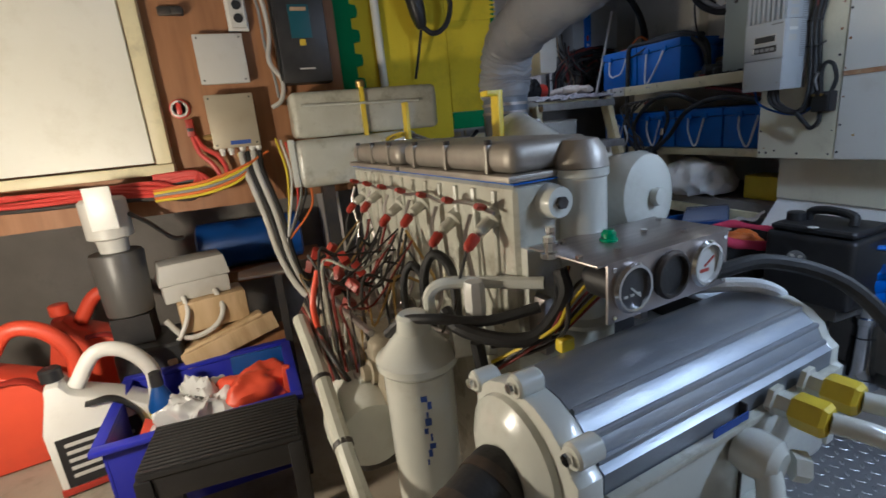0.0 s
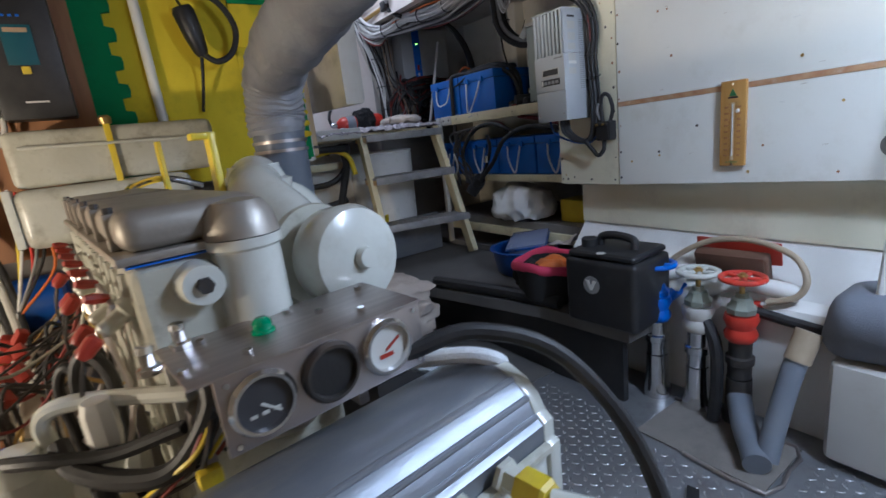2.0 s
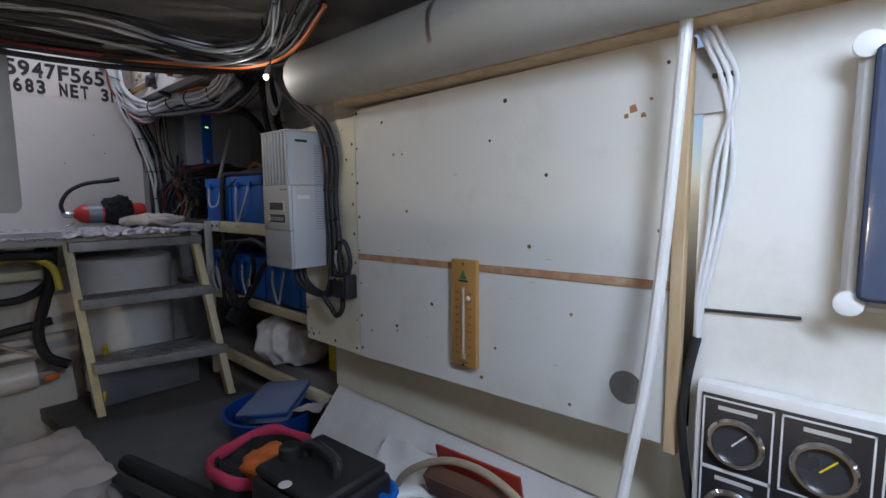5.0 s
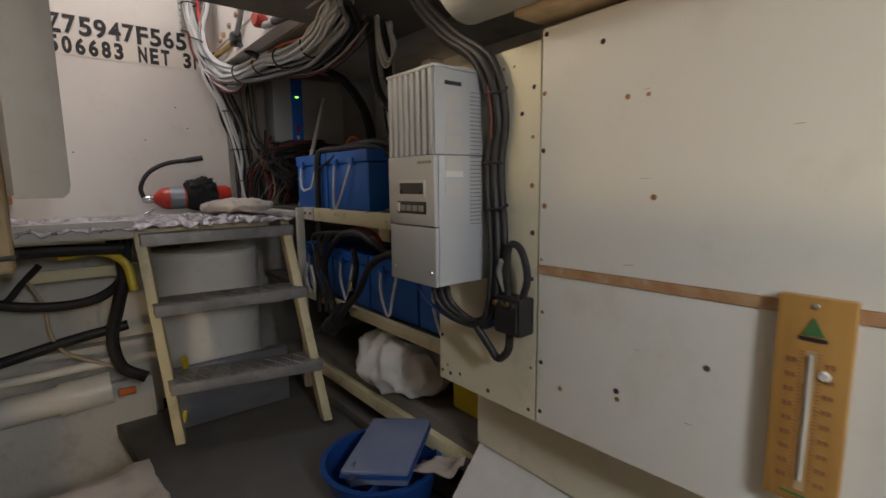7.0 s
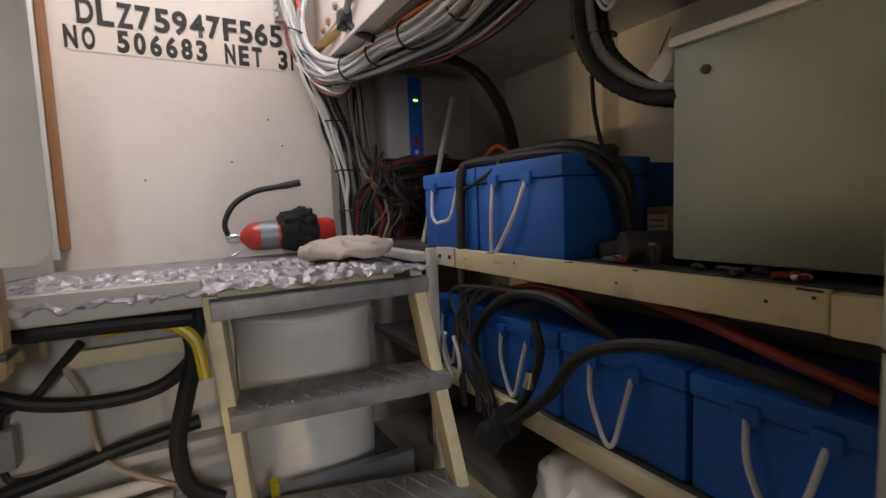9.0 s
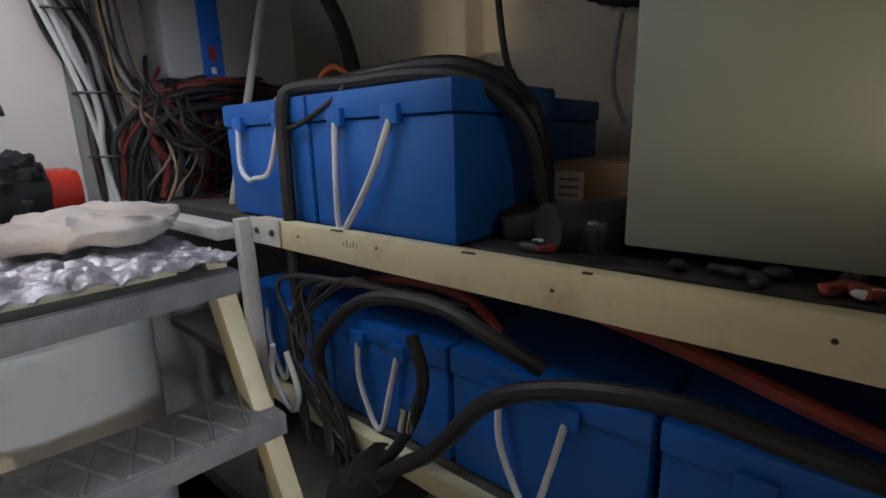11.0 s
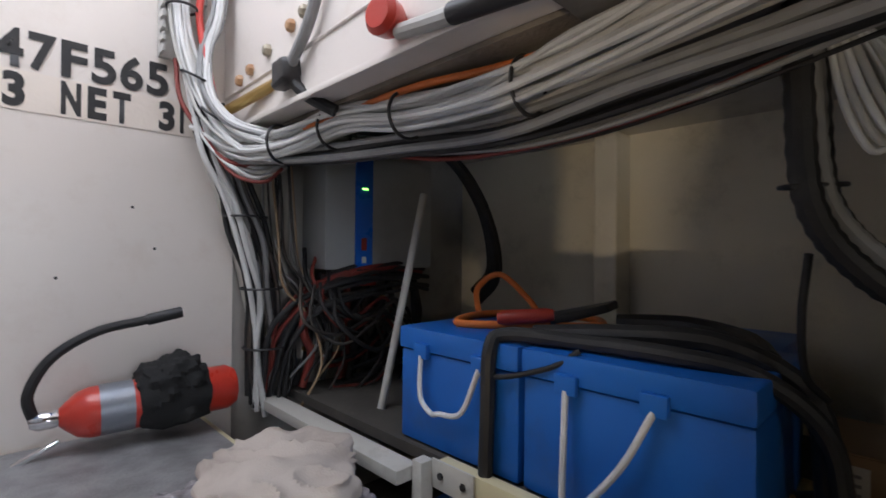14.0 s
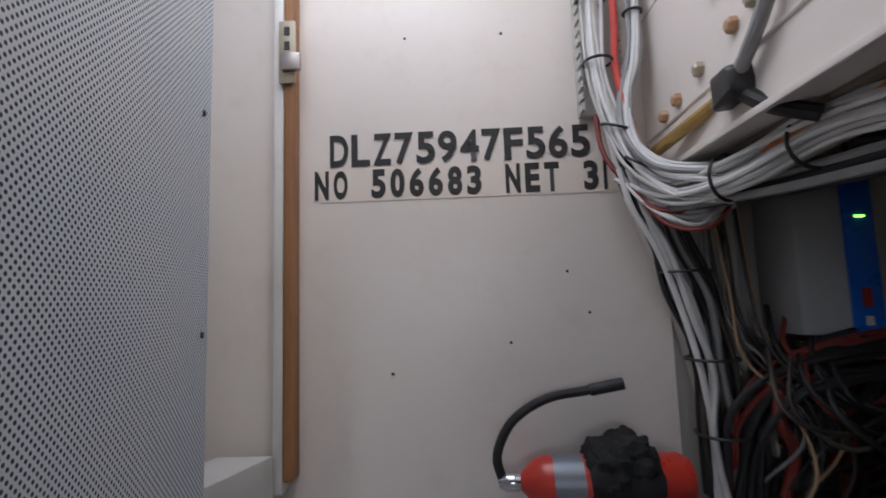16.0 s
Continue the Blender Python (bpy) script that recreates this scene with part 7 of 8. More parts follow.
for k in range(11):
    y, z = 0.2 + 0.9 * rnd.random(), 0.88 + 0.75 * rnd.random()
    solo("paint_scratch", box((1.0893, -0.004 - 0.014 * rnd.random(), -0.0005), (1.0899, 0.004, 0.0005), m=Matrix.Translation((0, y, z)) @ Matrix.Rotation(0.25 * (rnd.random() - 0.5), 4, "X")), (BEIGE_HOSE, GREY_BOX, BEIGE_HOSE)[k % 3], "short faint scratch in the white paint", "scratch", group="paint scratches")
for y, z, w in ((0.249, 1.532, 0.01), (0.215, 1.53, 0.012), (0.235, 1.545, 0.017), (0.2, 1.56, 0.007)):
    solo("paint_chip", lumpy(prism([(-0.5 * w, -0.3 * w), (0.4 * w, -0.5 * w), (0.5 * w, 0.3 * w), (-0.2 * w, 0.5 * w)], 0, 0.0008, None, 0, Matrix(((0, 0, -1, 1.0898), (1, 0, 0, y), (0, 1, 0, z), (0, 0, 0, 1)))), 0.002, 60), PLY, "rusty chip in the white paint", "chip", group="paint chips")
t = thing("white_pipe", "bent white plastic pipe standing in front of the panel end", "pipe")
part("pipe", tube([(1.03, 0.115, 1.9), (1.02, 0.122, 1.68), (1.03, 0.14, 1.4), (1.03, 0.152, 1.217), (1.01, 0.168, 0.99), (0.96, 0.192, 0.73), (0.93, 0.2, 0.45)], 0.0115), WHITE_PLASTIC, t)
t = thing("white_wires", "white cables clipped down the edge of the lining", "cable")
for i in range(3):
    part("cable", tube([(1.08, 0.13 - 0.012 * i, 1.69), (1.075, 0.1 - 0.012 * i, 1.63), (1.09, 0.075 - 0.01 * i, 1.56), (1.092, 0.055 + 0.014 * i, 1.43), (1.092, 0.07 + 0.01 * i, 1.3), (1.09, 0.09 + 0.006 * i, 1.18), (1.085, 0.098, 1.1)], 0.0045), WHITE_CABLE, t)
part("cable", tube([(1.085, 0.098, 1.1), (1.08, 0.11, 1.02), (1.075, 0.115, 0.93), (1.08, 0.1, 0.8), (1.1, 0.08, 0.7)], 0.0085), BLACK_HOSE, t)
part("cable_clip", box((1.085, 0.06, 1.58), (1.1, 0.095, 1.588), 0.002), BLACK, t)
solo("black_rod", rod((1.098, 0.094, 1.152), (1.098, -0.058, 1.16), 0.003, seg=8), BLACK, "thin black cable tie on the white lining", "cable tie")
solo("metal_plate", box((1.095, 0.075, 1.52), (1.1035, 0.125, 1.64), 0.001), GREY_BOX, "grey metal plate in the panel gap", "plate")


def control_panel():
    t = thing("engine_control_panel", "black engine instrument panel with chrome gauges and white frames", "instrument panel", pose(1.062, 0.0, 0.0))
    part("housing", box((0.0, -0.6, 0.66), (0.04, 0.09, 1.024), 0.01), WHITE_PLASTIC, t)
    f = part("face", box((-0.003, -0.58, 0.68), (-0.0005, 0.078, 1.006), 0.001), BLACK, t)
    rows = ((0.975, (0.075, -0.035), 0), (0.975, (-0.045, -0.165), 0), (0.975, (-0.175, -0.295), 0), (0.975, (-0.305, -0.425), 0), (0.84, (0.075, -0.035), 0), (0.79, (-0.175, -0.295), 1), (0.79, (-0.045, -0.165), 1))
    for zt, (ya, yb), kind in rows:
        zt = zt + 0.025
        h = 0.135 if not kind else 0.09
        fr = bmesh.new()
        for lo, hi in (((-0.0045, yb, zt - 0.003), (-0.003, ya, zt)), ((-0.0045, yb, zt - h), (-0.003, ya, zt - h + 0.003)), ((-0.0045, yb, zt - h), (-0.003, yb + 0.003, zt)), ((-0.0045, ya - 0.003, zt - h), (-0.003, ya, zt))):
            box(lo, hi, 0, fr)
        frm = part("outline", fr, WHITE_PLASTIC, f)
        y = (ya + yb) / 2
        part("caption", box((-0.0045, y - 0.03, zt - 0.02), (-0.003, y + 0.03, zt - 0.013)), GREY_BOX, f)
        if kind:
            for k in range(3):
                part("caption", box((-0.0045, y - 0.04, zt - 0.035 - 0.012 * k), (-0.003, y + 0.04, zt - 0.029 - 0.012 * k)), GREY_BOX, f)
            continue
        g = lathe((-0.003, y, zt - 0.075), (-1, 0, 0), [(0, 0.034), (0, 0.045), (0.008, 0.046), (0.013, 0.042), (0.013, 0.037), (0.003, 0.035)], None, 32)
        gauge = part("gauge_bezel", g, CHROME, t)
        part("dial", lathe((-0.0065, y, zt - 0.075), (-1, 0, 0), [(0, 0.036), (0.001, 0.036), (0.001, 0)], None, 28), DIAL, gauge)
        part("needle", box((-0.0095, -0.0012, -0.008), (-0.008, 0.0012, 0.026), 0, m=pose(0, y, zt - 0.075, 40, 0, 0)), YELLOW if ya < 0 else WHITE_PLASTIC, gauge)
    part("flash", prism([(-0.05, -0.012), (0.01, -0.002), (0.0, -0.014), (0.055, -0.004), (0.0, 0.014), (-0.005, 0.002), (-0.055, 0.012)], 0, 0.0015, None, 0, Matrix(((0, 0, -1, -0.003), (1, 0, 0, -0.105), (0, 1, 0, 0.84), (0, 0, 0, 1)))), ORANGE, f, "orange lightning flash mark")
    return t


control_panel()
t = thing("fuse_enclosure", "white breaker enclosure with a smoked clear cover", "enclosure")
part("box", box((1.05, -0.6, 1.19), (1.104, -0.105, 1.6), 0.02, None, 3), GREY_BOX, t)
w = part("cover", box((1.03, -0.585, 1.21), (1.0495, -0.125, 1.58), 0.015, None, 3), surface("smoked_cover", (0.08, 0.1, 0.16), 0.15, alt=(0.05, 0.06, 0.1), scale=3, coat=0.6), t, "smoked plastic cover")
for y, z in ((-0.118, 1.585), (-0.118, 1.203)):
    part("latch", lathe((1.05, y, z), (-1, 0, 0), [(0, 0.02), (0.008, 0.019), (0.01, 0.012), (0.01, 0)], None, 20), WHITE_PLASTIC, t)


# ---- cables and fittings round the battery recess ----
beam = structure("deck_beam", box((1.07, 1.5, 1.985), (1.13, 3.399, 2.4), 0.006), GEL, "white painted deck beam with rusty bolt heads")
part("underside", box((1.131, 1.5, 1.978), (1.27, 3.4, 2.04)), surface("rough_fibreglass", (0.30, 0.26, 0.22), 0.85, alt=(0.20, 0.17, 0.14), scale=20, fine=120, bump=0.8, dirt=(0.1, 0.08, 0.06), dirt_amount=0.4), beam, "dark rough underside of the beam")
for i, (y, z) in enumerate(((3.27, 2.11), (3.03, 2.26), (2.76, 2.33), (2.66, 2.34), (3.2, 2.12), (3.1, 2.14), (2.98, 2.16), (2.92, 2.17), (2.8, 2.2), (2.72, 2.22), (2.6, 2.24), (2.9, 2.3))):
    part("bolt", lathe((1.07, y, z), (-1, 0.1, 0), [(0, 0.015), (0.012, 0.014), (0.016, 0.009), (0.016, 0)], None, 6), TAN_BOX if i % 2 else BARE, beam)
part("weld_seam", tube([(1.069, 2.42, 2.105), (1.068, 2.7, 2.1), (1.069, 3.0, 2.092), (1.068, 3.38, 2.085)], 0.004, seg=6), GEL, beam)
part("lower_lip", box((1.058, 1.5, 1.98), (1.0695, 3.396, 1.994), 0.003), GEL, beam)
t = thing("alarm_sounder", "round red alarm sounder on a grey conduit", "alarm")
part("body", lathe((1.05, 2.6, 2.035), (-1, -0.2, 0), [(-0.02, 0.02), (0, 0.03), (0.025, 0.033), (0.035, 0.024), (0.035, 0)], None, 18), RED_PAINT, t)
part("conduit", tube([(1.05, 2.58, 2.01), (1.05, 2.5, 2.0), (1.05, 2.35, 1.985), (1.05, 2.1, 1.97), (1.05, 1.8, 1.965)], 0.013), GREY_BOX, t)
part("sleeve", rod((1.05, 2.46, 1.997), (1.05, 2.33, 1.984), 0.016, seg=12), BLACK, t)
part("lead", tube([(1.06, 2.84, 2.4), (1.055, 2.83, 2.25), (1.05, 2.86, 2.14), (1.05, 2.95, 2.06), (1.05, 3.02, 2.03)], 0.012), GREY_CABLE, t)

rnd = random.Random(21)


def loom(name, label, count, line, spread, r, mats, ties=()):
    t = thing(name, label, "cable bundle")
    for i in range(count):
        a, d = rnd.random() * 6.28, spread * math.sqrt(rnd.random())
        o = Vector((math.cos(a) * d, math.sin(a) * d * 0.6, math.sin(a) * d))
        pts = [Vector(p) + o * (0.8 + 0.5 * rnd.random()) + Vector([(rnd.random() - 0.5) * spread * 0.5 for _ in range(3)]) for p in line]
        part("cable", tube(pts, r * (0.8 + 0.4 * rnd.random()), seg=7, steps=5), mats[i % len(mats)], t)
    for p, ax in ties:
        s, u, _ = frame_of(ax)
        part("cable_tie", tube([Vector(p) + (s * math.cos(k * 0.785) + u * math.sin(k * 0.785)) * spread * 1.35 for k in range(8)], 0.0035, closed=True, seg=6, steps=3), BLACK, t)
    return t


loom("cable_bundle", "bundle of white cables tied along the deck beam", 26, [(1.0, 3.32, 1.99), (1.06, 3.22, 1.92), (1.12, 3.06, 1.92), (1.16, 2.9, 1.945), (1.17, 2.7, 1.925), (1.18, 2.5, 1.915), (1.16, 2.3, 1.925), (1.12, 2.1, 1.935), (1.05, 1.9, 1.92), (0.9, 1.78, 1.91), (0.6, 1.7, 1.92)], 0.034, 0.006, (WHITE_CABLE, WHITE_CABLE, WHITE_CABLE, GREY_BOX, WHITE_CABLE, WHITE_CABLE), (((1.16, 2.95, 1.94), (0, 1, 0)), ((1.17, 2.7, 1.925), (0, 1, 0)), ((1.18, 2.42, 1.917), (0, 1, 0)), ((1.1, 3.1, 1.92), (0.4, -1, 0))))
loom("cable_bundle", "black and orange cables running under the white bundle", 8, [(1.06, 3.25, 1.9), (1.16, 3.02, 1.885), (1.21, 2.75, 1.885), (1.22, 2.5, 1.87), (1.2, 2.25, 1.885), (1.14, 2.0, 1.89), (1.0, 1.8, 1.88)], 0.024, 0.008, (BLACK_HOSE, BLACK_HOSE, GREY_CABLE, BLACK_HOSE))
t = thing("orange_cable", "bright orange cable woven through the bundle", "cable")
part("cable", tube([(1.12, 3.02, 1.95), (1.15, 2.85, 1.965), (1.15, 2.65, 1.965), (1.17, 2.4, 1.955), (1.13, 2.15, 1.965)], 0.007), ORANGE, t)
loom("cable_bundle", "white cables dropping from the hatch in a tied bundle", 15, [(0.94, 3.34, 2.95), (0.935, 3.34, 2.5), (0.94, 3.33, 2.25), (0.965, 3.3, 2.1), (1.0, 3.26, 2.0), (1.05, 3.2, 1.93), (1.12, 3.12, 1.91)], 0.026, 0.006, (WHITE_CABLE, WHITE_CABLE, GREY_BOX), (((0.935, 3.34, 2.45), (0, 0, 1)), ((0.94, 3.33, 2.28), (0, 0, 1)), ((0.965, 3.3, 2.1), (0.3, -0.3, 1)), ((1.0, 3.26, 2.0), (0.5, -0.5, 1))))
loom("cable_bundle", "second strand of pale cables beside the trunking", 8, [(1.03, 3.32, 2.95), (1.03, 3.32, 2.5), (1.02, 3.31, 2.3), (0.99, 3.3, 2.18), (0.985, 3.27, 2.07), (1.02, 3.2, 1.97), (1.1, 3.1, 1.93)], 0.016, 0.006, (WHITE_CABLE, GREY_CABLE, WHITE_CABLE), (((1.03, 3.32, 2.4), (0, 0, 1)),))
loom("cable_bundle", "mixed cables hanging down the corner of the bulkhead", 22, [(1.0, 3.3, 2.03), (1.03, 3.3, 1.93), (1.07, 3.3, 1.83), (1.12, 3.31, 1.7), (1.15, 3.32, 1.55), (1.16, 3.33, 1.4), (1.17, 3.34, 1.22)], 0.042, 0.0068, (WHITE_CABLE, BLACK_HOSE, GREY_CABLE, BLACK_HOSE, BLACK_HOSE, IRON), (((1.1, 3.31, 1.75), (0, 0, 1)), ((1.15, 3.32, 1.55), (0, 0, 1)), ((1.165, 3.33, 1.38), (0, 0, 1))))
loom("cable_bundle", "looped ends of white cables gathered at the bulkhead corner", 12, [(0.95, 3.33, 2.14), (0.965, 3.31, 2.03), (0.995, 3.28, 1.95), (1.04, 3.235, 1.885), (1.09, 3.2, 1.868), (1.14, 3.19, 1.9)], 0.026, 0.005, (WHITE_CABLE, WHITE_CABLE, GREY_BOX, WHITE_CABLE, RED_DULL, WHITE_CABLE))
loom("cable_bundle", "thin wires hanging loose under the deck beam", 7, [(1.24, 2.95, 1.9), (1.27, 2.7, 1.86), (1.27, 2.45, 1.85), (1.25, 2.2, 1.87), (1.2, 2.0, 1.9)], 0.03, 0.004, (GREY_CABLE, RED_DULL, BLACK_HOSE))
t = thing("red_cable", "single red cable in the trunking", "cable")
part("cable", tube([(0.985, 3.325, 2.95), (0.985, 3.325, 2.4), (0.98, 3.32, 2.25), (1.0, 3.27, 2.05)], 0.009), RED_CABLE, t)
tr = thing("cable_trunking", "slotted grey plastic cable trunking up the corner", "trunking")
part("back", box((0.9, 3.375, 2.16), (1.01, 3.396, 2.98), 0.002), GREY_BOX, tr)
for i in range(26):
    for x in (0.9, 1.0):
        part("finger", box((x, 3.345, 2.165 + i * 0.03), (x + 0.006, 3.3745, 2.183 + i * 0.03)), GREY_BOX, tr)
solo("hull_corner", lumpy(prism([(1.0, 2.0), (1.02, 1.9), (1.1, 1.65), (1.16, 1.4), (1.17, 1.2), (1.25, 1.2), (1.25, 2.0)], 3.36, 3.41, None, 0.0, Matrix(((1, 0, 0, 0), (0, 0, 1, 0), (0, 1, 0, 0), (0, 0, 0, 1)))), 0.004, 12), HULL, "rough fibreglass joint at the bulkhead edge", "joint")
t = thing("cable_clamp", "black cable clamp with brass ends under the beam", "clamp")
part("arm", rod((1.03, 3.28, 2.02), (1.08, 3.02, 2.06), 0.014, seg=10), BRASS, t)
part("body", lumpy(box((1.03, 2.94, 2.02), (1.09, 3.02, 2.08), 0.015, None, 3), 0.012, 25), BLACK, t)
part("tail", tube([(1.06, 2.96, 2.03), (1.08, 2.92, 1.99), (1.12, 2.88, 1.96)], 0.014), BLACK_HOSE, t)

# inverter on the end wall
t = thing("inverter", "white wall-mounted inverter with a blue stripe and green light", "inverter")
part("body", box((1.32, 3.26, 1.6), (1.76, 3.405, 1.97), 0.012), INVERTER_GREY, t)
part("blue_stripe", box((1.425, 3.252, 1.598), (1.49, 3.2595, 1.96), 0.002), BLUE_PAINT, t, "bright blue stripe")
part("led", box((1.448, 3.249, 1.855), (1.468, 3.2515, 1.86)), LED_GREEN, t, "lit green indicator")
part("red_mark", box((1.445, 3.25, 1.66), (1.465, 3.2515, 1.7)), RED, t)
part("white_mark", box((1.447, 3.25, 1.62), (1.463, 3.2515, 1.64)), WHITE_PLASTIC, t)
part("terminal_cover", box((1.44, 3.27, 1.545), (1.52, 3.35, 1.596), 0.005), RED, t)
loom("cable_bundle", "heavy black and dull red cables below the inverter", 16, [(1.75, 3.3, 1.56), (1.58, 3.25, 1.575), (1.42, 3.24, 1.56), (1.3, 3.26, 1.52), (1.22, 3.29, 1.42), (1.21, 3.31, 1.3), (1.2, 3.33, 1.22)], 0.046, 0.0075, (BLACK_HOSE, BLACK_HOSE, RED_DULL, IRON, BLACK_HOSE, RED_DULL, BLACK_HOSE, BLACK_HOSE))
loom("cable_bundle", "loose black cables tangled below the inverter", 11, [(1.34, 3.29, 1.6), (1.31, 3.22, 1.5), (1.4, 3.2, 1.42), (1.52, 3.22, 1.46), (1.6, 3.24, 1.36), (1.5, 3.23, 1.27), (1.38, 3.25, 1.25)], 0.075, 0.006, (BLACK_HOSE, IRON, BLACK_HOSE, RED_DULL))
loom("cable_bundle", "thin pale and brown wires in the corner", 9, [(1.2, 3.33, 1.97), (1.21, 3.31, 1.75), (1.23, 3.3, 1.6), (1.3, 3.27, 1.5), (1.33, 3.24, 1.38), (1.28, 3.28, 1.25)], 0.05, 0.0035, (GREY_CABLE, IRON, CARDBOARD, BLACK_HOSE, IRON))
for x, z, w, hh, mt, what in ((1.55, 1.5, 0.09, 0.07, BLACK, "black fuse block"), (1.63, 1.33, 0.1, 0.12, IRON, "dark relay box"), (1.3, 1.36, 0.05, 0.07, GREY_BOX, "grey terminal cover")):
    t = thing("fuse_block", what + " on the end wall below the inverter", "fuse block", pose(x, 3.36, z))
    part("body", box((-w / 2, -0.04, -hh / 2), (w / 2, 0.045, hh / 2), 0.006), mt, t)
    for k in (-0.3, 0.3):
        part("stud", bolt((w * k, -0.04, 0), (0, -1, 0), 0.008, 0.014), BRASS, t)
loom("cable_bundle", "heavy black cables running up behind the inverter", 6, [(1.85, 3.1, 1.5), (1.82, 3.0, 1.6), (1.75, 3.0, 1.8), (1.62, 3.05, 1.97), (1.4, 3.1, 2.0), (1.2, 3.1, 1.98)], 0.025, 0.014, (BLACK_HOSE,))
for i in range(12):
    y = 3.34 - 0.05 * rnd.random()
    p = Vector((1.25 + 0.5 * rnd.random(), y, 1.25))
    solo("battery_cable", tube([p, p + Vector((0.03 * rnd.random(), -0.02, 0.1)), p + Vector((0.08 * (rnd.random() - 0.5), -0.04, 0.18)), p + Vector((0.16 * (rnd.random() - 0.5), 0.0, 0.28 + 0.05 * rnd.random()))], 0.009 + 0.005 * rnd.random()), (BLACK_HOSE, RED_DULL, IRON, BLACK_HOSE)[i % 4], "battery cable rising to the inverter", "cable", group="inverter battery cables")
t = thing("cable_lug_ring", "pale ring fitting on the end wall", "ring")
part("ring", tube([(1.46 + 0.035 * math.cos(a * 0.785), 3.33, 1.444 + 0.035 * math.sin(a * 0.785)) for a in range(8)], 0.009, closed=True), WHITE_PLASTIC, t)
part("backing", box((1.4, 3.342, 1.3), (1.6, 3.408, 1.5), 0.004), END_WALL, t)
part("red_bar", box((1.36, 3.335, 1.28), (1.44, 3.341, 1.33), 0.003), RED, t)
solo("steel_pole", rod((1.34, 3.0, 1.24), (1.53, 3.05, 1.83), 0.011, seg=12), GREY_BOX, "thin metal pole leaning beside the battery", "pole")

# on top of the upper batteries
t = thing("jump_leads", "black and orange jump leads with clamps heaped on the batteries", "leads")
part("orange_lead", tube([(1.34, 2.72, 1.5), (1.42, 2.6, 1.501), (1.52, 2.48, 1.502), (1.62, 2.55, 1.502), (1.6, 2.7, 1.502), (1.48, 2.78, 1.501)], 0.009, closed=True), ORANGE, t)
part("orange_lead", tube([(1.5, 2.8, 1.5), (1.54, 2.84, 1.56), (1.56, 2.78, 1.6), (1.6, 2.72, 1.54), (1.57, 2.66, 1.502)], 0.008), ORANGE, t)
part("clamp_grip", lathe((1.38, 2.64, 1.515), (0.5, -0.8, 0.1), [(0, 0.012), (0.02, 0.017), (0.1, 0.016), (0.12, 0.012)], None, 12), RED, t, "red clamp grip")
part("clamp_jaw", lumpy(prism([(-0.03, -0.02), (0.1, -0.012), (0.14, 0.03), (0.06, 0.03), (-0.03, 0.02)], 0, 0.02, None, 0.004, pose(1.48, 2.54, 1.51, 0, -10, -40)), 0.006, 20), BLACK, t)
part("black_lead", tube([(1.245, 2.56, 1.0), (1.242, 2.555, 1.2), (1.242, 2.55, 1.38), (1.248, 2.55, 1.48), (1.27, 2.53, 1.507), (1.3, 2.4, 1.508), (1.31, 2.25, 1.508), (1.34, 2.15, 1.49), (1.38, 2.08, 1.42), (1.4, 2.06, 1.3)], 0.014), BLACK_HOSE, t)
part("black_lead", tube([(1.32, 2.5, 1.506), (1.34, 2.35, 1.522), (1.38, 2.2, 1.52), (1.42, 2.1, 1.45), (1.43, 2.08, 1.3)], 0.018), BLACK_HOSE, t)
part("black_lead", tube([(1.4, 2.15, 1.5), (1.5, 2.2, 1.51), (1.58, 2.32, 1.515), (1.55, 2.45, 1.51)], 0.02), BLACK_HOSE, t)
part("thin_lead", tube([(1.245, 2.55, 1.43), (1.25, 2.5, 1.44), (1.256, 2.42, 1.47), (1.27, 2.38, 1.5)], 0.005), BLACK_HOSE, t)
t = thing("terminal_clutter", "black and red battery terminals and fuse clutter on the shelf", "terminals")
for i in range(10):
    part("terminal", lumpy(box((-0.03, -0.03, 0), (0.03, 0.03, 0.05), 0.012, None, 3), 0.014, 20, i), (BLACK, RED, IRON, BLACK, BRASS)[i % 5], t).matrix_basis = pose(1.32 + 0.22 * rnd.random(), 1.93 + 0.22 * rnd.random(), 1.241, 0, 0, 60 * i)
part("black_tube", rod((1.3, 2.0, 1.28), (1.42, 1.93, 1.28), 0.035, seg=18), BLACK, t)
solo("shelf_debris", lumpy(box((1.26, 1.2, 1.241), (1.325, 2.1, 1.25), 0.003, None, 2), 0.003, 30), BLACK, "dark grime and offcuts along the shelf edge", "grime", kind="stuff")
for k in range(14):
    m = (BLACK, RED_DULL, IRON, GREY_BOX, BLACK, BLACK, RED_DULL)[k % 7]
    solo("shelf_scrap", soft((-0.012, -0.008, 0), (0.014 + 0.008 * (k % 3), 0.009, 0.012), 4, 3.0, 0.005, 60, k * 1.3), m, "small scrap of cable and tape on the shelf", "scrap", pose(1.275 + 0.05 * rnd.random(), 1.45 + 0.62 * rnd.random(), 1.251, 0, 0, 40 * k), group="shelf scraps")
t = thing("ducted_cables", "thick black cable conduits curving into the steel cabinet", "conduit")
for i in range(5):
    o, d = 0.02 * i, 0.012 * (i % 2)
    part("conduit", tube([(1.27 + o, 2.1 - d, 2.04), (1.27 + o, 2.095 - d, 1.86), (1.28 + o, 2.085 - d, 1.72 + d), (1.3 + o, 2.04 - d, 1.64 + d * 1.5), (1.33 + o, 1.97, 1.59 + d * 2), (1.345 + o, 1.9, 1.575 + d * 2)], 0.0125 if i % 2 else 0.016, ribs=0.06, steps=10), (BLACK_HOSE, GREY_CABLE, BLACK_HOSE, BLACK_HOSE, GREY_BOX)[i], t)
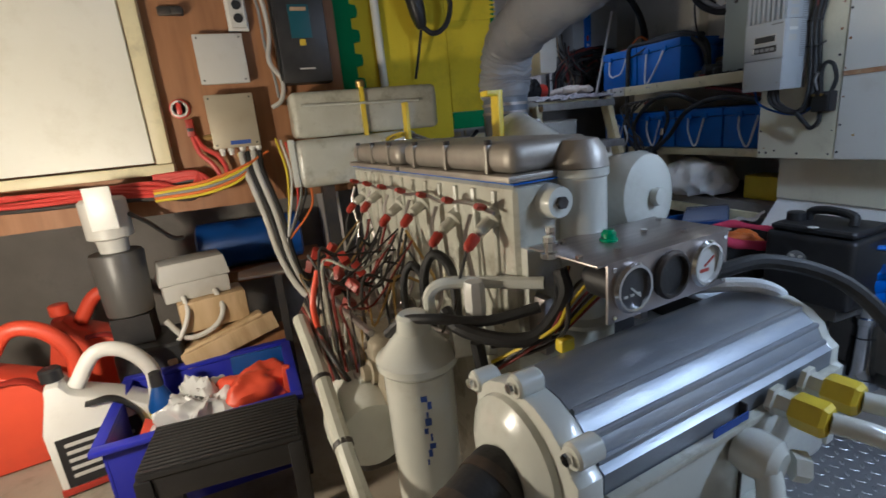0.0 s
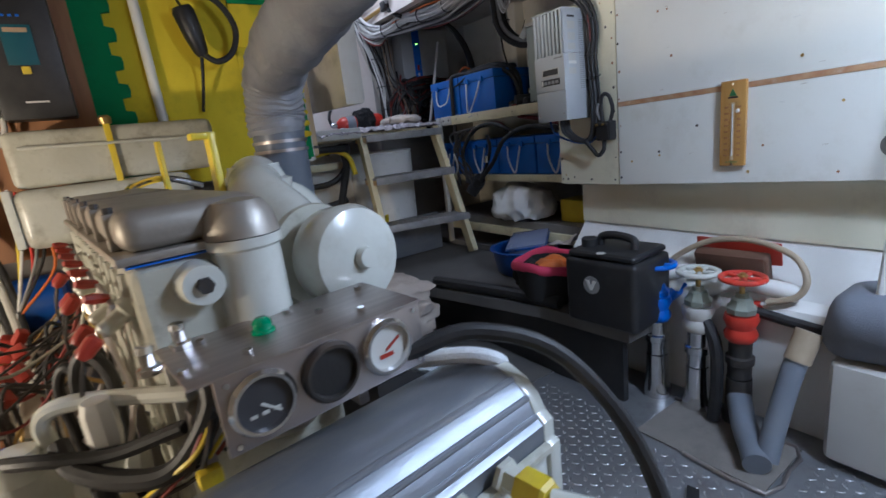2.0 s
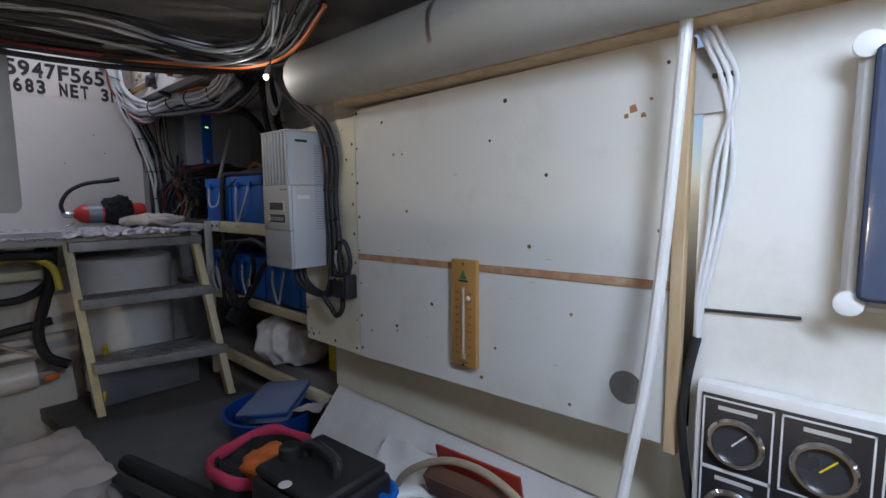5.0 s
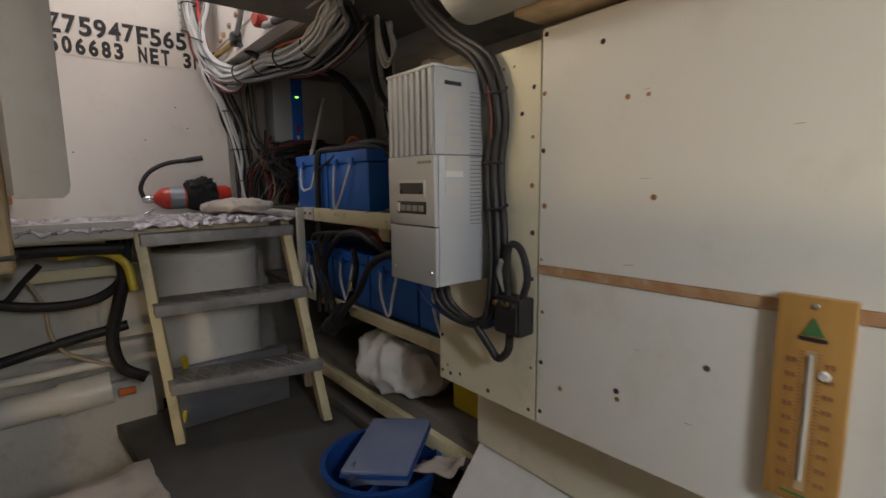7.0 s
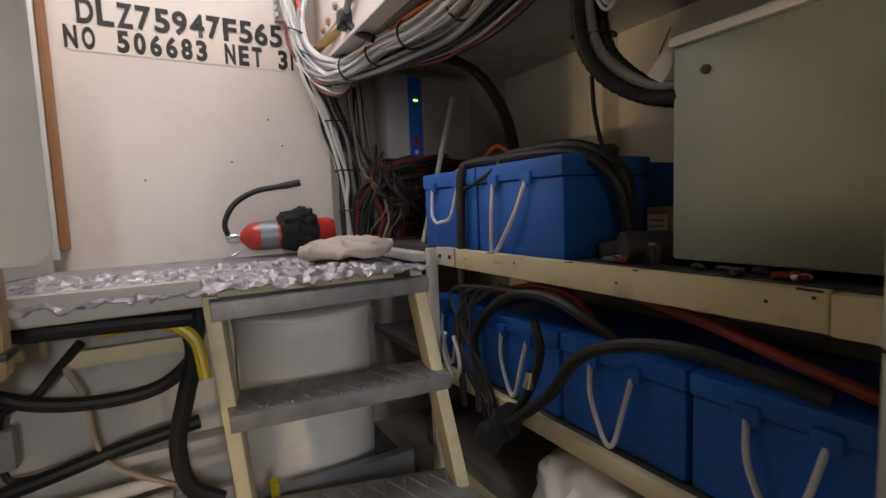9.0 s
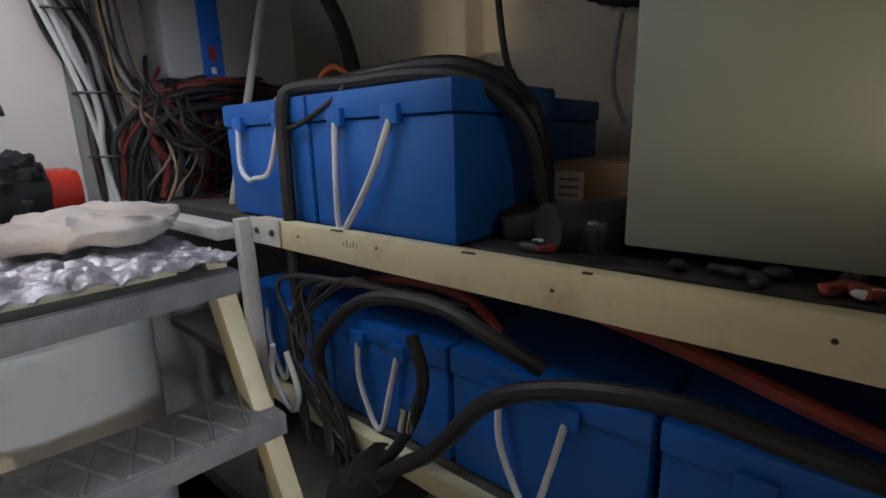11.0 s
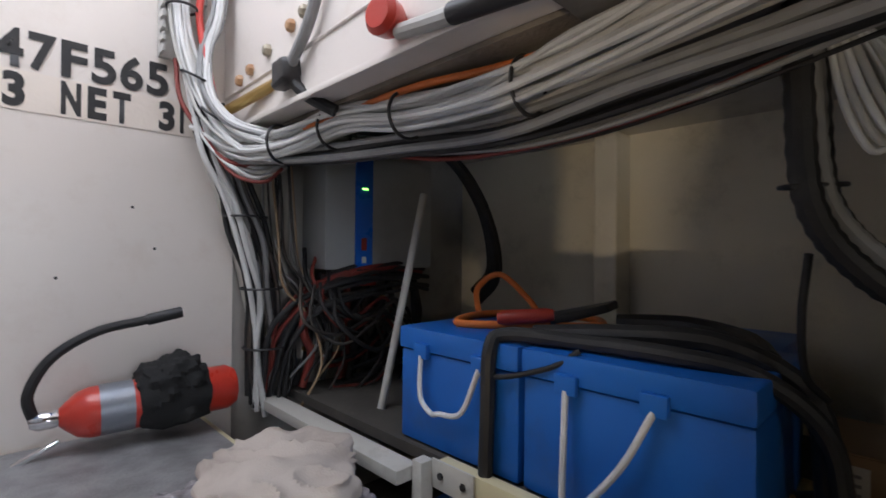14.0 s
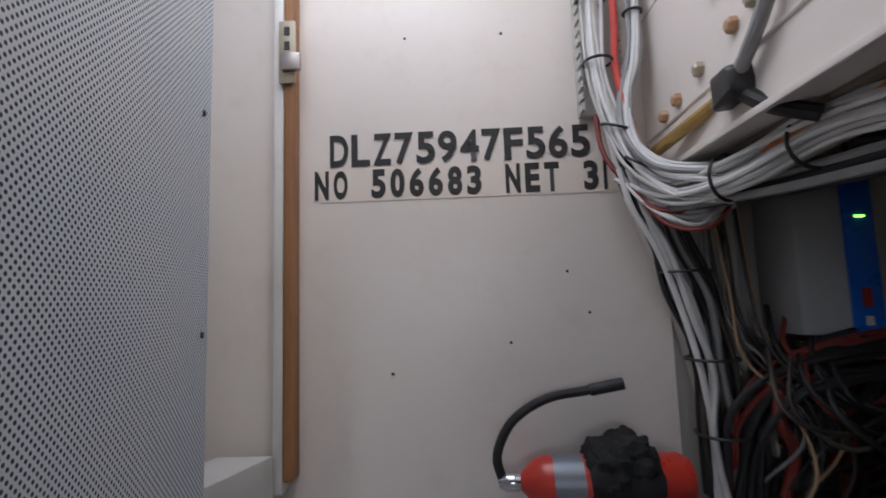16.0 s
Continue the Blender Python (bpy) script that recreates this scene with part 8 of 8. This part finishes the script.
for k in range(4):
    part("grey_loop", tube([(1.285, 2.075, 2.03), (1.275, 2.06 - 0.006 * k, 1.86 + 0.01 * k), (1.285, 2.03 - 0.008 * k, 1.775 + 0.008 * k), (1.305, 2.01 - 0.008 * k, 1.82 + 0.01 * k), (1.31, 2.05, 1.94)], 0.004), (WHITE_CABLE, GREY_BOX)[k % 2], t)
part("cable_tie", tube([(1.262, 2.1, 1.74), (1.32, 2.12, 1.745), (1.375, 2.08, 1.75), (1.32, 2.055, 1.745)], 0.003, closed=True), BLACK, t)
part("tag", lumpy(box((-0.0015, -0.018, -0.035), (0.0015, 0.018, 0.035), 0.001), 0.006, 30), WHITE_PLASTIC, t, "crumpled white paper tag").matrix_basis = pose(1.35, 1.935, 1.65, 35, 0, 25)
part("tag_wire", box((-0.001, -0.001, 0), (0.001, 0.001, 0.05), 0, m=pose(1.35, 1.95, 1.67, 30, 0, 0)), BLACK_HOSE, t)
part("drooping_wire", tube([(1.31, 2.09, 1.66), (1.33, 2.1, 1.58), (1.36, 2.1, 1.5), (1.4, 2.08, 1.46)], 0.005), BLACK_HOSE, t)
part("drooping_wire", tube([(1.55, 2.0, 1.65), (1.56, 2.02, 1.5), (1.57, 2.0, 1.42)], 0.004), GREY_CABLE, t)

# leads in front of the lower batteries
t = thing("battery_leads", "thick black battery leads looping over the lower batteries", "leads")
part("lead", tube([(1.19, 2.4, 0.8), (1.212, 2.44, 0.9), (1.212, 2.45, 1.0), (1.21, 2.36, 1.1), (1.205, 2.25, 1.155), (1.205, 2.12, 1.165), (1.21, 2.03, 1.14), (1.24, 1.97, 1.1)], 0.0125, ribs=0.04), BLACK_HOSE, t)
part("lead", tube([(1.18, 2.34, 0.74), (1.19, 2.25, 0.83), (1.195, 2.13, 0.93), (1.195, 2.03, 1.05), (1.2, 1.92, 1.105), (1.21, 1.8, 1.125), (1.22, 1.7, 1.115), (1.235, 1.6, 1.1)], 0.0135, ribs=0.04), BLACK_HOSE, t)
part("lead", tube([(1.2, 2.3, 0.8), (1.21, 2.22, 0.9), (1.215, 2.17, 1.02), (1.215, 2.19, 1.1)], 0.011), BLACK_HOSE, t)
part("lead", tube([(1.2, 2.5, 0.78), (1.21, 2.53, 0.9), (1.215, 2.55, 1.02), (1.22, 2.5, 1.1)], 0.01), BLACK_HOSE, t)
for k in range(9):
    a = lambda q: (rnd.random() - 0.5) * q
    part("thin_lead", tube([(1.2 + a(0.03), 2.34 + a(0.12), 0.78 + a(0.06)), (1.205, 2.45 + a(0.16), 0.9), (1.21, 2.52 + a(0.12), 1.02 + a(0.05)), (1.225, 2.5 + a(0.2), 1.13), (1.25, 2.3 + a(0.4), 1.16)], 0.003 + 0.003 * rnd.random(), seg=7), (BLACK_HOSE, IRON, BLACK_HOSE)[k % 3], t)
part("tape_wrap", lumpy(tube([(1.185, 2.36, 0.74), (1.2, 2.31, 0.79), (1.2, 2.27, 0.83)], 0.04, seg=14), 0.014, 40), BLACK_CLOTH, t, "black tape-wrapped joint")
part("red_lead", tube([(1.27, 1.95, 1.19), (1.265, 1.8, 1.165), (1.26, 1.65, 1.13), (1.28, 1.55, 1.1)], 0.0105), RED_DULL, t)
part("red_lead", tube([(1.27, 2.42, 1.13), (1.265, 2.25, 1.17), (1.265, 2.12, 1.165), (1.275, 2.06, 1.12)], 0.009), RED_DULL, t)
part("lug", rod((1.205, 2.205, 0.93), (1.212, 2.2, 0.97), 0.0155, seg=12), CHROME, t)
part("coil", tube([(1.17, 2.55, 1.0), (1.18, 2.58, 0.92), (1.18, 2.52, 0.86), (1.17, 2.47, 0.92), (1.17, 2.5, 1.0)], 0.006), WHITE_CABLE, t)
solo("plastic_sack", soft((-0.09, -0.27, 0), (0.14, 0.22, 0.2), 22, 2.6, 0.045, 8, 3.0, 0.012), WHITE_PLASTIC, "crumpled white plastic sack under the lower batteries", "sack", pose(1.3, 2.06, 0.56))
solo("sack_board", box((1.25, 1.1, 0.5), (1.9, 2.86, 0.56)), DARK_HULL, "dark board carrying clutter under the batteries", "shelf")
solo("yellow_box", box((-0.05, -0.12, 0), (0.1, 0.12, 0.13), 0.01), YELLOW, "yellow box on the board under the batteries", "box", pose(1.4, 1.62, 0.56))
loom("cable_bundle", "black cables under the dark deck head", 12, [(-1.5, 1.95, 1.9), (-0.6, 1.98, 1.91), (0.0, 1.95, 1.9), (0.4, 1.9, 1.88), (0.75, 1.75, 1.87), (0.95, 1.55, 1.88), (1.02, 1.4, 1.9)], 0.05, 0.009, (BLACK_HOSE, IRON, BLACK_HOSE, BLACK_HOSE, RED_DULL, BLACK_HOSE))
loom("cable_bundle", "thin dark wires sagging under the deck head", 12, [(-0.2, 1.9, 1.93), (0.2, 1.72, 1.9), (0.5, 1.55, 1.875), (0.72, 1.42, 1.83), (0.82, 1.34, 1.82), (0.9, 1.3, 1.88), (0.85, 1.15, 1.94)], 0.055, 0.0045, (BLACK_HOSE, IRON, GREY_CABLE, BLACK_HOSE, WHITE_CABLE))
loom("cable_bundle", "orange white and green cables looping under the deck", 8, [(0.3, 2.1, 1.93), (0.55, 1.9, 1.9), (0.72, 1.6, 1.85), (0.85, 1.42, 1.83), (0.95, 1.3, 1.87), (0.9, 1.05, 1.93)], 0.04, 0.0065, (ORANGE, BLACK_HOSE, GREEN_STEEL, BLACK_HOSE, WHITE_CABLE, BLACK_HOSE))

# ---- raised studs of the chequer plate ----
def stud(m_turn):
    bm = bmesh.new()
    top, low = [], []
    for k in range(8):
        a = k * math.pi / 4
        low.append(bm.verts.new(m_turn @ Vector((0.013 * math.cos(a), 0.0055 * math.sin(a), 0))))
        top.append(bm.verts.new(m_turn @ Vector((0.009 * math.cos(a), 0.0032 * math.sin(a), 0.0022))))
    bm.faces.new(top)
    for k in range(8):
        bm.faces.new((low[k], low[(k + 1) % 8], top[(k + 1) % 8], top[k]))
    return mesh_of(bm, "stud", PLATE)


studs = (stud(pose(0, 0, 0, 0, 0, 40)), stud(pose(0, 0, 0, 0, 0, -50)))
near, rest = [], ([], [])
for i in range(26):
    for j in range(50):
        x, y = 0.03 + i * 0.035, -0.5 + j * 0.035
        if (0.58 < x and 0.3 < y < 0.8) or (x > 0.66 and y > 0.8) or (x > 0.5 and y > 1.9):
            continue
        near.append((x, y, (i + j) % 2)) if 0.05 < x < 0.62 and 0.1 < y < 0.75 else rest[(i + j) % 2].append((x, y))
for x, y, k in near[:300]:
    ob = new("stud", studs[k])
    ob.location = (x, y, -0.004)
    ob.parent = plate
verts, faces = [], []
for k in (0, 1):
    src = studs[k]
    for x, y in rest[k] + [(x, y) for x, y, q in near[300:] if q == k]:
        o = len(verts)
        verts += [(v.co.x + x, v.co.y + y, v.co.z - 0.004) for v in src.vertices]
        faces += [tuple(o + q for q in p.vertices) for p in src.polygons]
me = bpy.data.meshes.new("plate_studs")
me.from_pydata(verts, [], faces)
me.materials.append(PLATE)
ob = new("plate_studs", me)
ob.parent = plate
tagged(ob, "raised studs of the chequer plate", "", "", "stuff")
